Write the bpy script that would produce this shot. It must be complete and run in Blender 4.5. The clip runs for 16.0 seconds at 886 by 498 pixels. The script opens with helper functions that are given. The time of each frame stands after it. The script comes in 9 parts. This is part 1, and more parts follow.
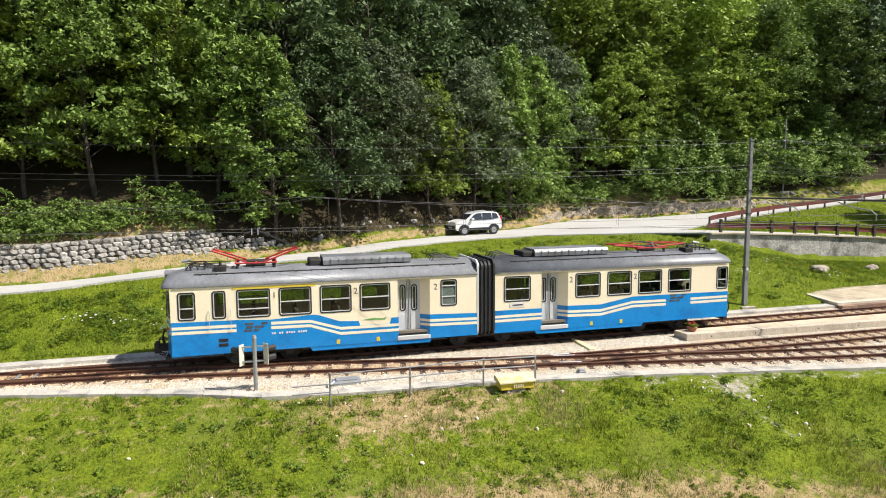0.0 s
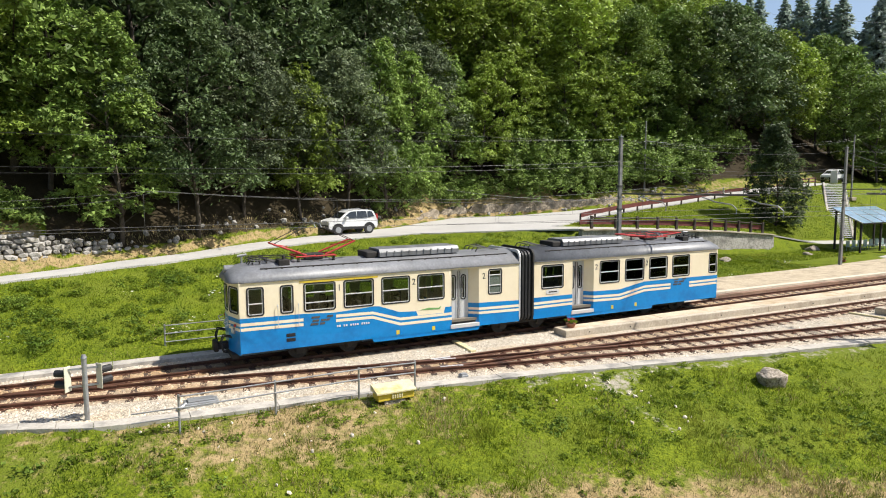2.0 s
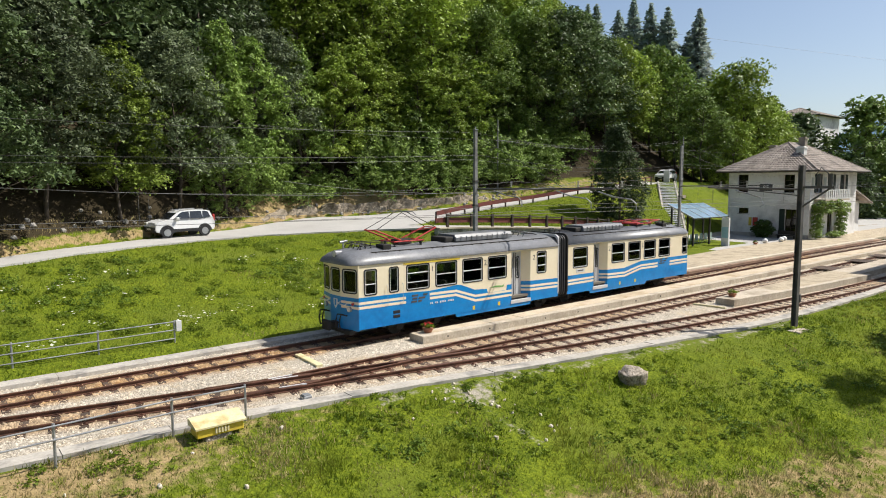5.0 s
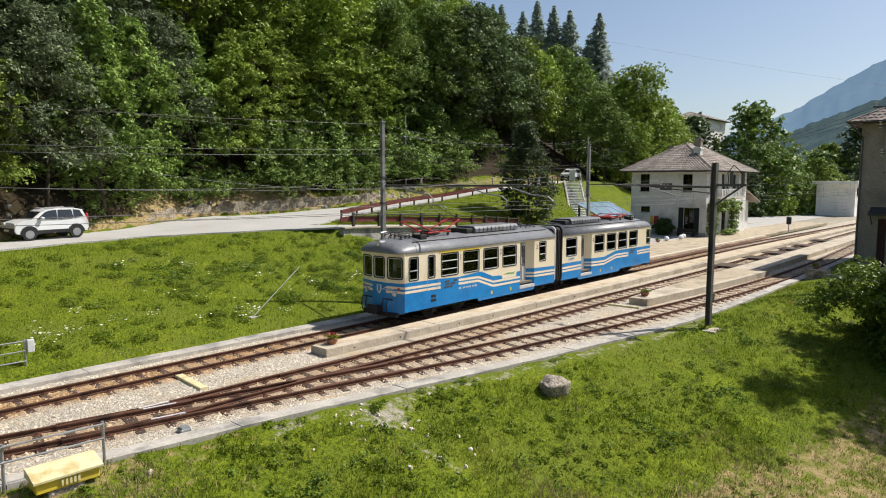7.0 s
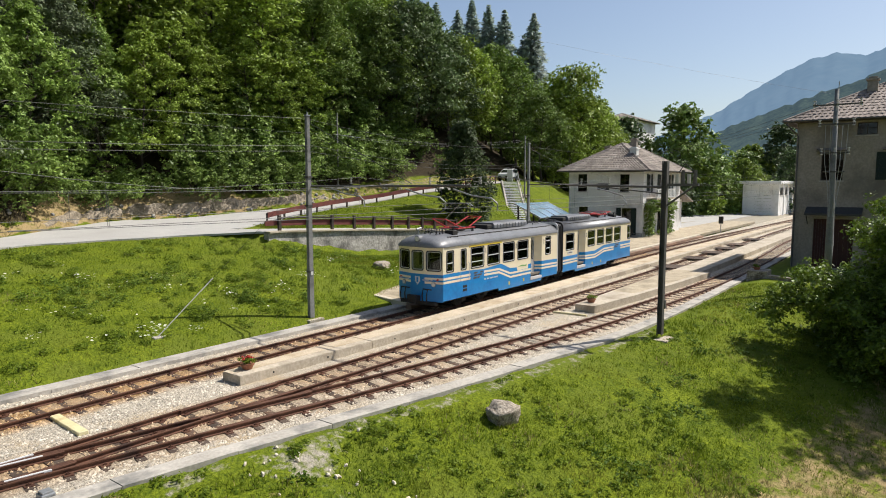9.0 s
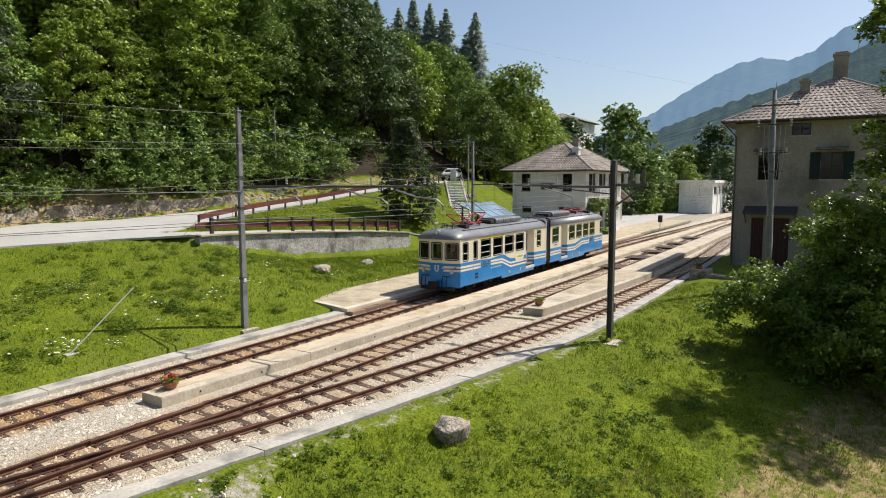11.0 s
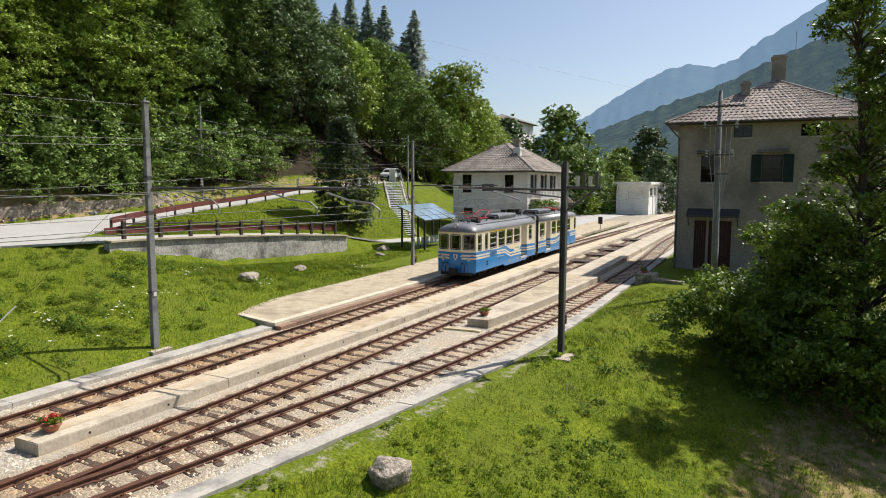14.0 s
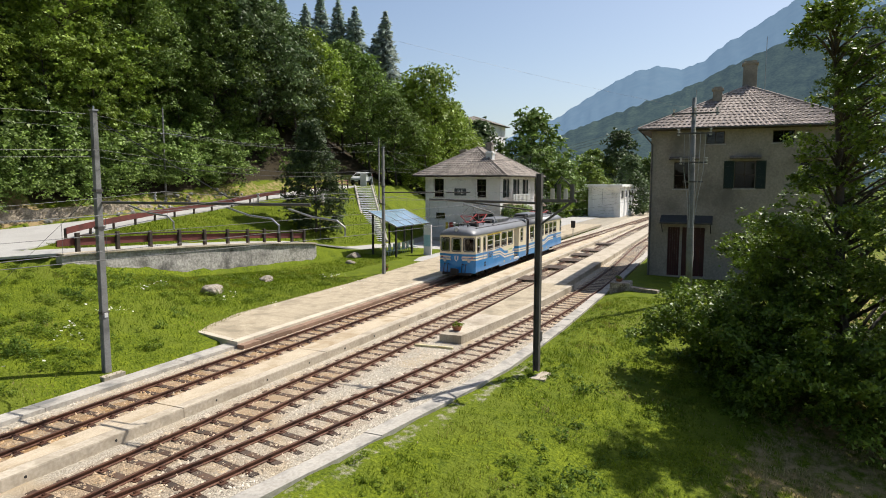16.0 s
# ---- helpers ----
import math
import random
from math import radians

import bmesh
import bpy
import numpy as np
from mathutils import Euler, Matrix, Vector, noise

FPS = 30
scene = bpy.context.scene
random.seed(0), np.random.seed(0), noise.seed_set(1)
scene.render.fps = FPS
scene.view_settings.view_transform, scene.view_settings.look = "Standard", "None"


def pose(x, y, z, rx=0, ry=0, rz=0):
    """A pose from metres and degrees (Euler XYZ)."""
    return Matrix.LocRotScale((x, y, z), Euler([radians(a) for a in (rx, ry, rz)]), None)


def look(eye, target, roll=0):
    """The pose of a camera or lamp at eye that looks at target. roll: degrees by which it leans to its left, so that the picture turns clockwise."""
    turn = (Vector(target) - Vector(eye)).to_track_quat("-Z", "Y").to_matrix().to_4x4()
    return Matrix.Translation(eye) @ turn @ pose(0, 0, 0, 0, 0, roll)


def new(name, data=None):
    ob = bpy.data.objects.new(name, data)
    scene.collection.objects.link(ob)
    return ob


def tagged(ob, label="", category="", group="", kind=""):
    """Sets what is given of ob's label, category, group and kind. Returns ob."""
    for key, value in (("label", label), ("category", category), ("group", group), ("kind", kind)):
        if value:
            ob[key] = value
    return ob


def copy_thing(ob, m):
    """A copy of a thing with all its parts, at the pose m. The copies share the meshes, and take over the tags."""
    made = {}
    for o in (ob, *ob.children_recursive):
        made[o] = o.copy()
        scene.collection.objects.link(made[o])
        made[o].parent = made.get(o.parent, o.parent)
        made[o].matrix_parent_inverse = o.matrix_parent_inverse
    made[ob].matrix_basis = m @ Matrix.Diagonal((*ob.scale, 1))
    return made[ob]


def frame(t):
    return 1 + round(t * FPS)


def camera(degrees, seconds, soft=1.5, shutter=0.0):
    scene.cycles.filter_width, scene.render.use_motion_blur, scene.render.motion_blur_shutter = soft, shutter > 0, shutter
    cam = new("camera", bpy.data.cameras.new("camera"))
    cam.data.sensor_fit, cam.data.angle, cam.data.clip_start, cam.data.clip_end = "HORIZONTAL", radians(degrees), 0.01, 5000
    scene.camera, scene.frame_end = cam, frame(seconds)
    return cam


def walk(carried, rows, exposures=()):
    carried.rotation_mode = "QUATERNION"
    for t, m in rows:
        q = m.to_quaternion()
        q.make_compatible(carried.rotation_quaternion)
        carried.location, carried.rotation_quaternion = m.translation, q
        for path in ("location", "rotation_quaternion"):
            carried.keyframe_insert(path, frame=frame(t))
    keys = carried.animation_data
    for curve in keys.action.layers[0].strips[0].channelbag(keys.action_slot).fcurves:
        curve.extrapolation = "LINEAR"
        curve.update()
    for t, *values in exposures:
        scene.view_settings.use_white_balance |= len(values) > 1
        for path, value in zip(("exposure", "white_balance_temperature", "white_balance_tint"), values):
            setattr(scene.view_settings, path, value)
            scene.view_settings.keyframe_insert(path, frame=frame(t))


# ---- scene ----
SKY_POWER, SUN_POWER = 0.10, 5.0
cam = camera(68.9, 16.0, soft=1.0)
PATH = [
    (0, (0.027, 0.018, 6.568), (0.581, 1.929, 6.362), -0.3),
    (0.5, (0.165, 0.562, 6.459), (0.82, 2.441, 6.255), -0.3),
    (1, (0.352, 0.939, 6.419), (1.104, 2.781, 6.213), -0.2),
    (1.5, (0.537, 1.279, 6.364), (1.374, 3.084, 6.159), -0.2),
    (2, (0.746, 1.634, 6.314), (1.651, 3.405, 6.108), -0.2),
    (2.5, (0.996, 1.999, 6.241), (1.974, 3.731, 6.037), -0.3),
    (3, (1.27, 2.303, 6.193), (2.321, 3.992, 5.988), -0.4),
    (3.5, (1.543, 2.687, 6.13), (2.658, 4.334, 5.926), -0.3),
    (4, (1.821, 2.998, 6.083), (2.994, 4.605, 5.879), -0.2),
    (6.5, (3.497, 4.843, 5.809), (4.917, 6.237, 5.607), -0.1),
    (7, (3.9, 5.28, 5.834), (5.376, 6.615, 5.629), 0.1),
    (7.5, (4.393, 5.718, 5.75), (5.903, 7.013, 5.548), 0.1),
    (8, (4.922, 6.118, 5.744), (6.462, 7.378, 5.543), 0.1),
    (8.5, (5.429, 6.511, 5.782), (6.999, 7.733, 5.58), 0.0),
    (9, (5.899, 6.875, 5.815), (7.498, 8.059, 5.612), 0.0),
    (11.5, (7.073, 7.71, 5.846), (8.788, 8.719, 5.642), 0.0),
    (12, (7.253, 7.849, 5.851), (8.984, 8.83, 5.648), 0.1),
    (12.5, (7.545, 8.041, 5.877), (9.292, 8.993, 5.673), 0.1),
    (13, (7.951, 8.249, 5.89), (9.71, 9.178, 5.686), 0.1),
    (13.5, (8.414, 8.478, 5.875), (10.187, 9.38, 5.672), 0.1),
    (14, (8.878, 8.703, 5.904), (10.664, 9.579, 5.7), 0.2),
    (14.5, (9.25, 8.842, 5.93), (11.053, 9.683, 5.725), 0.2),
    (15, (9.604, 8.982, 6.009), (11.416, 9.803, 5.805), 0.2),
    (15.5, (9.801, 9.06, 6.141), (11.616, 9.877, 5.938), 0.1),
    (16, (9.833, 9.064, 6.315), (11.655, 9.865, 6.113), 0.1),
]
walk(cam, [(t, look(eye, target, roll)) for t, eye, target, roll in PATH], [(0.0, 0.63), (3.5, 0.48), (7.0, 0.27), (11.5, 0.33), (16.0, 0.36)])

# ---- light ----
SUN_WAY = Vector((0.525, -0.31, 0.79)).normalized()
world = bpy.data.worlds.new("sky")
scene.world = world
world.use_nodes = True
wn, wl = world.node_tree.nodes, world.node_tree.links
wn.clear()
sky = wn.new("ShaderNodeTexSky")
sky.sky_type = "NISHITA"
sky.sun_disc = False
sky.sun_elevation = math.asin(SUN_WAY.z)
sky.sun_rotation = math.atan2(SUN_WAY.x, SUN_WAY.y)
sky.altitude = 700
sky.air_density, sky.dust_density, sky.ozone_density = 1.0, 2.8, 0.8
wb = wn.new("ShaderNodeBackground")
wb.inputs["Strength"].default_value = SKY_POWER
wo = wn.new("ShaderNodeOutputWorld")
wl.new(sky.outputs[0], wb.inputs[0])
wl.new(wb.outputs[0], wo.inputs[0])
sun = new("sun", bpy.data.lights.new("sun", "SUN"))
sun.data.energy, sun.data.angle, sun.data.color = SUN_POWER, radians(0.53), (1.0, 0.955, 0.88)
sun.matrix_world = look(SUN_WAY * 300, (0, 0, 0))

# ---- materials ----
def mat(name, c1, c2, scale=2.0, fine=30.0, rough=0.7, bump=0.0, metal=0.0, c3=None, s3=0.6, spec=0.4,
        island=0.0, each=0.0, detail=6.0, coat=0.0, through_light=0.0, rough_var=0.12, tone=0.83, grit=0.5):
    """Two tones in broad and fine grain, a third in patches, with relief. island, each: how far single islands and objects vary in tone."""
    c1, c2 = [v * tone for v in c1], [v * tone for v in c2]
    c3 = [v * tone for v in c3] if c3 else None
    m = bpy.data.materials.new(name)
    m.use_nodes = True
    n, l = m.node_tree.nodes, m.node_tree.links
    b = n["Principled BSDF"]
    tc = n.new("ShaderNodeTexCoord")
    big = n.new("ShaderNodeTexNoise")
    big.inputs["Scale"].default_value, big.inputs["Detail"].default_value = scale, detail
    small = n.new("ShaderNodeTexNoise")
    small.inputs["Scale"].default_value, small.inputs["Detail"].default_value = fine, 4.0
    big.inputs["Roughness"].default_value = grit
    for t in (big, small):
        l.new(tc.outputs["Object"], t.inputs["Vector"])
    both = n.new("ShaderNodeMath")
    both.operation = "ADD"
    l.new(big.outputs["Fac"], both.inputs[0])
    l.new(small.outputs["Fac"], both.inputs[1])
    spread = n.new("ShaderNodeMapRange")
    spread.inputs["From Min"].default_value, spread.inputs["From Max"].default_value = 0.72, 1.28
    l.new(both.outputs[0], spread.inputs["Value"])
    mix = n.new("ShaderNodeMix")
    mix.data_type = "RGBA"
    mix.inputs["A"].default_value, mix.inputs["B"].default_value = (*c1, 1), (*c2, 1)
    l.new(spread.outputs[0], mix.inputs["Factor"])
    colour = mix.outputs["Result"]
    if c3:
        patch = n.new("ShaderNodeTexNoise")
        patch.inputs["Scale"].default_value, patch.inputs["Detail"].default_value = s3, 7.0
        patch.inputs["Roughness"].default_value = 0.62
        l.new(tc.outputs["Object"], patch.inputs["Vector"])
        edge = n.new("ShaderNodeMapRange")
        edge.inputs["From Min"].default_value, edge.inputs["From Max"].default_value = 0.5, 0.66
        l.new(patch.outputs["Fac"], edge.inputs["Value"])
        over = n.new("ShaderNodeMix")
        over.data_type = "RGBA"
        over.inputs["B"].default_value = (*c3, 1)
        l.new(edge.outputs[0], over.inputs["Factor"])
        l.new(colour, over.inputs["A"])
        colour = over.outputs["Result"]
    for amount, node, out in ((island, "ShaderNodeNewGeometry", "Random Per Island"), (each, "ShaderNodeObjectInfo", "Random")):
        if amount:
            src = n.new(node)
            rng = n.new("ShaderNodeMapRange")
            rng.inputs["To Min"].default_value, rng.inputs["To Max"].default_value = 1 - amount, 1 + amount
            l.new(src.outputs[out], rng.inputs["Value"])
            hsv = n.new("ShaderNodeHueSaturation")
            l.new(rng.outputs[0], hsv.inputs["Value"])
            l.new(colour, hsv.inputs["Color"])
            colour = hsv.outputs["Color"]
    l.new(colour, b.inputs["Base Color"])
    rr = n.new("ShaderNodeMapRange")
    rr.inputs["To Min"].default_value, rr.inputs["To Max"].default_value = max(0.02, rough - rough_var), min(1, rough + rough_var)
    l.new(big.outputs["Fac"], rr.inputs["Value"])
    l.new(rr.outputs[0], b.inputs["Roughness"])
    b.inputs["Metallic"].default_value, b.inputs["Specular IOR Level"].default_value = metal, spec
    b.inputs["Coat Weight"].default_value = coat
    if bump:
        bp = n.new("ShaderNodeBump")
        bp.inputs["Strength"].default_value, bp.inputs["Distance"].default_value = 1.0, bump
        l.new(both.outputs[0], bp.inputs["Height"])
        l.new(bp.outputs[0], b.inputs["Normal"])
    if through_light:
        tr = n.new("ShaderNodeBsdfTranslucent")
        l.new(colour, tr.inputs["Color"])
        mx = n.new("ShaderNodeMixShader")
        mx.inputs[0].default_value = through_light
        l.new(b.outputs[0], mx.inputs[1])
        l.new(tr.outputs[0], mx.inputs[2])
        l.new(mx.outputs[0], n["Material Output"].inputs["Surface"])
    return m


def glass_mat(name, tint, rough=0.02):
    """Thin pane: part clear, part mirror-like."""
    m = bpy.data.materials.new(name)
    m.use_nodes = True
    n, l = m.node_tree.nodes, m.node_tree.links
    n.clear()
    out = n.new("ShaderNodeOutputMaterial")
    tr = n.new("ShaderNodeBsdfTransparent")
    tr.inputs[0].default_value = (*tint, 1)
    gl = n.new("ShaderNodeBsdfGlossy")
    gl.inputs["Roughness"].default_value = rough
    fr = n.new("ShaderNodeFresnel")
    fr.inputs["IOR"].default_value = 1.5
    mx = n.new("ShaderNodeMixShader")
    l.new(fr.outputs[0], mx.inputs[0])
    l.new(tr.outputs[0], mx.inputs[1])
    l.new(gl.outputs[0], mx.inputs[2])
    l.new(mx.outputs[0], out.inputs[0])
    return m


M_BALLAST = mat("ballast", (0.31, 0.26, 0.195), (0.76, 0.68, 0.55), 8, 24, 0.9, 0.05, grit=0.8, c3=(0.56, 0.44, 0.29), s3=0.5, detail=9)
M_STONE = mat("ballast_stone", (0.42, 0.365, 0.29), (0.74, 0.665, 0.55), 3, 60, 0.9, island=0.38, c3=(0.56, 0.44, 0.29), s3=0.45)
M_RAIL = mat("rusty_rail", (0.095, 0.042, 0.026), (0.190, 0.090, 0.054), 3, 40, 0.62, 0.001, metal=0.35, c3=(0.06, 0.03, 0.022), s3=1.2)
M_SLEEPER = mat("sleeper", (0.055, 0.038, 0.027), (0.145, 0.10, 0.072), 2.5, 30, 0.85, 0.004, c3=(0.11, 0.055, 0.03), s3=2, each=0.3)
M_CONCRETE = mat("pale_concrete", (0.43, 0.36, 0.27), (0.67, 0.585, 0.46), 0.8, 12, 0.85, 0.004, grit=0.7, c3=(0.36, 0.30, 0.22), s3=0.7)
M_CONCRETE_GREY = mat("grey_concrete", (0.40, 0.365, 0.315), (0.60, 0.555, 0.485), 1.0, 12, 0.88, 0.006, c3=(0.24, 0.23, 0.21), s3=0.9)
M_PAVING_WORN = mat("worn_paving", (0.36, 0.29, 0.195), (0.64, 0.54, 0.39), 2.4, 30, 0.9, 0.012, c3=(0.33, 0.275, 0.19), s3=0.9, grit=0.75)
M_PAVING = mat("sandy_paving", (0.50, 0.405, 0.285), (0.72, 0.60, 0.435), 1.4, 22, 0.9, 0.006, c3=(0.44, 0.33, 0.20), s3=0.8, grit=0.7)
M_BRICK_EDGE = mat("red_edge_stone", (0.22, 0.135, 0.09), (0.34, 0.22, 0.15), 2, 20, 0.85, 0.004, each=0.25)
M_EDGE_PALE = mat("pale_edge_stone", (0.60, 0.52, 0.40), (0.72, 0.64, 0.50), 1.5, 14, 0.85, 0.003, each=0.1)
M_ASPHALT = mat("worn_road", (0.40, 0.385, 0.36), (0.56, 0.54, 0.505), 0.5, 14, 0.9, 0.003, grit=0.7, c3=(0.42, 0.40, 0.37), s3=0.25)
M_CREAM = mat("cream_paint", (0.96, 0.84, 0.60), (1.0, 0.89, 0.66), 0.8, 9, 0.32, c3=(0.92, 0.79, 0.55), s3=0.7, coat=0.25, rough_var=0.05)
M_BLUE = mat("blue_paint", (0.004, 0.24, 0.62), (0.006, 0.27, 0.69), 0.8, 9, 0.3, c3=(0.005, 0.175, 0.50), s3=0.8, coat=0.3, rough_var=0.05)
M_ROOF_GREY = mat("grey_roof_paint", (0.155, 0.16, 0.17), (0.25, 0.255, 0.27), 1.2, 12, 0.42, c3=(0.15, 0.15, 0.155), s3=0.9)
M_DARK = mat("dark_underframe", (0.018, 0.016, 0.015), (0.045, 0.04, 0.035), 3, 25, 0.75, 0.002)
M_RUBBER = mat("black_rubber", (0.012, 0.012, 0.013), (0.03, 0.03, 0.032), 4, 30, 0.6)
M_ALU = mat("door_aluminium", (0.62, 0.62, 0.62), (0.74, 0.74, 0.74), 2, 30, 0.42, metal=0.15)
M_FROST = mat("frosted_pane", (0.40, 0.42, 0.43), (0.52, 0.54, 0.55), 3, 30, 0.3)
M_RED = mat("red_enamel", (0.42, 0.03, 0.03), (0.55, 0.05, 0.045), 3, 25, 0.45)
M_YELLOW = mat("yellow_paint", (0.72, 0.52, 0.04), (0.80, 0.60, 0.07), 3, 25, 0.5, c3=(0.6, 0.44, 0.08), s3=2)
M_YELLOW_PALE = mat("faded_yellow_paint", (0.72, 0.63, 0.34), (0.84, 0.76, 0.46), 3, 25, 0.55, c3=(0.55, 0.42, 0.18), s3=2)
M_STEEL = mat("galvanised_steel", (0.33, 0.34, 0.35), (0.47, 0.48, 0.49), 4, 40, 0.45, metal=0.5, c3=(0.28, 0.26, 0.24), s3=2)
M_MAST = mat("weathered_mast", (0.085, 0.08, 0.075), (0.15, 0.14, 0.13), 2, 30, 0.65, metal=0.1, c3=(0.06, 0.055, 0.05), s3=1.5)
M_MAST_CONCRETE = mat("mast_concrete", (0.19, 0.19, 0.185), (0.28, 0.28, 0.27), 2, 22, 0.85, 0.003, c3=(0.14, 0.14, 0.135), s3=1.2)
M_WHITE = mat("white_enamel", (0.74, 0.74, 0.73), (0.80, 0.80, 0.79), 2, 20, 0.35, coat=0.3)
M_PLASTER_WHITE = mat("white_plaster", (0.80, 0.78, 0.75), (0.92, 0.90, 0.87), 0.5, 9, 0.9, 0.004, c3=(0.55, 0.53, 0.50), s3=0.35)
M_PLASTER_GREY = mat("grey_plaster", (0.28, 0.245, 0.20), (0.42, 0.37, 0.305), 0.5, 8, 0.92, 0.006, grit=0.7, c3=(0.20, 0.175, 0.145), s3=0.3)
M_TILE = mat("roof_tile", (0.25, 0.205, 0.17), (0.42, 0.36, 0.305), 1.0, 14, 0.85, 0.003, c3=(0.17, 0.14, 0.12), s3=0.6, island=0.2, each=0.2)
M_WOOD_DARK = mat("dark_wood", (0.035, 0.027, 0.02), (0.075, 0.055, 0.04), 3, 40, 0.75, 0.002)
M_WOOD_RED = mat("red_brown_rail", (0.13, 0.032, 0.028), (0.19, 0.055, 0.045), 2, 30, 0.65, 0.002, c3=(0.10, 0.035, 0.03), s3=1.5)
M_SHUTTER = mat("green_shutter", (0.012, 0.024, 0.016), (0.024, 0.04, 0.028), 3, 30, 0.7)
M_BARK = mat("bark", (0.05, 0.04, 0.03), (0.13, 0.105, 0.08), 3, 22, 0.95, 0.02, detail=8)
M_BOULDER = mat("stained_boulder", (0.15, 0.118, 0.085), (0.64, 0.56, 0.46), 2.6, 14, 0.95, 0.05, c3=(0.20, 0.155, 0.11), s3=2.2, detail=9)
M_WALLSTONE = mat("wall_stone", (0.20, 0.185, 0.165), (0.54, 0.515, 0.475), 2.0, 12, 0.92, 0.02, grit=0.7, c3=(0.26, 0.24, 0.20), s3=1.5, each=0.3)
M_LEAF = [mat("leaf_%d" % k, a, b_, 0.25, 3.0, 0.5, island=0.45, each=0.28, through_light=0.20, spec=0.2, tone=0.98) for k, (a, b_) in enumerate((
    ((0.058, 0.094, 0.036), (0.128, 0.180, 0.066)),
    ((0.105, 0.168, 0.036), (0.215, 0.300, 0.064)),
    ((0.155, 0.225, 0.034), (0.295, 0.385, 0.060)),
    ((0.055, 0.100, 0.018), (0.115, 0.185, 0.034)),
    ((0.092, 0.122, 0.064), (0.172, 0.212, 0.106)),
))]
# needles of the skyline spruces, air haze mixed into the base colour
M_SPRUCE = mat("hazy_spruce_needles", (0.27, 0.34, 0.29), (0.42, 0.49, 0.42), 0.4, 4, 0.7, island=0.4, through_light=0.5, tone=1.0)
M_CONIFER_DARK = mat("dark_needles", (0.036, 0.060, 0.020), (0.085, 0.122, 0.042), 0.4, 4, 0.6, island=0.5, through_light=0.25, tone=1.0)
# greyer needles, paled for distance haze as well
M_NEEDLE_HAZE = mat("haze_grey_needles", (0.28, 0.33, 0.30), (0.44, 0.49, 0.44), 0.4, 4, 0.6, island=0.4, through_light=0.5, tone=1.0)
M_GRASS = mat("grass_blade", (0.076, 0.134, 0.010), (0.240, 0.306, 0.022), 0.3, 1.6, 0.65, island=0.45, c3=(0.27, 0.285, 0.045), s3=0.45, through_light=0.45, spec=0.06)
M_STRAW = mat("dry_grass_blade", (0.34, 0.27, 0.12), (0.54, 0.44, 0.23), 0.5, 2.0, 0.7, island=0.35, c3=(0.22, 0.24, 0.05), s3=0.8, through_light=0.25, spec=0.1)
M_WEED = mat("weed_leaf", (0.125, 0.195, 0.018), (0.270, 0.350, 0.040), 0.5, 4, 0.55, island=0.3, through_light=0.5, spec=0.15)
M_GLASS = glass_mat("train_glass", (0.66, 0.71, 0.68))
M_PANE = glass_mat("house_glass", (0.18, 0.20, 0.21))
M_LAMP = mat("lamp_glass", (0.7, 0.7, 0.66), (0.8, 0.8, 0.76), 5, 40, 0.15)
M_BLACK = mat("black_lettering", (0.012, 0.012, 0.014), (0.02, 0.02, 0.022), 5, 40, 0.6)
M_INTERIOR = mat("train_interior", (0.16, 0.14, 0.11), (0.24, 0.21, 0.17), 2, 20, 0.7)
M_SEAT = mat("seat_cloth", (0.07, 0.06, 0.05), (0.12, 0.10, 0.08), 3, 40, 0.9)
M_TERRACOTTA = mat("terracotta", (0.36, 0.14, 0.075), (0.46, 0.20, 0.11), 3, 25, 0.8)
M_FLOWER = mat("red_petal", (0.55, 0.03, 0.03), (0.7, 0.06, 0.05), 5, 40, 0.6, island=0.2)
M_CABLE = mat("cable", (0.03, 0.03, 0.03), (0.06, 0.06, 0.06), 5, 40, 0.5, metal=0.4)
M_WIRE = mat("contact_wire", (0.10, 0.10, 0.10), (0.16, 0.16, 0.155), 5, 40, 0.6, metal=0.2)


def stained(m, colour):
    """Lays a tint over a material where its mesh carries the attribute stain."""
    n, l = m.node_tree.nodes, m.node_tree.links
    b = n["Principled BSDF"]
    at = n.new("ShaderNodeAttribute")
    at.attribute_name = "stain"
    nz = n.new("ShaderNodeTexNoise")
    nz.inputs["Scale"].default_value, nz.inputs["Detail"].default_value = 2.2, 8
    fa = n.new("ShaderNodeMath")
    fa.operation = "MULTIPLY"
    fa.use_clamp = True
    wide = n.new("ShaderNodeMapRange")
    wide.inputs["From Min"].default_value, wide.inputs["From Max"].default_value = 0.28, 0.58
    l.new(nz.outputs["Fac"], wide.inputs["Value"])
    l.new(at.outputs["Fac"], fa.inputs[0])
    l.new(wide.outputs[0], fa.inputs[1])
    ov = n.new("ShaderNodeMix")
    ov.data_type, ov.blend_type = "RGBA", "MULTIPLY"
    ov.inputs["B"].default_value = (*colour, 1)
    l.new(fa.outputs[0], ov.inputs["Factor"])
    l.new(b.inputs["Base Color"].links[0].from_socket, ov.inputs["A"])
    l.new(ov.outputs["Result"], b.inputs["Base Color"])


stained(M_BALLAST, (0.66, 0.45, 0.24))
stained(M_STONE, (0.80, 0.56, 0.30))


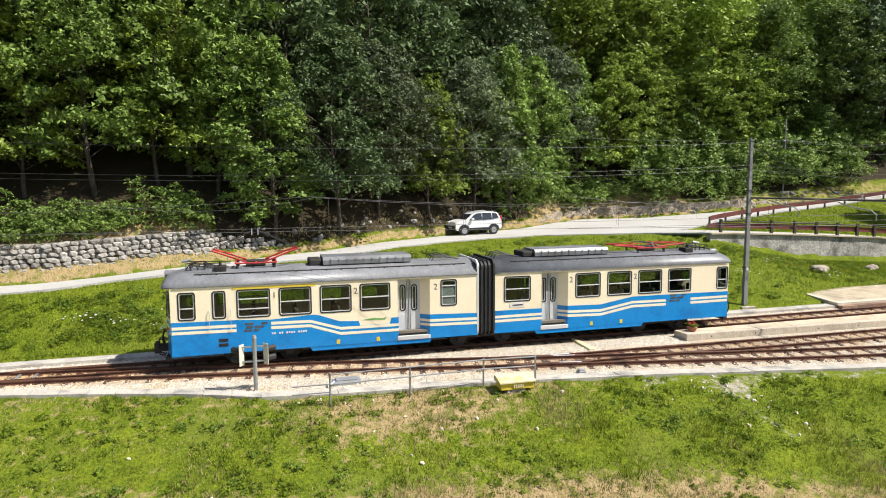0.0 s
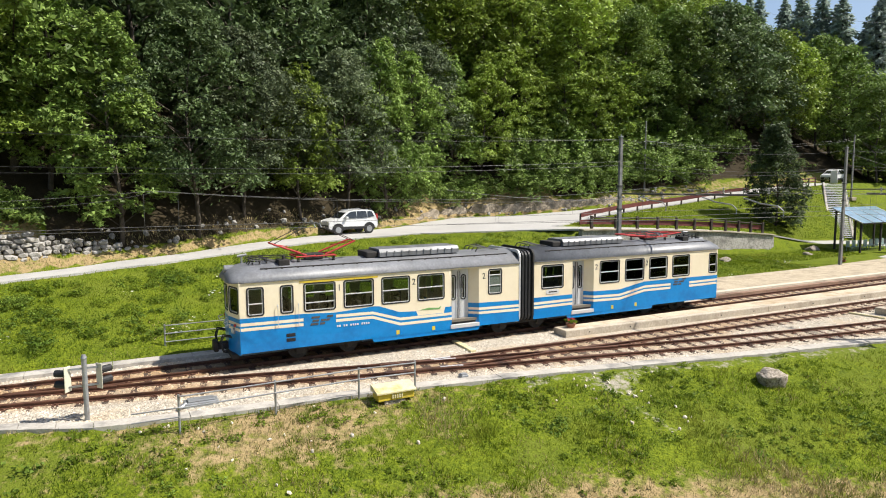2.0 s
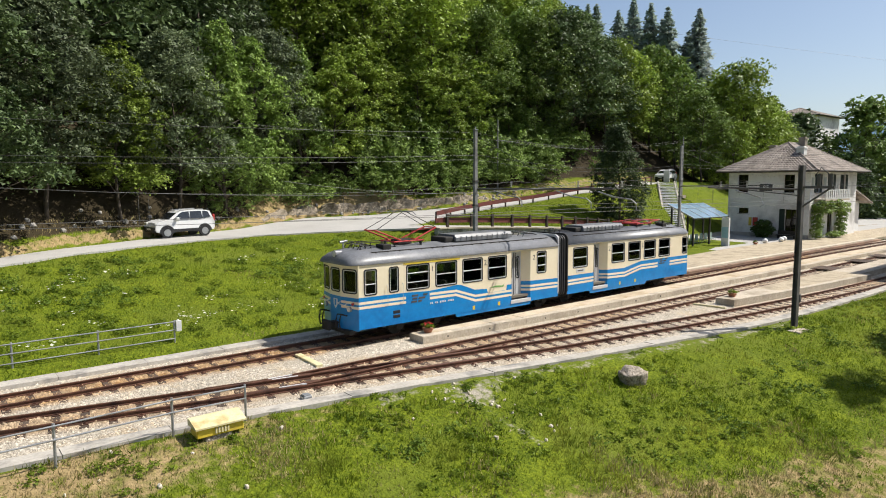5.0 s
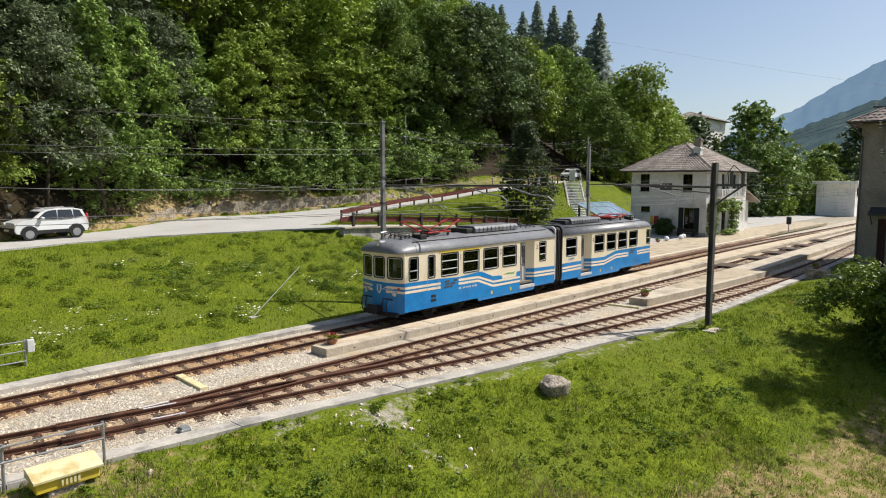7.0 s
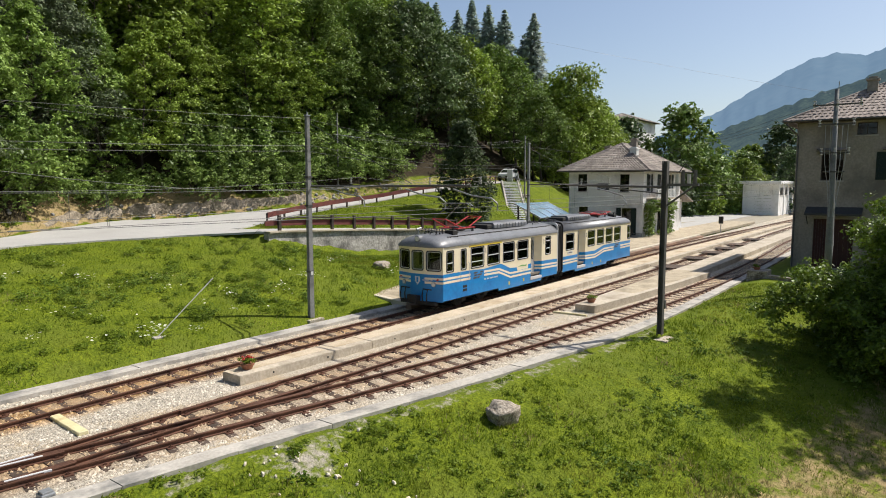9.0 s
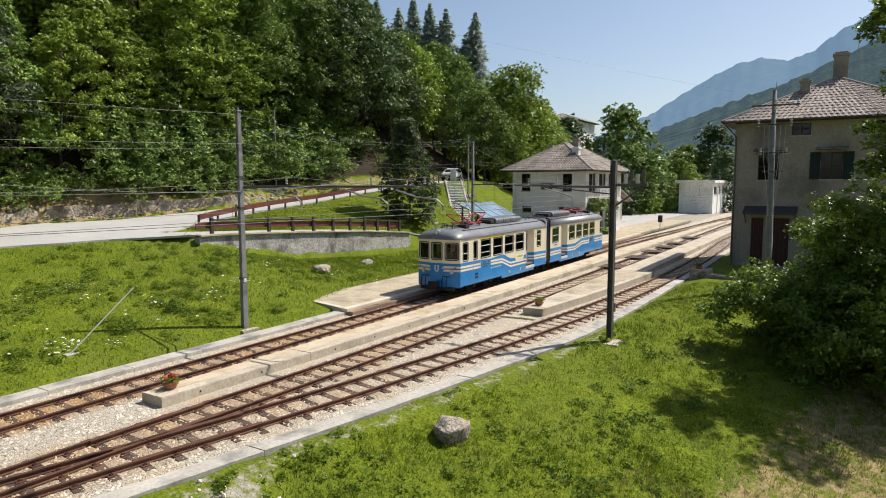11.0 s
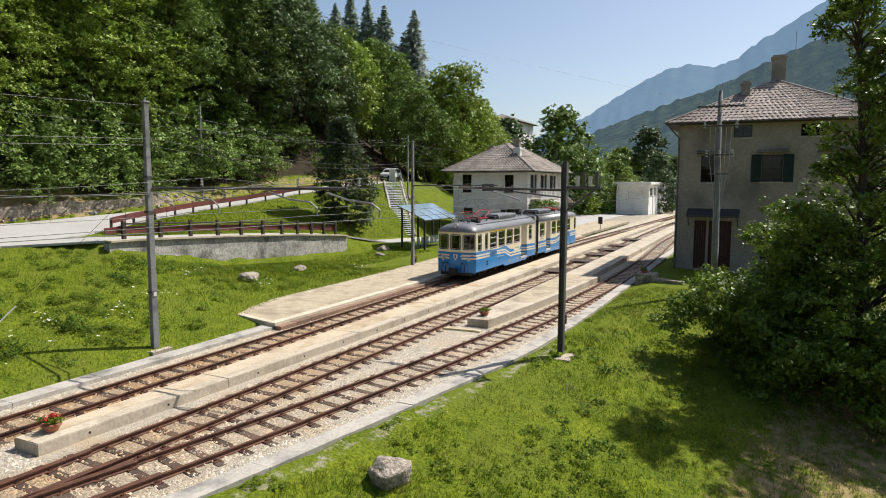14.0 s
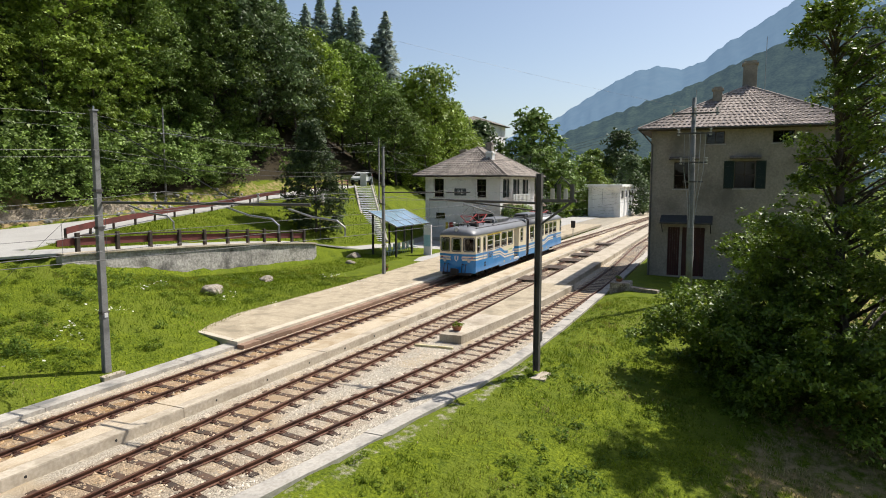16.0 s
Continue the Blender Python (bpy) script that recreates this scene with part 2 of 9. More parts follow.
def ground_mat():
    """Meadow, dry patches, dead leaves with the wood's shade darkened in, and bare earth below the bank."""
    m = mat("meadow", (0.048, 0.082, 0.008), (0.218, 0.264, 0.018), 0.9, 11.0, 0.95, 0.06, c3=(0.150, 0.185, 0.022), s3=0.35, detail=10, spec=0.08, grit=0.78)
    n, l = m.node_tree.nodes, m.node_tree.links
    b = n["Principled BSDF"]
    colour = b.inputs["Base Color"].links[0].from_socket
    at = n.new("ShaderNodeAttribute")
    at.attribute_name = "cover"
    sep = n.new("ShaderNodeSeparateColor")
    l.new(at.outputs["Color"], sep.inputs[0])
    tc = n.new("ShaderNodeTexCoord")
    # first pair: brown leaf floor, near black with the crowns' shade mixed in
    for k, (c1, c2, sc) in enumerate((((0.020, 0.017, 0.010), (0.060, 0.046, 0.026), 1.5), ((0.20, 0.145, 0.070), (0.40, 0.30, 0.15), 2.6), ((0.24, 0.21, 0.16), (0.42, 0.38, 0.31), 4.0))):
        nz = n.new("ShaderNodeTexNoise")
        nz.inputs["Scale"].default_value, nz.inputs["Detail"].default_value = sc, 9
        nz.inputs["Roughness"].default_value = 0.65
        l.new(tc.outputs["Object"], nz.inputs["Vector"])
        mc = n.new("ShaderNodeMix")
        mc.data_type = "RGBA"
        mc.inputs["A"].default_value, mc.inputs["B"].default_value = (*c1, 1), (*c2, 1)
        l.new(nz.outputs["Fac"], mc.inputs["Factor"])
        su = n.new("ShaderNodeMath")
        su.operation = "ADD"
        l.new(sep.outputs[k], su.inputs[0])
        l.new(nz.outputs["Fac"], su.inputs[1])
        fa = n.new("ShaderNodeMapRange")
        fa.inputs["From Min"].default_value, fa.inputs["From Max"].default_value = 0.92, 1.12
        l.new(su.outputs[0], fa.inputs["Value"])
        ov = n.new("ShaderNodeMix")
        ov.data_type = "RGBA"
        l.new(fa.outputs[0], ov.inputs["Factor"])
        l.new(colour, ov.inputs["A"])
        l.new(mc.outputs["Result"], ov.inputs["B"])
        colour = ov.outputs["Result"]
    l.new(colour, b.inputs["Base Color"])
    return m


M_GROUND = ground_mat()

# ---- mesh helpers ----
def add_box(bm, x0, x1, y0, y1, z0, z1, bevel=0.0):
    r = bmesh.ops.create_cube(bm, size=1.0, matrix=Matrix.LocRotScale(((x0 + x1) / 2, (y0 + y1) / 2, (z0 + z1) / 2), None, (x1 - x0, y1 - y0, z1 - z0)))
    if bevel:
        edges = list({e for v in r["verts"] for e in v.link_edges})
        bmesh.ops.bevel(bm, geom=edges, offset=bevel, segments=2, affect="EDGES", profile=0.5)
    return bm


def add_rod(bm, p, q, r, n=8, r2=None):
    """A round bar from p to q."""
    p, q = Vector(p), Vector(q)
    d = q - p
    m = Matrix.Translation((p + q) / 2) @ d.to_track_quat("Z", "Y").to_matrix().to_4x4()
    bmesh.ops.create_cone(bm, cap_ends=True, segments=n, radius1=r, radius2=r if r2 is None else r2, depth=d.length, matrix=m)
    return bm


def add_tube(bm, pts, r, n=6):
    """A round tube along points."""
    pts = [Vector(p) for p in pts]
    rings = []
    for k, p in enumerate(pts):
        d = (pts[min(k + 1, len(pts) - 1)] - pts[max(k - 1, 0)]).normalized()
        side = d.cross(Vector((0, 0, 1)))
        if side.length < 1e-3:
            side = d.cross(Vector((1, 0, 0)))
        side.normalize()
        up = side.cross(d)
        rad = r[k] if isinstance(r, (list, tuple)) else r
        rings.append([bm.verts.new(p + rad * (math.cos(2 * math.pi * j / n) * side + math.sin(2 * math.pi * j / n) * up)) for j in range(n)])
    for a, b in zip(rings, rings[1:]):
        for j in range(n):
            bm.faces.new((a[j], a[(j + 1) % n], b[(j + 1) % n], b[j]))
    bm.faces.new(rings[0][::-1])
    bm.faces.new(rings[-1])
    return bm


def add_prism(bm, outline, place, depth):
    """A flat outline of (u, v) pairs, thickened by depth; place turns (u, v, w) into a place."""
    a = [bm.verts.new(place(u, v, 0.0)) for u, v in outline]
    b = [bm.verts.new(place(u, v, depth)) for u, v in outline]
    n = len(outline)
    bm.faces.new(a)
    bm.faces.new(b[::-1])
    for k in range(n):
        bm.faces.new((a[k], b[k], b[(k + 1) % n], a[(k + 1) % n]))
    return bm


def add_sweep(bm, section, line, closed=True):
    """A section of (across, up) pairs, carried along a line of (x, y, z) places."""
    line = [Vector(p) for p in line]
    rings = []
    for k, p in enumerate(line):
        d = line[min(k + 1, len(line) - 1)] - line[max(k - 1, 0)]
        d.z = 0
        d.normalize()
        side = Vector((-d.y, d.x, 0))
        rings.append([bm.verts.new(p + side * a + Vector((0, 0, b))) for a, b in section])
    n = len(section)
    for a, b in zip(rings, rings[1:]):
        for j in range(n if closed else n - 1):
            bm.faces.new((a[j], b[j], b[(j + 1) % n], a[(j + 1) % n]))
    if closed:
        bm.faces.new(rings[0])
        bm.faces.new(rings[-1][::-1])
    return bm


def add_wall(bm, u0, u1, v0, v1, holes, place, depth):
    """A plate with rectangular holes (u0, u1, v0, v1); place turns (u, v, w) into a place, w from 0 to depth."""
    us = sorted({u0, u1, *(h[0] for h in holes), *(h[1] for h in holes)})
    vs = sorted({v0, v1, *(h[2] for h in holes), *(h[3] for h in holes)})
    us, vs = [u for u in us if u0 <= u <= u1], [v for v in vs if v0 <= v <= v1]
    solid = lambda i, j: 0 <= i < len(us) - 1 and 0 <= j < len(vs) - 1 and not any(
        h[0] - 1e-6 <= us[i] and us[i + 1] <= h[1] + 1e-6 and h[2] - 1e-6 <= vs[j] and vs[j + 1] <= h[3] + 1e-6 for h in holes)
    made = {}

    def vert(i, j, w):
        if (i, j, w) not in made:
            made[i, j, w] = bm.verts.new(place(us[i], vs[j], depth if w else 0.0))
        return made[i, j, w]

    for i in range(len(us) - 1):
        for j in range(len(vs) - 1):
            if not solid(i, j):
                continue
            bm.faces.new((vert(i, j, 0), vert(i + 1, j, 0), vert(i + 1, j + 1, 0), vert(i, j + 1, 0)))
            bm.faces.new((vert(i, j, 1), vert(i, j + 1, 1), vert(i + 1, j + 1, 1), vert(i + 1, j, 1)))
            for di, dj, a, b in ((-1, 0, (i, j), (i, j + 1)), (1, 0, (i + 1, j + 1), (i + 1, j)), (0, -1, (i + 1, j), (i, j)), (0, 1, (i, j + 1), (i + 1, j + 1))):
                if not solid(i + di, j + dj):
                    bm.faces.new((vert(*a, 0), vert(*b, 0), vert(*b, 1), vert(*a, 1)))
    return bm


def rounded(u0, u1, v0, v1, r, n=4):
    """The outline of a rectangle with round corners."""
    pts = []
    for cu, cv, a0 in ((u1 - r, v1 - r, 0), (u0 + r, v1 - r, 90), (u0 + r, v0 + r, 180), (u1 - r, v0 + r, 270)):
        for k in range(n + 1):
            a = radians(a0 + 90 * k / n)
            pts.append((cu + r * math.cos(a), cv + r * math.sin(a)))
    return pts


def add_ring(bm, outer, inner, place, depth):
    """A frame between two outlines of equal length."""
    n = len(outer)
    rows = [[bm.verts.new(place(u, v, w)) for u, v in line] for line, w in ((outer, 0), (outer, depth), (inner, depth), (inner, 0))]
    for a, b in zip(rows, rows[1:] + rows[:1]):
        for k in range(n):
            bm.faces.new((a[k], a[(k + 1) % n], b[(k + 1) % n], b[k]))
    return bm


def mesh_of(name, bm, material, smooth=False):
    bmesh.ops.recalc_face_normals(bm, faces=bm.faces)
    me = bpy.data.meshes.new(name)
    bm.to_mesh(me)
    bm.free()
    me.materials.append(material)
    if smooth:
        me.polygons.foreach_set("use_smooth", [True] * len(me.polygons))
    return me


def part(name, bm, material, parent=None, label="", smooth=False, at=None):
    """One bmesh as one mesh object under a thing or part."""
    ob = new(name, mesh_of(name, bm, material, smooth))
    if parent:
        ob.parent = parent
    if at is not None:
        ob.matrix_basis = at
    if label:
        tagged(ob, label)
    return ob


def shared(name, me, parent, at):
    """One more object on a mesh that others use too."""
    ob = new(name, me)
    if parent:
        ob.parent = parent
    ob.matrix_basis = at
    return ob


def thing(name, label, category, group="", kind="", at=None):
    ob = new(name)
    ob.empty_display_size = 0.3
    if at is not None:
        ob.matrix_basis = at
    return tagged(ob, label, category, group, kind)


def raw_mesh(name, verts, faces, material, smooth=False):
    me = bpy.data.meshes.new(name)
    me.from_pydata(verts, [], faces)
    me.materials.append(material)
    if smooth:
        me.polygons.foreach_set("use_smooth", [True] * len(me.polygons))
    me.update()
    return me


def quad_mesh(name, pts, material):
    """pts: an array of quads, n x 4 x 3."""
    n = len(pts)
    me = bpy.data.meshes.new(name)
    me.vertices.add(4 * n)
    me.vertices.foreach_set("co", np.asarray(pts, np.float32).ravel())
    me.loops.add(4 * n)
    me.loops.foreach_set("vertex_index", np.arange(4 * n, dtype=np.int32))
    me.polygons.add(n)
    me.polygons.foreach_set("loop_start", np.arange(0, 4 * n, 4, dtype=np.int32))
    me.polygons.foreach_set("loop_total", np.full(n, 4, np.int32))
    me.materials.append(material)
    me.update(calc_edges=True)
    return me


def tri_mesh(name, pts, material):
    """pts: an array of triangles, n x 3 x 3."""
    n = len(pts)
    me = bpy.data.meshes.new(name)
    me.vertices.add(3 * n)
    me.vertices.foreach_set("co", np.asarray(pts, np.float32).ravel())
    me.loops.add(3 * n)
    me.loops.foreach_set("vertex_index", np.arange(3 * n, dtype=np.int32))
    me.polygons.add(n)
    me.polygons.foreach_set("loop_start", np.arange(0, 3 * n, 3, dtype=np.int32))
    me.polygons.foreach_set("loop_total", np.full(n, 3, np.int32))
    me.materials.append(material)
    me.update(calc_edges=True)
    return me


def text_part(name, words, size, material, parent, at, depth=0.002):
    """Letters of the built-in font, turned into a mesh."""
    cu = bpy.data.curves.new(name, "FONT")
    cu.body, cu.size, cu.extrude = words, size, depth
    cu.align_x, cu.align_y = "CENTER", "CENTER"
    tmp = bpy.data.objects.new(name, cu)
    me = bpy.data.meshes.new_from_object(tmp)
    bpy.data.objects.remove(tmp)
    bpy.data.curves.remove(cu)
    me.materials.clear()
    me.materials.append(material)
    return shared(name, me, parent, at)

# ---- the lie of the land ----
# stations along x: foot of the far slope, road's near edge (below and above the wall), ramp's far edge, upper road's near and far edge
LAND = [
    # x,   yA,   zA,    yB,   zB,   yC,   zC,   yD,   zD,   yE,   zE,   yF,   zF
    (-90, 27.6, 0.05, 31.0, 1.50, 31.2, 1.50, 32.0, 1.50, 32.8, 1.50, 33.6, 1.50),
    (-10, 27.6, 0.05, 31.5, 1.85, 31.7, 1.85, 32.5, 1.85, 33.3, 1.85, 34.1, 1.85),
    (-4, 27.6, 0.05, 33.5, 2.15, 33.7, 2.15, 34.4, 2.15, 35.1, 2.15, 35.8, 2.15),
    (4, 27.6, 0.05, 36.8, 2.35, 37.0, 2.35, 37.9, 2.35, 38.8, 2.37, 39.8, 2.40),
    (9, 27.6, 0.05, 39.8, 2.50, 40.0, 2.50, 41.0, 2.50, 42.0, 2.50, 43.2, 2.55),
    (14, 27.6, 0.05, 41.6, 2.60, 41.8, 2.60, 42.8, 2.60, 43.8, 2.60, 45.2, 2.65),
    (20, 27.6, 0.05, 42.9, 2.65, 43.1, 2.65, 44.4, 2.65, 45.8, 2.65, 48.4, 2.70),
    (28, 27.6, 0.05, 41.2, 2.70, 41.4, 2.72, 43.2, 2.80, 45.0, 2.84, 53.5, 3.00),
    (31, 29.5, 0.12, 38.0, 2.30, 38.4, 2.88, 41.0, 2.88, 42.6, 2.95, 54.0, 3.05),
    (34.5, 30.4, 0.12, 38.0, 1.45, 38.4, 2.76, 40.8, 2.76, 43.2, 3.02, 53.0, 3.12),
    (38, 30.5, 0.12, 38.0, 0.80, 38.4, 2.60, 40.7, 2.60, 44.7, 3.28, 52.0, 3.36),
    (45, 30.6, 0.12, 38.0, 0.30, 38.4, 2.22, 40.7, 2.22, 47.0, 3.68, 51.5, 3.74),
    (51, 30.9, 0.12, 38.0, 0.20, 38.4, 1.75, 40.7, 1.78, 48.0, 4.02, 52.0, 4.08),
    (58, 32.0, 0.12, 37.6, 0.35, 38.0, 0.60, 39.6, 0.75, 48.0, 4.75, 52.0, 4.80),
    (66, 32.0, 0.12, 37.6, 0.16, 38.0, 0.20, 38.8, 0.50, 47.2, 5.40, 51.2, 5.45),
    (75, 32.0, 0.12, 38.6, 0.14, 39.0, 0.16, 40.4, 0.35, 48.0, 6.00, 52.0, 6.05),
    (90, 32.0, 0.12, 39.0, 0.12, 39.4, 0.14, 42.0, 0.30, 50.0, 6.00, 54.0, 6.10),
    (120, 32.0, 0.10, 38.0, 0.10, 38.4, 0.12, 50.0, 0.30, 60.0, 3.00, 64.0, 3.20),
    (200, 32.0, 0.10, 38.0, 0.10, 38.4, 0.10, 52.0, 0.30, 66.0, 3.00, 70.0, 3.20),
]
LAND_X = [row[0] for row in LAND]
KERB_X = [-90, -8, -4.9, -2.3, 0.6, 4.2, 8.8, 10.3, 13, 16, 19, 22.6, 25, 30, 32, 38, 50, 200]
KERB_Y = [23.6, 23.06, 22.3, 21.5, 20.25, 19.95, 19.6, 19.35, 18.98, 18.38, 17.75, 17.12, 16.70, 15.88, 15.72, 15.5, 15.4, 15.2]


def kerb_y(x):
    """Near edge of the concrete strip along the tracks."""
    return float(np.interp(x, KERB_X, KERB_Y))


def land(x, k):
    return float(np.interp(x, LAND_X, [row[k] for row in LAND]))


def hill(x, d):
    """Rise of the wooded hillside, d metres behind the road."""
    top = float(np.interp(x, [-60, 60, 110, 150, 190, 260], [85, 85, 80, 60, 34, 12]))
    bank = 1.9 * min(1.0, max(0.0, d / 2.6))
    return min(bank + 0.66 * max(0.0, d - 2.0), bank + top * (1 - math.exp(-max(0.0, d - 2.0) * 0.74 / top)))


def height(x, y):
    """Height of the bare ground."""
    yk = kerb_y(x)
    if y < yk + 0.2:
        s = float(np.interp(x, [-60, 22, 30, 38, 46, 60], [1, 1, 0.8, 0.35, 0.0, 0.0]))
        fall = float(np.interp(yk - y, [-0.2, 0, 0.5, 4, 8.5, 13, 20, 60, 400], [-0.22, -0.15, -0.22, -1.05, -2.0, -2.45, -2.6, -3.5, -6]))
        flat = float(np.interp(yk - y, [-0.2, 0, 1.2, 10, 400], [-0.25, -0.22, 0.10, 0.15, -2]))
        return s * fall + (1 - s) * flat + 0.10 * noise.noise((x * 0.35, y * 0.35, 3.1)) * min(1, max(0, yk - y - 0.6))
    if y < 27.2:
        return -0.30
    v = [land(x, k) for k in range(1, 13)]
    ys, zs = v[0::2], v[1::2]
    if y <= ys[0]:
        return float(np.interp(y, [27.2, ys[0]], [-0.02, zs[0]]))
    if y <= ys[5]:
        z = float(np.interp(y, ys, zs))
        if ys[0] < y < ys[1] - 0.4:
            z += 0.10 * noise.noise((x * 0.3, y * 0.3, 7.7)) * min(1, (y - ys[0]) / 2)
        return z
    d = y - ys[5]
    return zs[5] + hill(x, d) + min(0.6, d * 0.15) * noise.noise((x * 0.12, y * 0.12, 1.3))


def cover(x, y):
    """Dead leaves darkened for the wood's shade, dry earth and gravel, each from 0 to 1."""
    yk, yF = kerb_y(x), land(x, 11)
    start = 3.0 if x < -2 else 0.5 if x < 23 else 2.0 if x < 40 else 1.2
    shaded_litter = min(1.0, max(0.0, (y - yF - start) / (0.8 if x < 23 else 1.2))) if y > yF else 0.0
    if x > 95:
        shaded_litter *= max(0.0, 1 - (x - 95) / 40)
    dry = 0.0
    if y < yk:
        foot = float(np.interp(x, [-10, 6, 11, 17, 24, 30, 36], [4.9, 4.6, 4.9, 6.0, 6.9, 7.0, 8.5]))
        dry = float(np.interp(yk - y, [0, 1, foot - 1.0], [0.44, 0.36, 0.30])) * float(np.interp(x, [-20, 9, 18, 30, 60], [1.1, 1.05, 0.6, 0.5, 0.3]))
        dry += float(np.interp(yk - y, [foot - 0.6, foot + 0.8, 16, 30], [0.0, 0.36, 0.40, 0.1]))
        dry += 0.26 * math.exp(-(((x - 4.5) / 3.2) ** 2 + ((yk - y - 1.4) / 1.5) ** 2))
    if yF < y < yF + (3.8 if x < -2 else 0.9 if x < 23 else 3.0 if x < 40 else 1.8):
        dry = 0.62 if x < 23 else 0.66 if x < 40 else 0.50
    gravel = 0.0
    if y < yk and 12 < x < 18:
        gravel = 0.60 * math.exp(-(((x - 15.2) / 1.3) ** 2 + ((yk - y - 1.0) / 0.9) ** 2)) + 0.52 * math.exp(-(((x - 15.0) / 0.5) ** 2 + ((yk - y - 3.2) / 1.2) ** 2))
    if y < yk and 12 < x < 33 and yk - y < 0.7:
        gravel = max(gravel, 0.45)
    if x > 64 and 32 < y < land(x, 7) or x > 108 and 14 < y < 34:
        gravel = 0.9
    return shaded_litter, dry, gravel


def spaced(stops):
    """Grid lines: pairs of a place and the step used up to it."""
    out = [stops[0][0]]
    for to, step in stops[1:]:
        n = max(1, round((to - out[-1]) / step))
        start = out[-1]
        out += [start + (to - start) * k / n for k in range(1, n + 1)]
    return out


def build_ground():
    xs = spaced([(-700, 0), (-100, 60), (-30, 5), (-12, 1.0), (60, 0.5), (100, 2), (200, 5), (1500, 130)])
    ys = spaced([(-900, 0), (-60, 60), (4, 4), (30, 0.35), (60, 0.4), (80, 1.5), (150, 5), (900, 75)])
    verts = [(x, y, height(x, y)) for y in ys for x in xs]
    n = len(xs)
    faces = [(j * n + i, j * n + i + 1, (j + 1) * n + i + 1, (j + 1) * n + i) for j in range(len(ys) - 1) for i in range(n - 1)]
    me = raw_mesh("ground", verts, faces, M_GROUND, True)
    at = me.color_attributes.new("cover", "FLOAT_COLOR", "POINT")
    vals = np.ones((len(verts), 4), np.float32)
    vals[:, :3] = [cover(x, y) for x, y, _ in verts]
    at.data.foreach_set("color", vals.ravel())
    tagged(new("ground", me), "green meadow bank and wooded hillside with dry patches", "ground", kind="structure")


build_ground()


def strip(name, label, category, lo, hi, thick, material, step=1.0):
    """A paved sheet between two lines of places, with thickness."""
    bm = bmesh.new()
    top = [(bm.verts.new(a), bm.verts.new(b)) for a, b in zip(lo, hi)]
    low = [(bm.verts.new((a[0], a[1], a[2] - thick)), bm.verts.new((b[0], b[1], b[2] - thick))) for a, b in zip(lo, hi)]
    for k in range(len(lo) - 1):
        (a, b), (c, d) = top[k], top[k + 1]
        (e, f), (g, h) = low[k], low[k + 1]
        bm.faces.new((a, c, d, b))
        bm.faces.new((a, e, g, c))
        bm.faces.new((b, d, h, f))
    bm.faces.new((top[0][0], top[0][1], low[0][1], low[0][0]))
    bm.faces.new((top[-1][0], low[-1][0], low[-1][1], top[-1][1]))
    return tagged(part(name, bm, material), label, category, kind="structure")


def build_roads():
    xs = [x for x in spaced([(-90, 0), (-12, 6), (30.5, 0.8)])]
    strip("road", "pale worn asphalt lane along the wooded hillside", "road",
          [(x, land(x, 3) + 0.1 * math.sin(x * 1.7), height(x, land(x, 5)) + 0.075) for x in xs],
          [(x, land(x, 11) - 0.3 + 0.15 * math.sin(x * 1.1), height(x, land(x, 11) - 0.3) + 0.085) for x in xs], 0.12, M_ASPHALT)
    xs = [30.5 + 0.7 * k for k in range(64)]
    strip("road", "pale asphalt lane climbing between guard rail and bank", "road",
          [(x, land(x, 9) + 0.1 if x > 34.4 else land(x, 9) + 0.1 - (34.4 - x) * 0.35, land(x, 10) + 0.035) for x in xs],
          [(x, land(x, 11) - 0.3, land(x, 12) + 0.035) for x in xs], 0.12, M_ASPHALT)
    xs = [30.5 + 0.6 * k for k in range(60)]
    strip("road", "narrow asphalt ramp descending behind a retaining wall", "road",
          [(x, land(x, 5) - 0.02, land(x, 6) + 0.03) for x in xs],
          [(x, land(x, 7) if x > 34.4 else land(x, 7) + (34.4 - x) * 0.45, land(x, 8) + 0.03) for x in xs], 0.12, M_ASPHALT)
    xs = [56 + 4 * k for k in range(30)]
    strip("forecourt", "pale gravelled asphalt forecourt before the station house", "pavement",
          [(x, 30.9, 0.13) for x in xs], [(x, 38.2 if x < 66 else 41.5 + (0 if x < 90 else 5), 0.17 + 0.03) for x in xs], 0.2, M_ASPHALT)


build_roads()


def build_kerbs():
    """The concrete strips on both sides of the tracks, in cast lengths."""
    for label, line, w in (("weathered pale concrete edge strip beside the ballast", [(x, kerb_y(x), -0.10) for x in spaced([(-60, 0), (-8, 3), (0, 0.9), (50, 2.4), (110, 6)])], 0.52),
                           ("pale concrete edging strip below the meadow", [(x, 26.45, -0.02) for x in spaced([(-60, 0), (29.4, 2.6)])], 0.62)):
        root = thing("edge_strip", label, "kerb", kind="structure")
        for a, b in zip(line, line[1:]):
            bm = bmesh.new()
            d = (Vector(b) - Vector(a)).normalized() * 0.008
            dip = random.uniform(-0.012, 0.012)
            s = [(a[0] + d.x, a[1] + d.y), (b[0] - d.x, b[1] - d.y), (b[0] - d.x, b[1] - d.y + w), (a[0] + d.x, a[1] + d.y + w)]
            add_prism(bm, s, lambda u, v, q: (u, v, a[2] + dip - q), 0.42)
            part("slab", bm, M_CONCRETE_GREY, root)


build_kerbs()

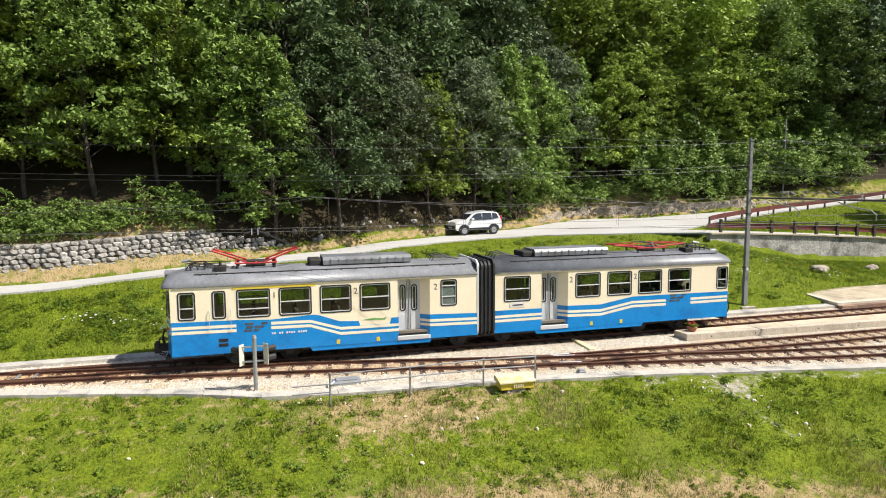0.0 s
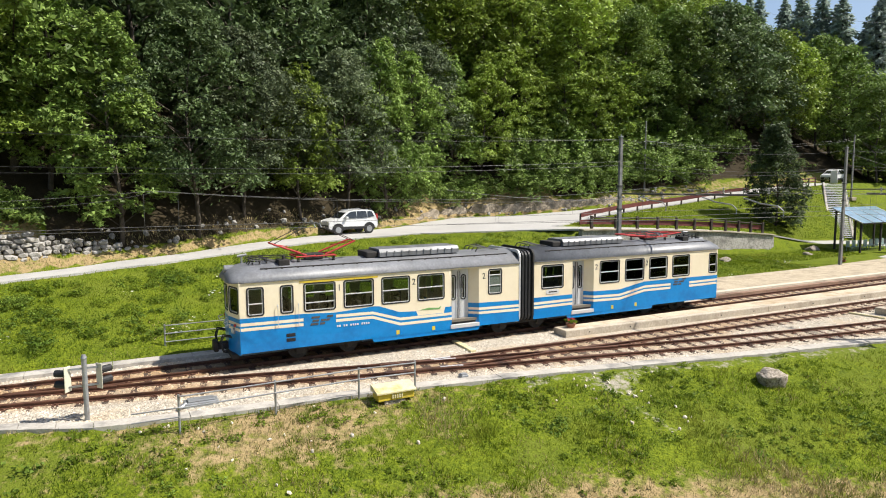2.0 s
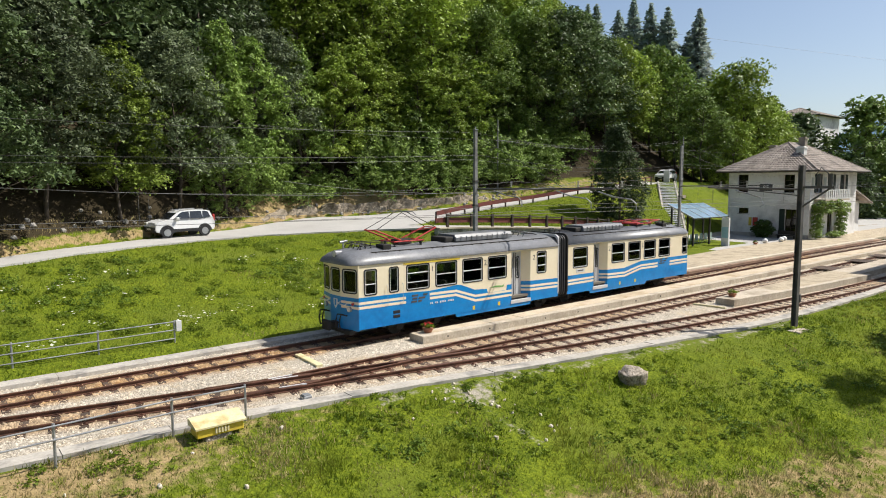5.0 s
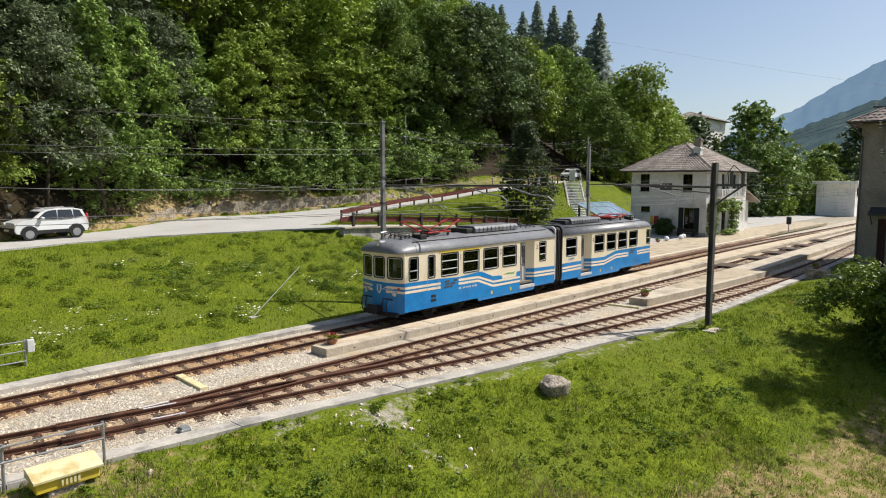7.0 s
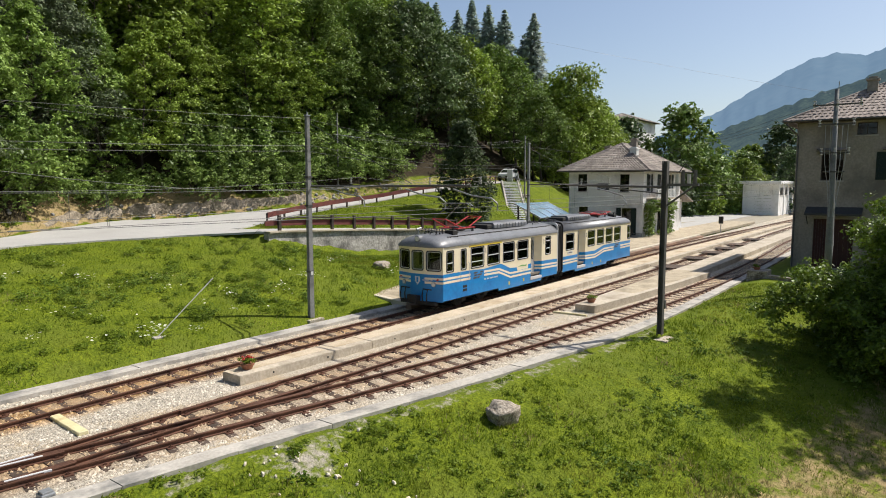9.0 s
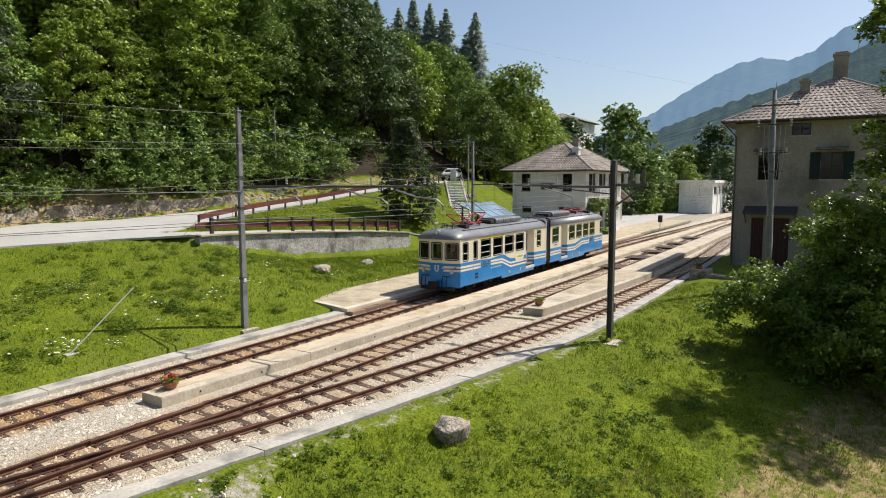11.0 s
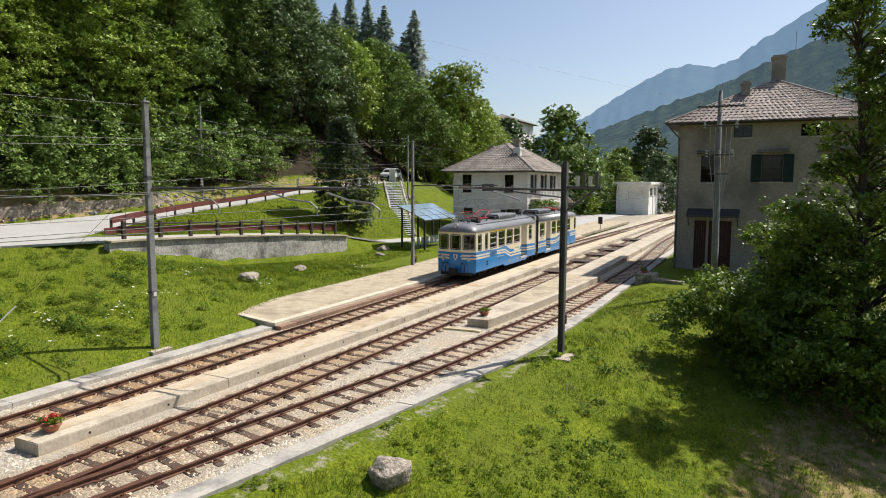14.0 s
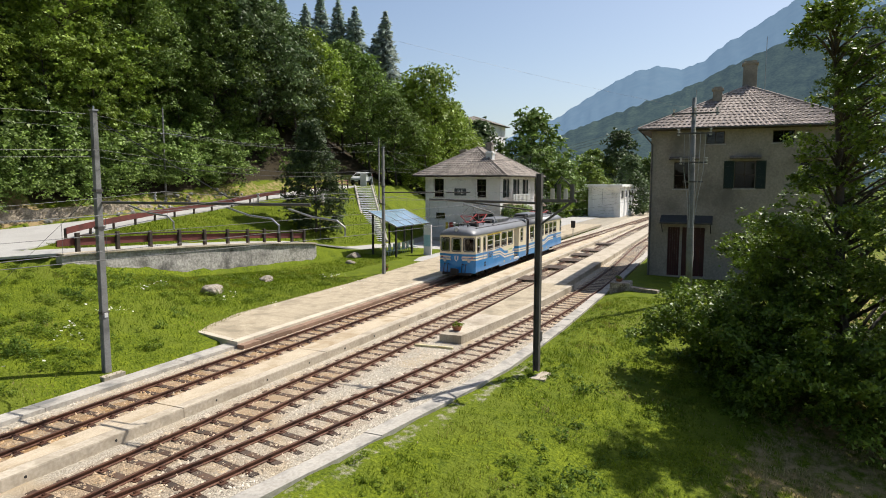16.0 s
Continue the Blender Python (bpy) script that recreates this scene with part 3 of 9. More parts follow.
# ---- tracks ----
T1 = [(-60, 25.6), (-20, 25.15), (-8, 25.05), (10, 25.0), (60, 25.1), (75, 24.9), (95, 24.0), (130, 22.8), (200, 20)]
T3 = [(-9, 25.0), (-6, 24.62), (-1.5, 23.78), (2.8, 23.02), (9, 21.72), (14, 20.70), (20, 19.46), (24, 18.80), (28, 18.15), (35.5, 17.25), (42, 16.75), (50, 16.45), (62, 16.5), (76, 17.0), (84, 17.0), (110, 16.5), (200, 15)]
T2 = [(8.3, 21.87), (10.5, 21.50), (12.5, 21.44), (15, 21.40), (18.5, 21.27), (22, 21.15), (26, 21.10), (33, 20.95), (46, 20.72), (55, 20.75), (70, 20.35), (110, 20.2), (200, 17.5)]


def curve_y(table, x):
    """Smooth line through a table of x and y."""
    xs, ys = [p[0] for p in table], [p[1] for p in table]
    k = int(np.clip(np.searchsorted(xs, x) - 1, 0, len(xs) - 2))
    slope = lambda i: (ys[min(i + 1, len(xs) - 1)] - ys[max(i - 1, 0)]) / (xs[min(i + 1, len(xs) - 1)] - xs[max(i - 1, 0)])
    h = xs[k + 1] - xs[k]
    t = (x - xs[k]) / h
    return (ys[k] * (2 * t**3 - 3 * t * t + 1) + h * slope(k) * (t**3 - 2 * t * t + t) + ys[k + 1] * (3 * t * t - 2 * t**3) + h * slope(k + 1) * (t**3 - t * t))


RAIL = [(-0.055, -0.125), (0.055, -0.125), (0.055, -0.112), (0.010, -0.095), (0.010, -0.04), (0.033, -0.03), (0.033, -0.004), (0.026, 0.0), (-0.026, 0.0), (-0.033, -0.004), (-0.033, -0.03), (-0.010, -0.04), (-0.010, -0.095), (-0.055, -0.112)]


def rail_line(table, x0, x1, off, step=1.0):
    out = []
    for x in spaced([(x0, 0), (x1, step)]):
        y = curve_y(table, x)
        s = (curve_y(table, x + 0.1) - curve_y(table, x - 0.1)) / 0.2
        n = math.hypot(1, s)
        out.append((x - off * s / n, y + off / n, 0.0))
    return out


def sleeper_mesh(length):
    bm = bmesh.new()
    add_box(bm, -0.11, 0.11, -length / 2, length / 2, -0.25, -0.125, 0.012)
    return mesh_of("sleeper", bm, M_SLEEPER)


def chair_mesh():
    """Base plate with two clips beside the rail foot."""
    bm = bmesh.new()
    add_box(bm, -0.09, 0.09, -0.19, 0.19, -0.128, -0.108)
    for s in (-1, 1):
        add_box(bm, -0.035, 0.035, s * 0.085 - 0.03, s * 0.085 + 0.03, -0.115, -0.075)
        add_rod(bm, (0, s * 0.095, -0.112), (0, s * 0.095, -0.06), 0.014, 6)
    return mesh_of("rail_chair", bm, M_RAIL)


SLEEPERS = [sleeper_mesh(1.85), sleeper_mesh(2.15), sleeper_mesh(2.6)]
CHAIR = chair_mesh()


def build_track(table, x0, x1, label, pitch=0.66, near=(-12, 60)):
    root = thing("railway_track", label, "track", group="station tracks")
    for off in (-0.533, 0.533):
        bm = bmesh.new()
        add_sweep(bm, RAIL, rail_line(table, x0, x1, off))
        part("rail", bm, M_RAIL, root, "rust-brown steel rail")
    x, rest, chairs = x0 + 0.3, [], []
    while x < x1 - 0.2:
        y = curve_y(table, x)
        turn = math.degrees(math.atan((curve_y(table, x + 0.1) - curve_y(table, x - 0.1)) / 0.2))
        m = pose(x, y, random.uniform(-0.006, 0.004), 0, 0, turn + random.uniform(-0.8, 0.8))
        if near[0] < x < near[1]:
            shared("sleeper", SLEEPERS[0], root, m)
            chairs += [m @ pose(0, s * 0.533, 0) for s in (-1, 1)]
        else:
            rest.append(m)
        x += pitch + random.uniform(-0.02, 0.02)
    for name, me, at in (("sleeper", SLEEPERS[0], rest), ("rail_chair", CHAIR, chairs)):
        if at:
            co = np.array([v.co[:] for v in me.vertices])
            polys = [tuple(p.vertices) for p in me.polygons]
            vs, fs = [], []
            for k, m in enumerate(at):
                a = np.array(m)
                vs.append(co @ a[:3, :3].T + a[:3, 3])
                fs += [tuple(i + k * len(co) for i in p) for p in polys]
            ob = new(name, raw_mesh(name, np.concatenate(vs).tolist(), fs, me.materials[0]))
            ob.parent = root
            tagged(ob, kind="stuff")
    return root


TRACK_1 = build_track(T1, -60, 150, "rusty metre-gauge main track on dark sleepers")
TRACK_3 = build_track(T3, -8.5, 150, "rusty metre-gauge siding beside the meadow bank", near=(-8, 46))
TRACK_2 = build_track(T2, 8.6, 150, "rusty metre-gauge loop track between two platforms", near=(13, 60))


def build_turnouts():
    """Point blades, check rails, frogs, tie bars and levers."""
    for label, main, leg, toe, frog in (("turnout with white marks and rusty point blades", T3, T2, 8.4, 16.3), ("turnout where the siding leaves the main track", T1, T3, -8.6, -1.0)):
        root = thing("turnout", label, "track", group="turnouts")
        for table, off in ((main, 0.533), (leg, -0.533)):
            for d in (0.075, -0.075):
                bm = bmesh.new()
                add_sweep(bm, RAIL, rail_line(table, toe + 0.3, toe + 3.4, off + d * (1 if table is leg else -1), 0.6))
                part("point_blade", bm, M_RAIL, root)
        for table in (main, leg):
            for off in (-0.46, 0.46):
                bm = bmesh.new()
                add_sweep(bm, RAIL, rail_line(table, frog - 1.5, frog + 1.5, off, 0.6))
                part("check_rail", bm, M_RAIL, root)
        if toe > 0:
            for table, off in ((leg, 0.50), (main, 0.47), (main, -0.42)):
                bm = bmesh.new()
                add_sweep(bm, [(-0.03, -0.03), (0.03, -0.03), (0.03, 0.012), (-0.03, 0.012)], rail_line(table, 10.6, 11.4, off, 0.4))
                part("mark", bm, M_WHITE, root, "white painted mark beside the rail")
        else:
            for k in range(2):
                x = toe + 0.5 + 0.55 * k
                bm = bmesh.new()
                y = curve_y(main, x)
                add_box(bm, x - 0.05, x + 0.05, y - 0.75, y + 0.85, -0.10, -0.07, 0.01)
                part("tie_bar", bm, M_STEEL, root, "steel tie bar between the blades")
        bm = bmesh.new()
        if toe > 0:
            add_box(bm, 10.72, 10.98, 19.82, 20.08, -0.2, -0.04, 0.02)
            add_box(bm, 10.75, 10.95, 19.85, 20.05, -0.04, 0.0, 0.01)
        else:
            add_box(bm, 2.3, 3.25, 21.0, 21.45, -0.2, 0.0, 0.03)
            add_box(bm, 2.4, 3.15, 21.05, 21.4, 0.0, 0.05, 0.02)
            add_rod(bm, (2.1, 20.9, -0.1), (2.35, 21.1, -0.03), 0.06, 10)
        part("point_machine", bm, M_STEEL, root, "grey cast point machine box")


build_turnouts()


def ballast_z(x, y):
    return -0.139 + 0.020 * noise.noise((x * 1.1, y * 1.1, 0.0))


def rust(x, y):
    """How brown the stones lie under each track."""
    out = 0.0
    for table, power in ((T1, 1.0), (T3, 0.62), (T2, 0.55)):
        if x > table[0][0]:
            out = max(out, power * float(np.interp(abs(y - curve_y(table, x)), [0.0, 0.6, 0.95, 1.15], [1.0, 1.0, 0.45, 0.0])))
    return out


def build_ballast():
    xs, n = spaced([(-60, 0), (-12, 2), (52, 0.5), (160, 4)]), 60
    verts, faces = [], []
    for x in xs:
        a, b = kerb_y(x) + 0.5, 26.55 if x < 29.4 else 26.2
        for k in range(n + 1):
            y = a + (b - a) * k / n
            verts.append((x, y, ballast_z(x, y)))
    for i in range(len(xs) - 1):
        for k in range(n):
            p = i * (n + 1) + k
            faces.append((p, p + n + 1, p + n + 2, p + 1))
    ob = new("ballast", raw_mesh("ballast", verts, faces, M_BALLAST, True))
    tagged(ob, "pale crushed-stone ballast bed with rust stains", "ballast", kind="structure")
    ob.data.attributes.new("stain", "FLOAT", "POINT").data.foreach_set("value", [rust(p[0], p[1]) for p in verts])
    # loose stones on top
    rng = np.random.default_rng(5)
    count = 64000
    x = -10 + 70 * rng.random(count) ** 1.25
    lo = np.interp(x, KERB_X, KERB_Y) + 0.55
    y = lo + (26.5 - lo) * rng.random(count)
    keep = ~((x > 17.2) & (y > 22.2) & (y < 23.6)) & ~((x > 33.4) & (y > 17.6) & (y < 19.9))
    x, y = x[keep], y[keep]
    base = np.array([(1, 0, 0), (0, 1, 0), (-1, 0, 0), (0, -1, 0), (0, 0, 0.8)], float)
    tris = np.array([(0, 1, 4), (1, 2, 4), (2, 3, 4), (3, 0, 4)])
    size = rng.uniform(0.024, 0.054, (len(x), 1, 1)) * rng.uniform(0.7, 1.3, (len(x), 1, 3))
    v = base[None] + rng.uniform(-0.35, 0.35, (len(x), 5, 3))
    a = rng.uniform(0, 2 * np.pi, len(x))
    c, s = np.cos(a)[:, None], np.sin(a)[:, None]
    v = v * size
    v = np.stack([v[..., 0] * c - v[..., 1] * s, v[..., 0] * s + v[..., 1] * c, v[..., 2]], -1)
    v += np.stack([x, y, np.full(len(x), -0.145)], -1)[:, None]
    ids = (np.arange(len(x))[:, None, None] * 5 + tris[None]).reshape(-1, 3)
    me = bpy.data.meshes.new("ballast_stones")
    me.vertices.add(len(x) * 5)
    me.vertices.foreach_set("co", v.astype(np.float32).ravel())
    me.loops.add(len(ids) * 3)
    me.loops.foreach_set("vertex_index", ids.astype(np.int32).ravel())
    me.polygons.add(len(ids))
    me.polygons.foreach_set("loop_start", np.arange(0, 3 * len(ids), 3, dtype=np.int32))
    me.polygons.foreach_set("loop_total", np.full(len(ids), 3, np.int32))
    me.materials.append(M_STONE)
    me.update(calc_edges=True)
    me.attributes.new("stain", "FLOAT", "POINT").data.foreach_set("value", np.repeat([rust(p, q) for p, q in zip(x, y)], 5).astype(np.float32))
    tagged(new("ballast_stones", me), "loose pale crushed stones lying on the track bed", "stones", kind="stuff")


build_ballast()


def build_platforms():
    # island platform between the main track and the loop
    a = thing("platform", "narrow pale concrete island platform between two tracks", "platform", kind="structure")
    joints = [17.25, 22.75, 29.4, 36.0, 43.0, 50, 58, 66, 74, 84, 94, 110]
    for p, q in zip(joints, joints[1:]):
        bm = bmesh.new()
        y0 = [float(np.interp(x, [17, 23, 31, 110], [22.74, 22.52, 22.28, 21.6])) for x in (p, q)]
        y1 = [float(np.interp(x, [17, 60, 95, 110], [23.6, 23.6, 22.9, 22.4])) for x in (p, q)]
        add_prism(bm, [(p + 0.012, y0[0]), (q - 0.012, y0[1]), (q - 0.012, y1[1]), (p + 0.012, y1[0])], lambda u, v, w: (u, v, 0.14 - w), 0.42)
        bmesh.ops.bevel(bm, geom=[e for e in bm.edges if min(v.co.z for v in e.verts) > 0.12], offset=0.02, segments=2, affect="EDGES")
        part("slab", bm, M_CONCRETE, a)
        bm = bmesh.new()
        add_prism(bm, [(p + 0.02, y0[0] + 0.38), (q - 0.02, y0[1] + 0.38), (q - 0.02, y1[1] - 0.03), (p + 0.02, y1[0] - 0.03)], lambda u, v, w: (u, v, 0.146 - w), 0.05)
        part("paving", bm, M_PAVING, a, "tan worn paving strip")
        for k in range(int((q - p) // 2.2)):
            bm = bmesh.new()
            x = p + 1.2 + 2.2 * k
            yy = float(np.interp(x, [17, 23, 31, 110], [22.74, 22.52, 22.28, 21.6]))
            add_rod(bm, (x, yy - 0.006, 0.0), (x, yy + 0.05, 0.0), 0.035, 8)
            part("drain_hole", bm, M_DARK, a, "dark drain hole")
    b = thing("platform", "low pale concrete platform between loop and siding", "platform", kind="structure")
    joints = [33.5, 38, 43, 48.6]
    for p, q in zip(joints, joints[1:]):
        bm = bmesh.new()
        y0 = [float(np.interp(x, [33.5, 36, 41, 48.5, 110], [18.68, 18.35, 17.85, 17.4, 17.6])) for x in (p, q)]
        y1 = [float(np.interp(x, [33.5, 41, 110], [19.62, 19.72, 19.4])) for x in (p, q)]
        add_prism(bm, [(p, y0[0] + 0.285), (q, y0[1] + 0.285), (q, y1[1]), (p, y1[0])], lambda u, v, w: (u, v, 0.20 - w), 0.46)
        part("slab", bm, M_PAVING_WORN if p > 34 else M_CONCRETE, b)
        bm = bmesh.new()
        add_prism(bm, [(p, y0[0] - 0.02), (q, y0[1] - 0.02), (q, y0[1] + 0.28), (p, y0[0] + 0.28)], lambda u, v, w: (u, v, 0.206 - w), 0.5)
        part("edge_stone", bm, M_CONCRETE, b)
    bm = bmesh.new()
    add_prism(bm, [(48.6, 17.9), (110, 18.0), (110, 19.4), (48.6, 19.65)], lambda u, v, w: (u, v, 0.20 - w), 0.46)
    part("slab", bm, M_CONCRETE, b)
    for k, x in enumerate((50.5, 57, 62, 66.5, 71, 78)):
        bm = bmesh.new()
        for j in range(5):
            add_box(bm, x, x + 2.0, 19.95 + j * 0.35, 20.27 + j * 0.35, -0.02, 0.03, 0.008)
        part("crossing_boards", bm, M_SLEEPER, b, "dark timber crossing boards over the loop")
    # side platform before the station
    c = thing("platform", "sandy paved side platform with pale edge stones", "platform", kind="structure")
    bm = bmesh.new()
    add_prism(bm, [(29.5, 26.75), (110, 26.6), (110, 31.2), (60, 31.5), (44, 30.4), (30.3, 30.2)], lambda u, v, w: (u, v, 0.14 - w), 0.3)
    part("paving", bm, M_PAVING_WORN, c)
    x = 29.25
    while x < 80:
        w = 1.0
        bm = bmesh.new()
        add_box(bm, x + 0.006, x + w - 0.006, 26.38, 26.76, 0.0, 0.148, 0.012)
        part("edge_stone", bm, M_EDGE_PALE, c)
        bm = bmesh.new()
        add_box(bm, x + 0.006, x + w - 0.006, 26.1 - 0.05, 26.4, -0.25, 0.03 + random.uniform(-0.01, 0.02), 0.012)
        part("brick_course", bm, M_BRICK_EDGE, c)
        x += w
    for k in range(4):
        bm = bmesh.new()
        f = k / 4
        p, q = Vector((29.3, 26.8)).lerp(Vector((30.2, 30.3)), f), Vector((29.3, 26.8)).lerp(Vector((30.2, 30.3)), f + 0.25)
        add_prism(bm, [(p.x, p.y), (p.x + 0.3, p.y), (q.x + 0.3, q.y), (q.x, q.y)], lambda u, v, w: (u, v, 0.15 - w), 0.3)
        part("edge_stone", bm, M_EDGE_PALE, c)


build_platforms()

# ---- the railcar ----
W_HALF = 1.27


def side_place(s, out=0.0):
    """Turns (along, up, inwards) on one side of the railcar into a place; s is -1 for the lit side."""
    return lambda u, v, w: (u, s * (W_HALF + out - w), v)


def ribbon(bm, line, thick, place, depth):
    """A band under a bent line of (u, v) pairs."""
    add_prism(bm, line + [(u, v - thick) for u, v in reversed(line)], place, depth)


def window_meshes(w, h, bars, r=0.07):
    """Frame, pane and bars of one window, about its centre, in the plane (u, v), outwards along -w."""
    place = lambda u, v, q: (u, q, v)
    f, p, b = bmesh.new(), bmesh.new(), bmesh.new()
    add_ring(f, rounded(-w / 2 - 0.035, w / 2 + 0.035, -h / 2 - 0.035, h / 2 + 0.035, r + 0.03), rounded(-w / 2 + 0.012, w / 2 - 0.012, -h / 2 + 0.012, h / 2 - 0.012, r), place, 0.05)
    add_prism(p, rounded(-w / 2, w / 2, -h / 2, h / 2, r), place, 0.008)
    add_box(b, -w / 2 + 0.01, w / 2 - 0.01, -0.012, 0.012, -0.02, 0.02, 0.006)
    rim = bmesh.new()
    add_ring(rim, rounded(-w / 2 + 0.01, w / 2 - 0.01, -h / 2 + 0.01, h / 2 - 0.01, r), rounded(-w / 2 + 0.04, w / 2 - 0.04, -h / 2 + 0.04, h / 2 - 0.04, r * 0.7), place, 0.03)
    out = [mesh_of("window", f, M_RUBBER), mesh_of("pane", p, M_GLASS), mesh_of("rim", rim, M_ALU)]
    return out + [mesh_of("bar", b, M_ALU), [v * h - h / 2 for v in bars]]


def put_window(meshes, parent, m, label=""):
    win = shared("window", meshes[0], parent, m)
    if label:
        tagged(win, label)
    pane = shared("pane", meshes[1], win, pose(0, 0.022, 0))
    pane.visible_shadow = False
    shared("rim", meshes[2], win, pose(0, 0.012, 0))
    for v in meshes[4]:
        shared("bar", meshes[3], win, pose(0, 0.018, v))
    return win


WIDE = window_meshes(1.10, 0.97, (0.50,))
TRIPLE = window_meshes(1.10, 0.97, (0.30, 0.67))
TALL = window_meshes(0.40, 0.94, ())
SMALL = window_meshes(0.60, 0.98, (0.35, 0.78))
CAB = window_meshes(0.52, 0.93, (0.42,))
END_MID = window_meshes(0.62, 0.86, (), 0.09)
END_SIDE = window_meshes(0.70, 0.86, (), 0.10)
SLOT = window_meshes(0.17, 0.96, (), 0.075)

CARS = [
    dict(x0=0.03, x1=11.26, wide=(2.80, 4.26, 5.72, 7.19), tall=(1.63,), small=(10.08,), cab=(0.56,), doors=((8.08, 9.0, 9.32),),
         blue=([(0.03, 1.76), (2.2, 1.73), (3.4, 1.67), (4.85, 1.76), (5.05, 1.74), (5.85, 1.45), (6.55, 1.41), (6.62, 1.235), (7.74, 1.235), (7.80, 1.46), (8.08, 1.46)], [(9.32, 1.49), (11.26, 1.43)]),
         cream=([(0.05, 1.60), (2.19, 1.575)], [(3.38, 1.59), (4.78, 1.57), (5.89, 1.23), (8.08, 1.225)], [(9.32, 1.30), (11.26, 1.26)])),
    dict(x0=11.98, x1=23.03, wide=(12.95, 16.10, 17.58, 19.05, 20.52), tall=(), small=(), cab=(22.70,), doors=((14.02, 14.87, 15.19),),
         blue=([(11.98, 1.46), (14.02, 1.45)], [(15.19, 1.48), (16.7, 1.45), (18.2, 1.70), (19.85, 1.70), (23.03, 1.68)]),
         cream=([(11.98, 1.26), (14.02, 1.27)], [(15.19, 1.29), (16.7, 1.25), (18.2, 1.51), (19.86, 1.50)], [(21.1, 1.50), (23.0, 1.51)])),
]


def build_train():
    root = thing("railcar", "cream and blue articulated electric railcar with grey roof", "train")
    for c in CARS:
        holes = []
        for xs, w, h in ((c["wide"], 1.10, 0.97), (c["tall"], 0.40, 0.94), (c["small"], 0.60, 0.98), (c["cab"], 0.52, 0.93)):
            holes += [(x - w / 2 + 0.02, x + w / 2 - 0.02, 2.30 - h / 2 + 0.02, 2.30 + h / 2 - 0.02) for x in xs]
        doors = [(d[0], d[2], 0.70, 2.90) for d in c["doors"]]
        for s in (-1, 1):
            bm = bmesh.new()
            add_wall(bm, c["x0"], c["x1"], 0.56, 2.99, holes + doors, side_place(s), 0.06)
            part("side_wall", bm, M_CREAM, root)
            for line in c["blue"]:
                bm = bmesh.new()
                add_prism(bm, line + [(line[-1][0], 0.55), (line[0][0], 0.55)], side_place(s, 0.005), 0.02)
                part("blue_band", bm, M_BLUE, root, "bright blue painted lower band")
            for k, line in enumerate(c["cream"]):
                for drop in (0.0, 0.17 if line[0][0] < 3 or line[0][0] > 5 else 0.165):
                    bm = bmesh.new()
                    ribbon(bm, [(u, v - drop - (0.03 if drop and 5 < u < 8.3 else 0)) for u, v in line], 0.105, side_place(s, 0.009), 0.012)
                    part("stripe", bm, M_CREAM, root, "cream stripe on blue")
            turn = 0 if s < 0 else 180
            for xs, kind in ((c["wide"], WIDE), (c["tall"], TALL), (c["small"], SMALL), (c["cab"], CAB)):
                for x in xs:
                    put_window(TRIPLE if abs(x - 2.80) < 0.01 else kind, root, pose(x, s * (W_HALF + 0.012), 2.30, 0, 0, turn))
                    if kind is SMALL:
                        bm = bmesh.new()
                        add_box(bm, x - 0.27, x + 0.27, *sorted((s * (W_HALF - 0.02), s * (W_HALF - 0.03))), 1.86, 2.56)
                        part("frosted_pane", bm, M_FROST, root, "pale frosted pane")
            for a, b, d in c["doors"]:
                build_door(root, a, b, d, s)
        # floor, lower boxes
        bm = bmesh.new()
        add_box(bm, c["x0"] + 0.02, c["x1"] - 0.02, -W_HALF + 0.06, W_HALF - 0.06, 0.80, 0.90)
        part("floor", bm, M_INTERIOR, root)
        bm = bmesh.new()
        add_box(bm, c["x0"] + 0.05, c["x1"] - 0.05, -W_HALF + 0.09, W_HALF - 0.09, 0.55, 0.80)
        part("underframe", bm, M_DARK, root)
        build_roof(root, c)
        x = c["x0"] + 2.0
        while x < c["x1"] - 1.0:
            if not any(d[0] - 0.9 < x < d[2] + 0.3 for d in c["doors"]):
                for y in (-0.78, 0.78):
                    bm = bmesh.new()
                    add_box(bm, x, x + 0.42, y - 0.42, y + 0.42, 1.25, 1.38, 0.04)
                    add_box(bm, x - 0.06, x + 0.06, y - 0.42, y + 0.42, 1.25, 2.0, 0.04)
                    part("seat", bm, M_SEAT, root)
            x += 0.76
    for a, b in ((4.72, 9.42), (13.70, 18.80)):
        for s in (-1, 1):
            bm = bmesh.new()
            add_prism(bm, [(a, 0.58), (a + 0.12, 0.40), (b - 0.12, 0.40), (b, 0.58)], side_place(s, -0.01), 0.05)
            part("skirt", bm, M_BLUE, root, "blue equipment skirt with grime")
    # bellows between the cars
    for k in range(9):
        bm = bmesh.new()
        x, f = 11.26 + 0.72 * k / 9, 0.04 if k % 2 else 0.0
        add_ring(bm, rounded(-1.24 + f, 1.24 - f, 0.5 + f, 3.46 - f, 0.25), rounded(-1.05, 1.05, 0.7, 3.25, 0.2), lambda u, v, w: (x + w, u, v), 0.08)
        part("bellows_fold", bm, M_RUBBER, root, "black rubber bellows fold between the two cars")
    for x in (11.24, 11.92):
        bm = bmesh.new()
        add_ring(bm, rounded(-1.285, 1.285, 0.48, 3.53, 0.28), rounded(-1.2, 1.2, 0.6, 3.4, 0.22), lambda u, v, w: (x + w, u, v), 0.07)
        part("bellows_frame", bm, M_ALU if x < 11.5 else M_DARK, root)
    build_end(root, 0.03, -1)
    build_end(root, 23.03, 1)
    build_bogies(root)
    build_roof_gear(root)
    build_markings(root)
    return root


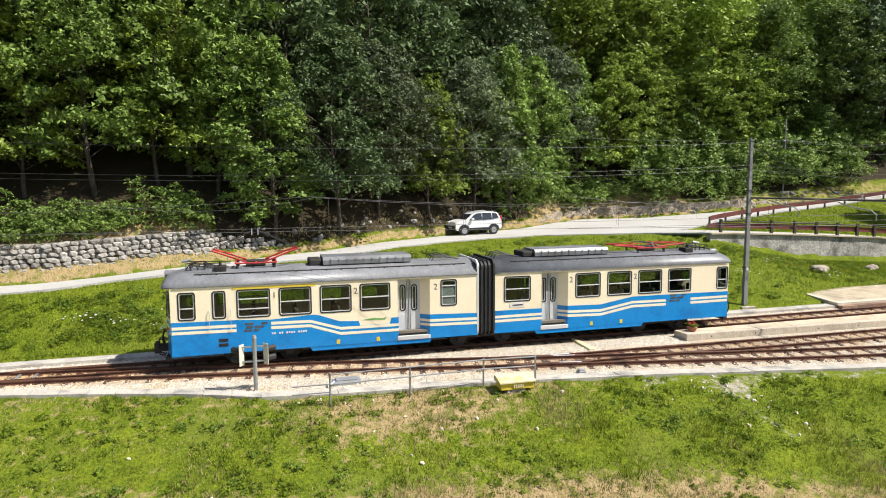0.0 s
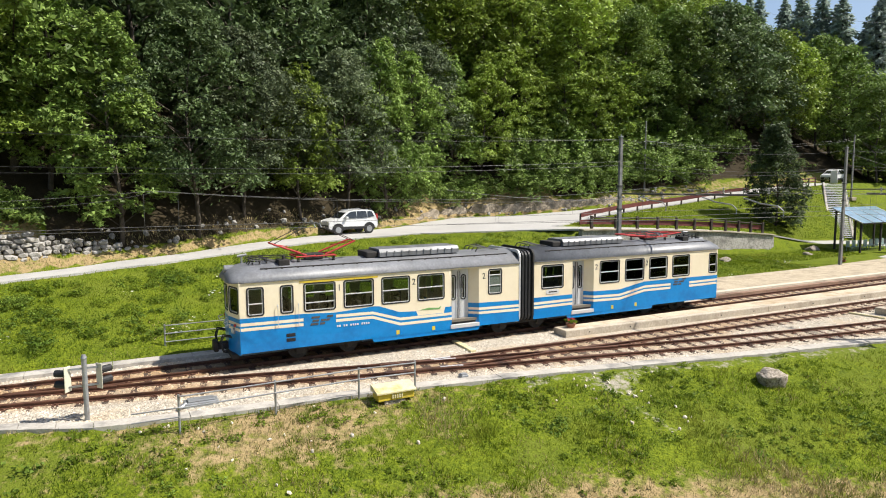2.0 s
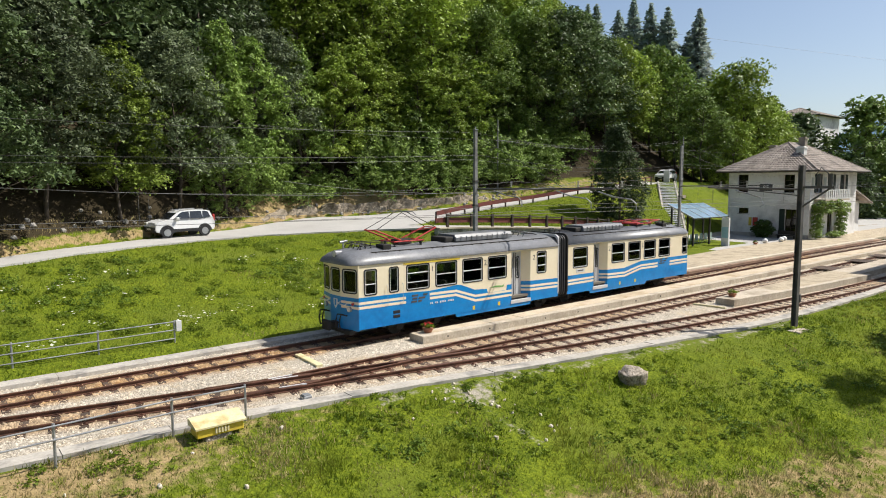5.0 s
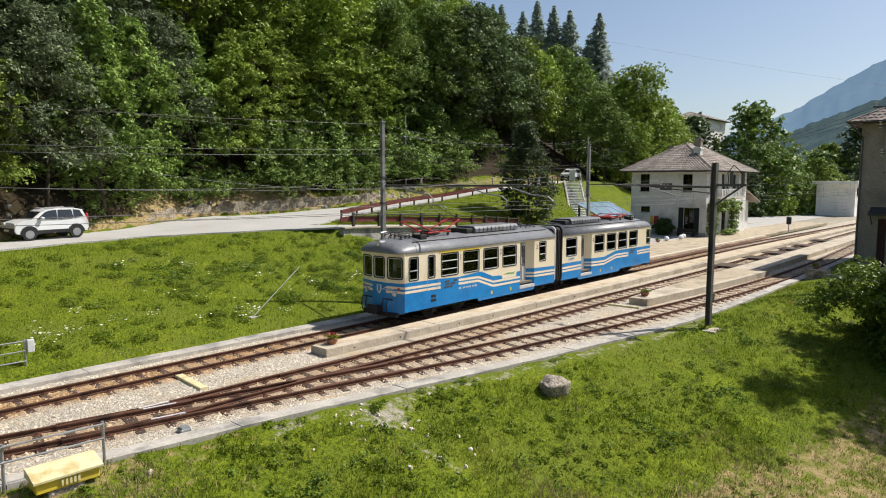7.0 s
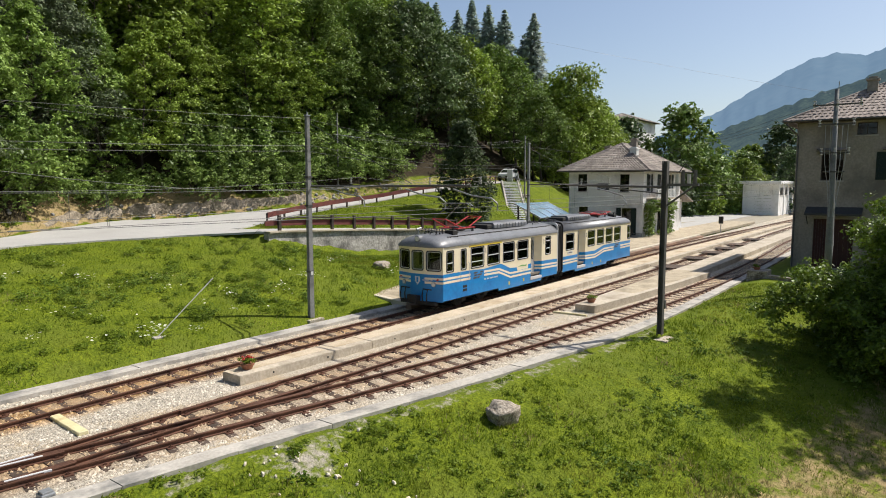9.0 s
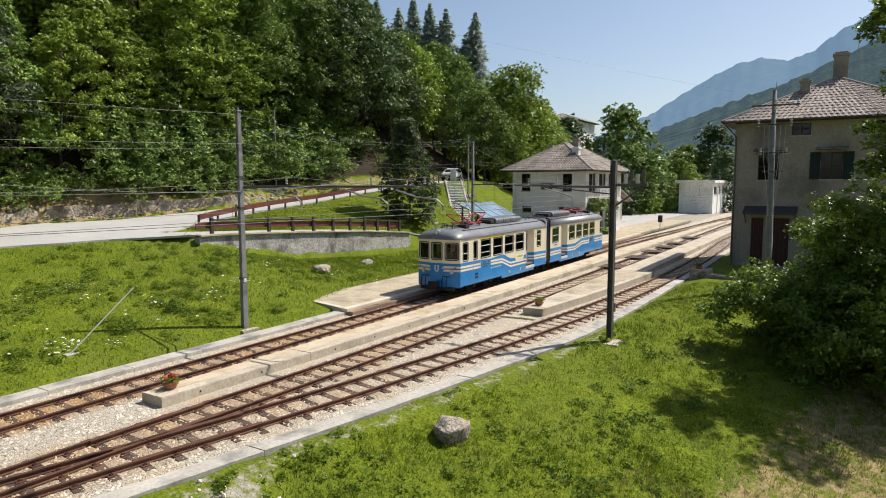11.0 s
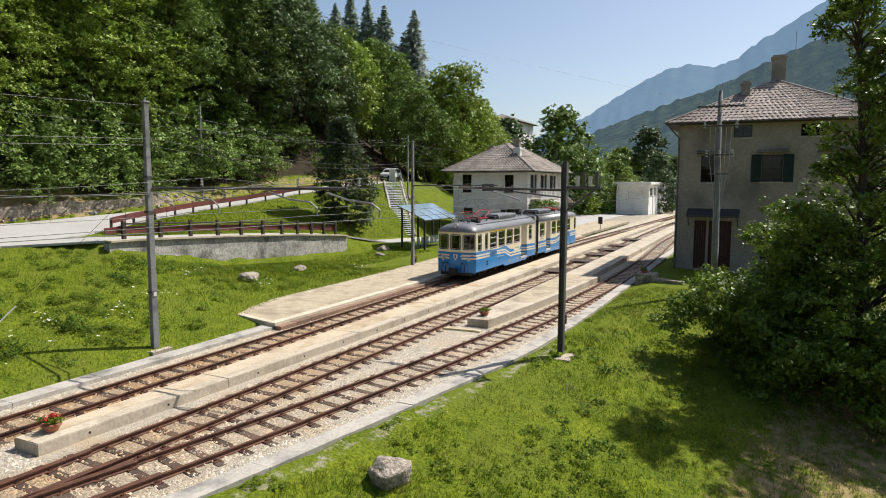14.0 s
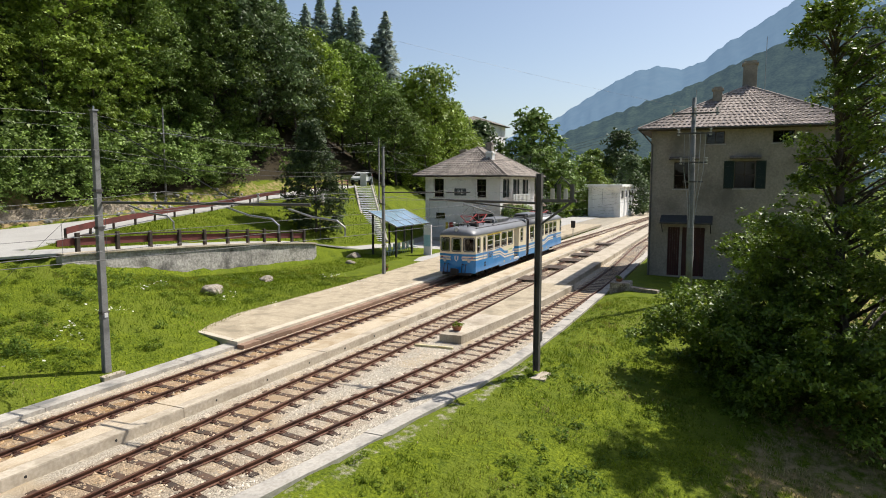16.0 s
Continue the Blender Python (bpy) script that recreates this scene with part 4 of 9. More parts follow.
def build_door(root, a, b, d, s):
    """Recessed double door with a slanting jamb."""
    deep = 0.30
    place = side_place(s)
    for z0, z1, m in ((1.48, 2.90, M_CREAM), (0.70, 1.48, M_BLUE)):
        q = bmesh.new()
        vs = [place(b, z0, deep), place(d, z0, 0.0), place(d, z1, 0.0), place(b, z1, deep)]
        ws = [(v[0], v[1] - s * 0.03, v[2]) for v in vs]
        va, vb = [q.verts.new(v) for v in vs], [q.verts.new(v) for v in ws]
        q.faces.new(va)
        q.faces.new(vb[::-1])
        for k in range(4):
            q.faces.new((va[k], vb[k], vb[(k + 1) % 4], va[(k + 1) % 4]))
        part("jamb", q, m, root)
        q = bmesh.new()
        add_box(q, a - 0.03, a, min(s * (W_HALF - deep), s * W_HALF), max(s * (W_HALF - deep), s * W_HALF), z0, z1)
        part("jamb", q, m, root)
    for z in (1.30, 1.13):
        q = bmesh.new()
        vs = [place(b + 0.002, z - 0.1, deep - 0.006), place(d, z - 0.1, -0.006), place(d, z, -0.006), place(b + 0.002, z, deep - 0.006)]
        ws = [(v[0], v[1] - s * 0.005, v[2]) for v in vs]
        va, vb = [q.verts.new(v) for v in vs], [q.verts.new(v) for v in ws]
        q.faces.new(va)
        q.faces.new(vb[::-1])
        for k in range(4):
            q.faces.new((va[k], vb[k], vb[(k + 1) % 4], va[(k + 1) % 4]))
        part("stripe", q, M_CREAM, root)
    half = (b - a) / 2
    for k in range(2):
        u0, u1 = a + k * half + 0.01, a + (k + 1) * half - 0.01
        mid = (u0 + u1) / 2
        leaf = bmesh.new()
        add_wall(leaf, u0, u1, 0.72, 2.86, [(mid - 0.075, mid + 0.075, 1.68, 2.60)], side_place(s, -deep), 0.05)
        door = part("door", leaf, M_ALU, root, "grey aluminium folding door leaf")
        w = put_window(SLOT, door, pose(mid, s * (W_HALF - deep + 0.012), 2.14, 0, 0, 0 if s < 0 else 180))
        rod = bmesh.new()
        add_rod(rod, (u1 - 0.05 if k == 0 else u0 + 0.05, s * (W_HALF - deep + 0.03), 0.8), (u1 - 0.05 if k == 0 else u0 + 0.05, s * (W_HALF - deep + 0.03), 2.8), 0.012, 6)
        part("seal", rod, M_RUBBER, door)
    step = bmesh.new()
    add_box(step, a - 0.05, d + 0.02, *sorted((s * (W_HALF - deep - 0.05), s * (W_HALF + 0.03))), 0.56, 0.71, 0.012)
    part("step", step, M_ALU, root, "grey metal entrance step")


ROOF_SECTION = [(-1.0, 0.0), (-1.0, 0.10), (-0.955, 0.30), (-0.87, 0.52), (-0.70, 0.74), (-0.45, 0.90), (0.0, 1.0), (0.45, 0.90), (0.70, 0.74), (0.87, 0.52), (0.955, 0.30), (1.0, 0.10), (1.0, 0.0)]


def build_roof(root, c):
    rear, front = c["x0"] < 1, c["x1"] > 20
    st = []
    if rear:
        st += [(-0.30, 0.62, 0.16), (-0.26, 0.80, 0.34), (-0.14, 0.92, 0.62), (0.05, 0.98, 0.82), (0.45, 1.0, 0.96), (1.0, 1.0, 1.0)]
    else:
        st += [(c["x0"] - 0.02, 1.0, 1.0)]
    if front:
        st += [(22.1, 1.0, 1.0), (22.6, 1.0, 0.96), (23.0, 0.98, 0.82), (23.2, 0.92, 0.62), (23.32, 0.80, 0.34), (23.36, 0.62, 0.16)]
    else:
        st += [(c["x1"] + 0.0, 1.0, 1.0)]
    bm = bmesh.new()
    rings = [[bm.verts.new((x, (W_HALF + 0.03) * fy * y, 2.955 + 0.555 * fz * z)) for y, z in ROOF_SECTION] for x, fy, fz in st]
    n = len(ROOF_SECTION)
    for p, q in zip(rings, rings[1:]):
        for j in range(n):
            bm.faces.new((p[j], q[j], q[(j + 1) % n], p[(j + 1) % n]))
    bm.faces.new(rings[0])
    bm.faces.new(rings[-1][::-1])
    part("roof", bm, M_ROOF_GREY, root, "dull grey painted curved roof", smooth=True)
    for s in (-1, 1):
        bm = bmesh.new()
        add_box(bm, c["x0"] + 0.1, c["x1"] - 0.05, *sorted((s * (W_HALF + 0.02), s * (W_HALF + 0.045))), 2.965, 2.995)
        part("rain_gutter", bm, M_ROOF_GREY, root)


def build_end(root, xe, way):
    """Three-sided cab front: way is -1 at the low end of x, 1 at the high end."""
    pts = [(0.0, -W_HALF), (0.22, -0.40), (0.22, 0.40), (0.0, W_HALF)]
    for k in range(3):
        (ax, ay), (bx, by) = pts[k], pts[k + 1]
        p, q = Vector((xe + way * ax, ay)), Vector((xe + way * bx, by))
        length = (q - p).length
        d = (q - p) / length
        nrm = Vector((d.y, -d.x)) if Vector((d.y, -d.x)).x * way > 0 else Vector((-d.y, d.x))

        def place(out):
            return lambda u, v, w: (p.x + d.x * u - nrm.x * (w - out), p.y + d.y * u - nrm.y * (w - out), v)

        w = 0.62 if k == 1 else 0.70
        mid = length / 2
        bm = bmesh.new()
        add_wall(bm, 0, length, 0.62, 2.99, [(mid - w / 2 + 0.02, mid + w / 2 - 0.02, 1.94, 2.76)], place(0), 0.05)
        part("cab_front", bm, M_CREAM, root)
        bm = bmesh.new()
        add_prism(bm, [(0, 0.50), (length, 0.50), (length, 1.74), (0, 1.74)], place(0.005), 0.02)
        part("blue_band", bm, M_BLUE, root)
        for z in (1.60, 1.42):
            bm = bmesh.new()
            if k == 1:
                continue
            add_prism(bm, [(0.0, z - 0.1), (length, z - 0.1), (length, z), (0.0, z)], place(0.009), 0.012)
            part("stripe", bm, M_CREAM, root)
        turn = math.degrees(math.atan2(-nrm.x, nrm.y)) + 180
        put_window(END_MID if k == 1 else END_SIDE, root, pose(p.x + d.x * mid + nrm.x * 0.012, p.y + d.y * mid + nrm.y * 0.012, 2.35, 0, 0, turn))
        if k != 1:
            c = Vector((p.x + d.x * mid, p.y + d.y * mid, 1.30))
            bm = bmesh.new()
            add_rod(bm, c, c + Vector((nrm.x, nrm.y, 0)) * 0.07, 0.105, 16)
            lamp = part("headlamp", bm, M_STEEL, root, "round headlamp in a chrome ring")
            bm = bmesh.new()
            add_rod(bm, c + Vector((nrm.x, nrm.y, 0)) * 0.05, c + Vector((nrm.x, nrm.y, 0)) * 0.085, 0.085, 16)
            part("lens", bm, M_LAMP, lamp)
            bm = bmesh.new()
            c2 = c + Vector((0, -0.22 if k == 0 else 0.22, 0.22))
            add_rod(bm, c2, c2 + Vector((nrm.x, nrm.y, 0)) * 0.05, 0.05, 12)
            part("tail_lamp", bm, M_RED, root, "small red tail lamp")
            bm = bmesh.new()
            a = Vector((p.x + d.x * (mid + 0.1), p.y + d.y * (mid + 0.1), 1.90)) + Vector((nrm.x, nrm.y, 0)) * 0.05
            add_rod(bm, a, a + Vector((0, 0.12 if k == 0 else -0.12, 0.62)), 0.012, 6)
            part("wiper", bm, M_RUBBER, root)
        else:
            bm = bmesh.new()
            add_prism(bm, [(mid - 0.14, 1.62), (mid - 0.14, 1.40), (mid, 1.24), (mid + 0.14, 1.40), (mid + 0.14, 1.62)], place(0.02), 0.02)
            part("shield", bm, M_WHITE, root, "pale heraldic shield plate")
            bm = bmesh.new()
            add_prism(bm, [(mid - 0.05, 1.60), (mid - 0.05, 1.36), (mid + 0.05, 1.36), (mid + 0.05, 1.60)], place(0.026), 0.01)
            part("shield_bar", bm, M_BLUE, root)
    x = xe + way * 0.24
    bm = bmesh.new()
    add_box(bm, *sorted((xe + way * 0.1, xe + way * 0.62)), -0.16, 0.16, 0.52, 0.76, 0.03)
    add_box(bm, *sorted((xe + way * 0.56, xe + way * 0.72)), -0.24, 0.24, 0.46, 0.84, 0.04)
    part("coupler", bm, M_DARK, root, "dark steel centre coupler")
    for y in (-0.75, -0.5, 0.5, 0.75):
        bm = bmesh.new()
        add_tube(bm, [(x - way * 0.05, y, 1.05), (x + way * 0.22, y, 1.12), (x + way * 0.30, y, 0.85), (x + way * 0.22, y + 0.05, 0.55), (x + way * 0.05, y + 0.1, 0.5)], 0.028, 8)
        part("hose", bm, M_RUBBER, root, "black brake hose")
    for s_ in (-1, 1):
        bm = bmesh.new()
        add_tube(bm, [(x, 0.9 * s_, 1.55), (x + way * 0.16, 0.9 * s_, 1.5), (x + way * 0.16, 0.4 * s_, 1.5), (x + way * 0.02, 0.4 * s_, 1.55)], 0.016, 6)
        part("grab_rail", bm, M_ALU, root)
    bm = bmesh.new()
    add_box(bm, *sorted((xe + way * 0.02, xe + way * 0.25)), -1.0, 1.0, 0.34, 0.52, 0.03)
    part("rail_guard", bm, M_DARK, root)
    bm = bmesh.new()
    add_rod(bm, (xe - way * 0.05, 0, 3.32), (xe + way * 0.26, 0, 3.32), 0.14, 18)
    lamp = part("roof_lamp", bm, M_ROOF_GREY, root, "round roof headlamp above the cab")
    bm = bmesh.new()
    add_rod(bm, (xe + way * 0.25, 0, 3.32), (xe + way * 0.275, 0, 3.32), 0.11, 18)
    part("lens", bm, M_LAMP, lamp)


def build_bogies(root):
    wheel = bmesh.new()
    add_rod(wheel, (0, -0.06, 0), (0, 0.06, 0), 0.38, 24)
    add_rod(wheel, (0, -0.09, 0), (0, 0.09, 0), 0.12, 12)
    wheel = mesh_of("wheel", wheel, M_DARK, False)
    for x in (3.1, 11.62, 19.9):
        bm = bmesh.new()
        for s in (-1, 1):
            add_box(bm, x - 1.4, x + 1.4, s * 0.80 - 0.06, s * 0.80 + 0.06, 0.36, 0.56, 0.03)
            for d in (-0.95, 0.95):
                add_box(bm, x + d - 0.16, x + d + 0.16, s * 0.82 - 0.12, s * 0.82 + 0.12, 0.24, 0.50, 0.03)
        add_box(bm, x - 0.3, x + 0.3, -0.85, 0.85, 0.36, 0.6, 0.03)
        bogie = part("bogie", bm, M_DARK, root, "dark grimy bogie frame")
        for d in (-0.95, 0.95):
            for s in (-0.56, 0.56):
                shared("wheel", wheel, bogie, pose(x + d, s, 0.38))


def build_roof_gear(root):
    for x0, x1 in ((5.35, 8.75), (14.0, 17.4)):
        bm = bmesh.new()
        sec = [(-0.62, 0.0), (-0.62, 0.16), (-0.52, 0.28), (0.52, 0.28), (0.62, 0.16), (0.62, 0.0)]
        add_sweep(bm, sec, [(x0, 0, 3.50), (x1, 0, 3.50)])
        box = part("resistor_box", bm, M_ROOF_GREY, root, "long grey roof resistor box")
        for k in range(10):
            bm = bmesh.new()
            x = x0 + 0.3 + (x1 - x0 - 0.6) * k / 9
            add_box(bm, x - 0.02, x + 0.02, -0.64, 0.64, 3.50, 3.70)
            part("rib", bm, M_ROOF_GREY, box)
        bm = bmesh.new()
        add_box(bm, x0 - 0.5, x0 - 0.03, -0.5, 0.5, 3.46, 3.70, 0.05)
        part("cable_box", bm, M_DARK, root, "black cable box on the roof")
    for c in CARS:
        for s in (-1, 1):
            bm = bmesh.new()
            add_rod(bm, (c["x0"] + 0.8, s * 0.93, 3.37), (c["x1"] - 0.4, s * 0.93, 3.37), 0.022, 8)
            x = c["x0"] + 1.0
            while x < c["x1"] - 0.5:
                add_box(bm, x - 0.03, x + 0.03, s * 0.93 - 0.04, s * 0.93 + 0.04, 3.26, 3.36)
                x += 0.55
            part("roof_pipe", bm, M_DARK, root, "dark cable pipe on brackets along the roof")
    for x0 in (0.5, 9.6, 12.2, 21.6):
        for k in range(4):
            bm = bmesh.new()
            y = -0.5 + 0.33 * k
            add_tube(bm, [(x0, y, 3.48), (x0 + 0.1, y, 3.62), (x0 + 0.5, y * 0.8, 3.60 + 0.03 * k), (x0 + 0.9, y * 0.6, 3.55), (x0 + 1.2, y * 0.6, 3.48)], 0.022, 6)
            part("roof_cable", bm, M_RUBBER, root, "black cable looping over the roof")
    # switchgear between the cab ends and the pantographs
    for x0, way in ((0.55, 1), (22.5, -1)):
        for k in range(6):
            x, y = x0 + way * (0.12 + 0.24 * (k % 3)), -0.42 + 0.62 * (k // 3)
            bm = bmesh.new()
            for j in range(3):
                add_rod(bm, (x, y, 3.42 + 0.07 * j), (x, y, 3.47 + 0.07 * j), 0.05 if j % 2 == 0 else 0.03, 8)
            add_rod(bm, (x, y, 3.60), (x, y, 3.72), 0.015, 6)
            part("insulator", bm, M_DARK, root, "dark ribbed roof insulator")
        for y in (-0.42, 0.20):
            bm = bmesh.new()
            add_rod(bm, (x0, y, 3.72), (x0 + way * 1.5, y, 3.68), 0.016, 6)
            part("busbar", bm, M_DARK, root)
        bm = bmesh.new()
        add_box(bm, *sorted((x0 + way * 0.95, x0 + way * 1.35)), -0.75, -0.25, 3.36, 3.62, 0.03)
        add_rod(bm, (x0 + way * 1.15, -0.62, 3.62), (x0 + way * 1.15, -0.62, 3.76), 0.05, 10)
        part("switch_box", bm, M_DARK, root, "black switch box on the roof")
        bm = bmesh.new()
        add_rod(bm, (x0 - way * 0.1, 0.45, 3.40), (x0 - way * 0.1, 0.45, 3.74), 0.035, 8)
        add_rod(bm, (x0 - way * 0.25, 0.45, 3.70), (x0 + way * 0.08, 0.45, 3.74), 0.05, 10)
        part("horn", bm, M_STEEL, root, "small roof horn")
    build_pantograph(root, 2.93, True)
    build_pantograph(root, 19.6, False)


def build_pantograph(root, x, up):
    """Diamond pantograph, raised to the wire or folded."""
    base = bmesh.new()
    for y in (-0.5, 0.5):
        add_rod(base, (x - 0.75, y, 3.66), (x + 0.75, y, 3.66), 0.03, 8)
    for d in (-0.72, 0, 0.72):
        add_rod(base, (x + d, -0.55, 3.66), (x + d, 0.55, 3.66), 0.03, 8)
    pan = part("pantograph", base, M_RED, root, "red diamond pantograph, raised to the wire" if up else "red diamond pantograph, folded on the roof")
    for dx in (-0.65, 0.65):
        for y in (-0.45, 0.45):
            bm = bmesh.new()
            for k in range(3):
                add_rod(bm, (x + dx, y, 3.47 + 0.06 * k), (x + dx, y, 3.51 + 0.06 * k), 0.06, 10)
            part("insulator", bm, M_DARK, pan)
    knee_z, top_z, reach = (4.14, 4.84, 1.52) if up else (3.80, 3.86, 1.75)
    for s in (-1, 1):
        for y in (-0.45, 0.45):
            bm = bmesh.new()
            add_rod(bm, (x + s * 0.35, y, 3.70), (x + s * reach, y * 0.85, knee_z), 0.032, 8)
            part("lower_arm", bm, M_RED, pan)
            bm = bmesh.new()
            add_rod(bm, (x + s * reach, y * 0.85, knee_z), (x + (0.06 if up else 0.25) * s, y * 0.5, top_z), 0.014, 6)
            part("upper_arm", bm, M_DARK if up else M_RED, pan)
        bm = bmesh.new()
        add_rod(bm, (x + s * reach, -0.4, knee_z), (x + s * reach, 0.4, knee_z), 0.02, 6)
        add_rod(bm, (x + s * reach, -0.4, knee_z), (x + s * 0.8, 0.4, knee_z * 0.6 + 3.7 * 0.4), 0.014, 6)
        part("cross_arm", bm, M_RED, pan)
    for dx in (-0.11, 0.11):
        bm = bmesh.new()
        add_tube(bm, [(x + dx, -0.85, top_z - 0.12), (x + dx, -0.65, top_z), (x + dx, 0.65, top_z), (x + dx, 0.85, top_z - 0.12)], 0.02, 6)
        part("collector", bm, M_STEEL, pan)
    bm = bmesh.new()
    add_box(bm, x - 0.35, x + 0.35, -0.25, 0.25, 3.52, 3.72, 0.03)
    part("drive_box", bm, M_DARK, pan)


M_NUMBER = mat("faded_lettering", (0.055, 0.055, 0.055), (0.10, 0.10, 0.10), 5, 40, 0.6)


def build_markings(root):
    face = -(W_HALF + 0.006)
    for x, word in ((3.52, "1"), (6.46, "2"), (9.55, "2"), (15.33, "2"), (18.32, "2")):
        text_part("class_number", word, 0.33, M_NUMBER, root, pose(x, face, 2.55, 90, 0, 0))
    bm = bmesh.new()
    add_box(bm, 2.08, 5.0, face - 0.004, face + 0.01, 2.82, 2.90)
    part("class_stripe", bm, M_YELLOW, root, "yellow first-class stripe under the roof")
    for x0, z0, mats in ((2.47, 1.29, M_NUMBER), (20.05, 1.38, M_NUMBER)):
        # company badge as plain dark shapes
        for k, (u0, u1, v) in enumerate(((0.0, 0.30, 0.24), (0.03, 0.27, 0.12), (-0.04, 0.24, 0.0), (0.33, 0.52, 0.12), (0.30, 0.48, 0.0), (0.56, 0.78, 0.24), (0.53, 0.66, 0.12))):
            bm = bmesh.new()
            add_prism(bm, [(x0 + u0, z0 + v), (x0 + u1, z0 + v), (x0 + u1 + 0.03, z0 + v + 0.075), (x0 + u0 + 0.03, z0 + v + 0.075)], lambda u, q, w: (u, face - 0.010 + w, q), 0.012)
            part("badge", bm, mats, root, "dark badge shape on blue")
    for x0, n, z0, h in ((3.40, 15, 1.13, 0.07), (21.25, 12, 1.22, 0.06)):
        for k in range(n):
            if k in (2, 5, 10):
                continue
            bm = bmesh.new()
            x = x0 + 0.085 * k
            add_box(bm, x, x + 0.055, face - 0.010, face + 0.004, z0, z0 + h)
            part("lettering_bar", bm, M_WHITE, root)
    bm = bmesh.new()
    add_prism(bm, [(6.7, 1.44), (7.1, 1.50), (7.5, 1.46), (7.62, 1.52), (7.55, 1.40), (7.1, 1.42)], lambda u, v, w: (u, face - 0.004 + w, v), 0.008)
    part("emblem", bm, mat("emblem_green", (0.16, 0.38, 0.10), (0.24, 0.48, 0.16), 3, 20, 0.5), root, "small green emblem on cream")
    bm = bmesh.new()
    add_prism(bm, rounded(12.62, 13.30, 1.56, 1.74, 0.07), lambda u, v, w: (u, face - 0.012 + w, v), 0.02)
    plate = part("name_plate", bm, M_WHITE, root, "white oval name plate")
    bm = bmesh.new()
    add_box(bm, 12.74, 13.18, face - 0.016, face, 1.625, 1.675)
    part("lettering_bar", bm, M_DARK, plate)
    for x in (5.72, 7.22, 16.22, 17.62):
        bm = bmesh.new()
        add_box(bm, x, x + 0.13, face - 0.008, face + 0.02, 0.60, 0.76)
        part("warning_plate", bm, M_YELLOW, root, "small yellow plate on the skirt")
    for z in (0.80, 0.97):
        bm = bmesh.new()
        add_box(bm, 1.58, 1.90, face - 0.010, face + 0.01, z, z + 0.12, 0.01)
        part("air_vent", bm, M_BLACK, root, "black louvred vent")
    for x in (1.30, 2.02):
        bm = bmesh.new()
        add_tube(bm, [(x, face, 1.35), (x, face - 0.06, 1.38), (x, face - 0.06, 2.1), (x, face, 2.13)], 0.014, 6)
        part("grab_rail", bm, M_ALU, root)


TRAIN = build_train()

# ---- trees ----
def leaf_quads(rng, centres, sizes, count, leaf, droop=0.25, three=False):
    """Leaf blades on the outsides of clumps; returns n x 4 x 3, or n x 3 x 3 with three."""
    share = sizes**2 / np.sum(sizes**2)
    which = rng.choice(len(centres), count, p=share)
    d = rng.normal(size=(count, 3))
    d[:, 2] = d[:, 2] * 0.7 + 0.4
    d /= np.linalg.norm(d, axis=1)[:, None]
    r = sizes[which] * (0.5 + 0.55 * rng.random(count) ** 0.7)
    at = centres[which] + d * r[:, None] * [1.12, 1.12, 0.6]
    nrm = d * 0.7 + rng.normal(size=(count, 3)) * 0.5 + [0, 0, 0.6]
    nrm /= np.linalg.norm(nrm, axis=1)[:, None]
    a = np.cross(nrm, rng.normal(size=(count, 3)))
    a /= np.linalg.norm(a, axis=1)[:, None] + 1e-9
    b = np.cross(nrm, a)
    ln = leaf * rng.uniform(0.6, 1.35, (count, 1))
    wd = ln * rng.uniform(0.38, 0.62, (count, 1))
    tip = at + a * ln - nrm * ln * droop
    if three:
        return np.stack([at - a * ln * 0.9 + b * wd * 1.1, at - a * ln * 0.7 - b * wd * 1.3, tip + a * ln * 0.2], 1)
    return np.stack([at - a * ln * 0.8, at + b * wd, tip, at - b * wd], 1)


def sprays(rng, centres, sizes, count, leaf, twigs=16, up=0.25):
    """Leaves in small sagging sprays round clumps; returns n x 3 x 3."""
    own = np.repeat(np.arange(len(centres)), twigs)
    d = rng.normal(size=(len(own), 3))
    d[:, 2] = d[:, 2] * 0.8 + up
    d /= np.linalg.norm(d, axis=1)[:, None]
    c = centres[own] + d * (sizes[own] * rng.uniform(0.35, 1.12, len(own)))[:, None] * [1.15, 1.15, 0.78]
    s = sizes[own] * rng.uniform(0.16, 0.38, len(own))
    which = rng.choice(len(own), count, p=s**2 / np.sum(s**2))
    off = rng.normal(size=(count, 3)) * [0.62, 0.62, 0.30] * s[which][:, None]
    at = c[which] + off
    at[:, 2] -= 0.4 * (off[:, 0] ** 2 + off[:, 1] ** 2) / s[which]
    nrm = d[which] * 0.4 + rng.normal(size=(count, 3)) * 0.55 + [0, 0, 0.75]
    nrm /= np.linalg.norm(nrm, axis=1)[:, None]
    a = np.cross(nrm, rng.normal(size=(count, 3)))
    a /= np.linalg.norm(a, axis=1)[:, None] + 1e-9
    b = np.cross(nrm, a)
    ln = leaf * rng.uniform(0.6, 1.35, (count, 1))
    wd = ln * rng.uniform(0.45, 0.75, (count, 1))
    return np.stack([at - a * ln * 0.9 + b * wd, at - a * ln * 0.7 - b * wd * 1.15, at + a * ln * 1.15 - nrm * ln * 0.3], 1)


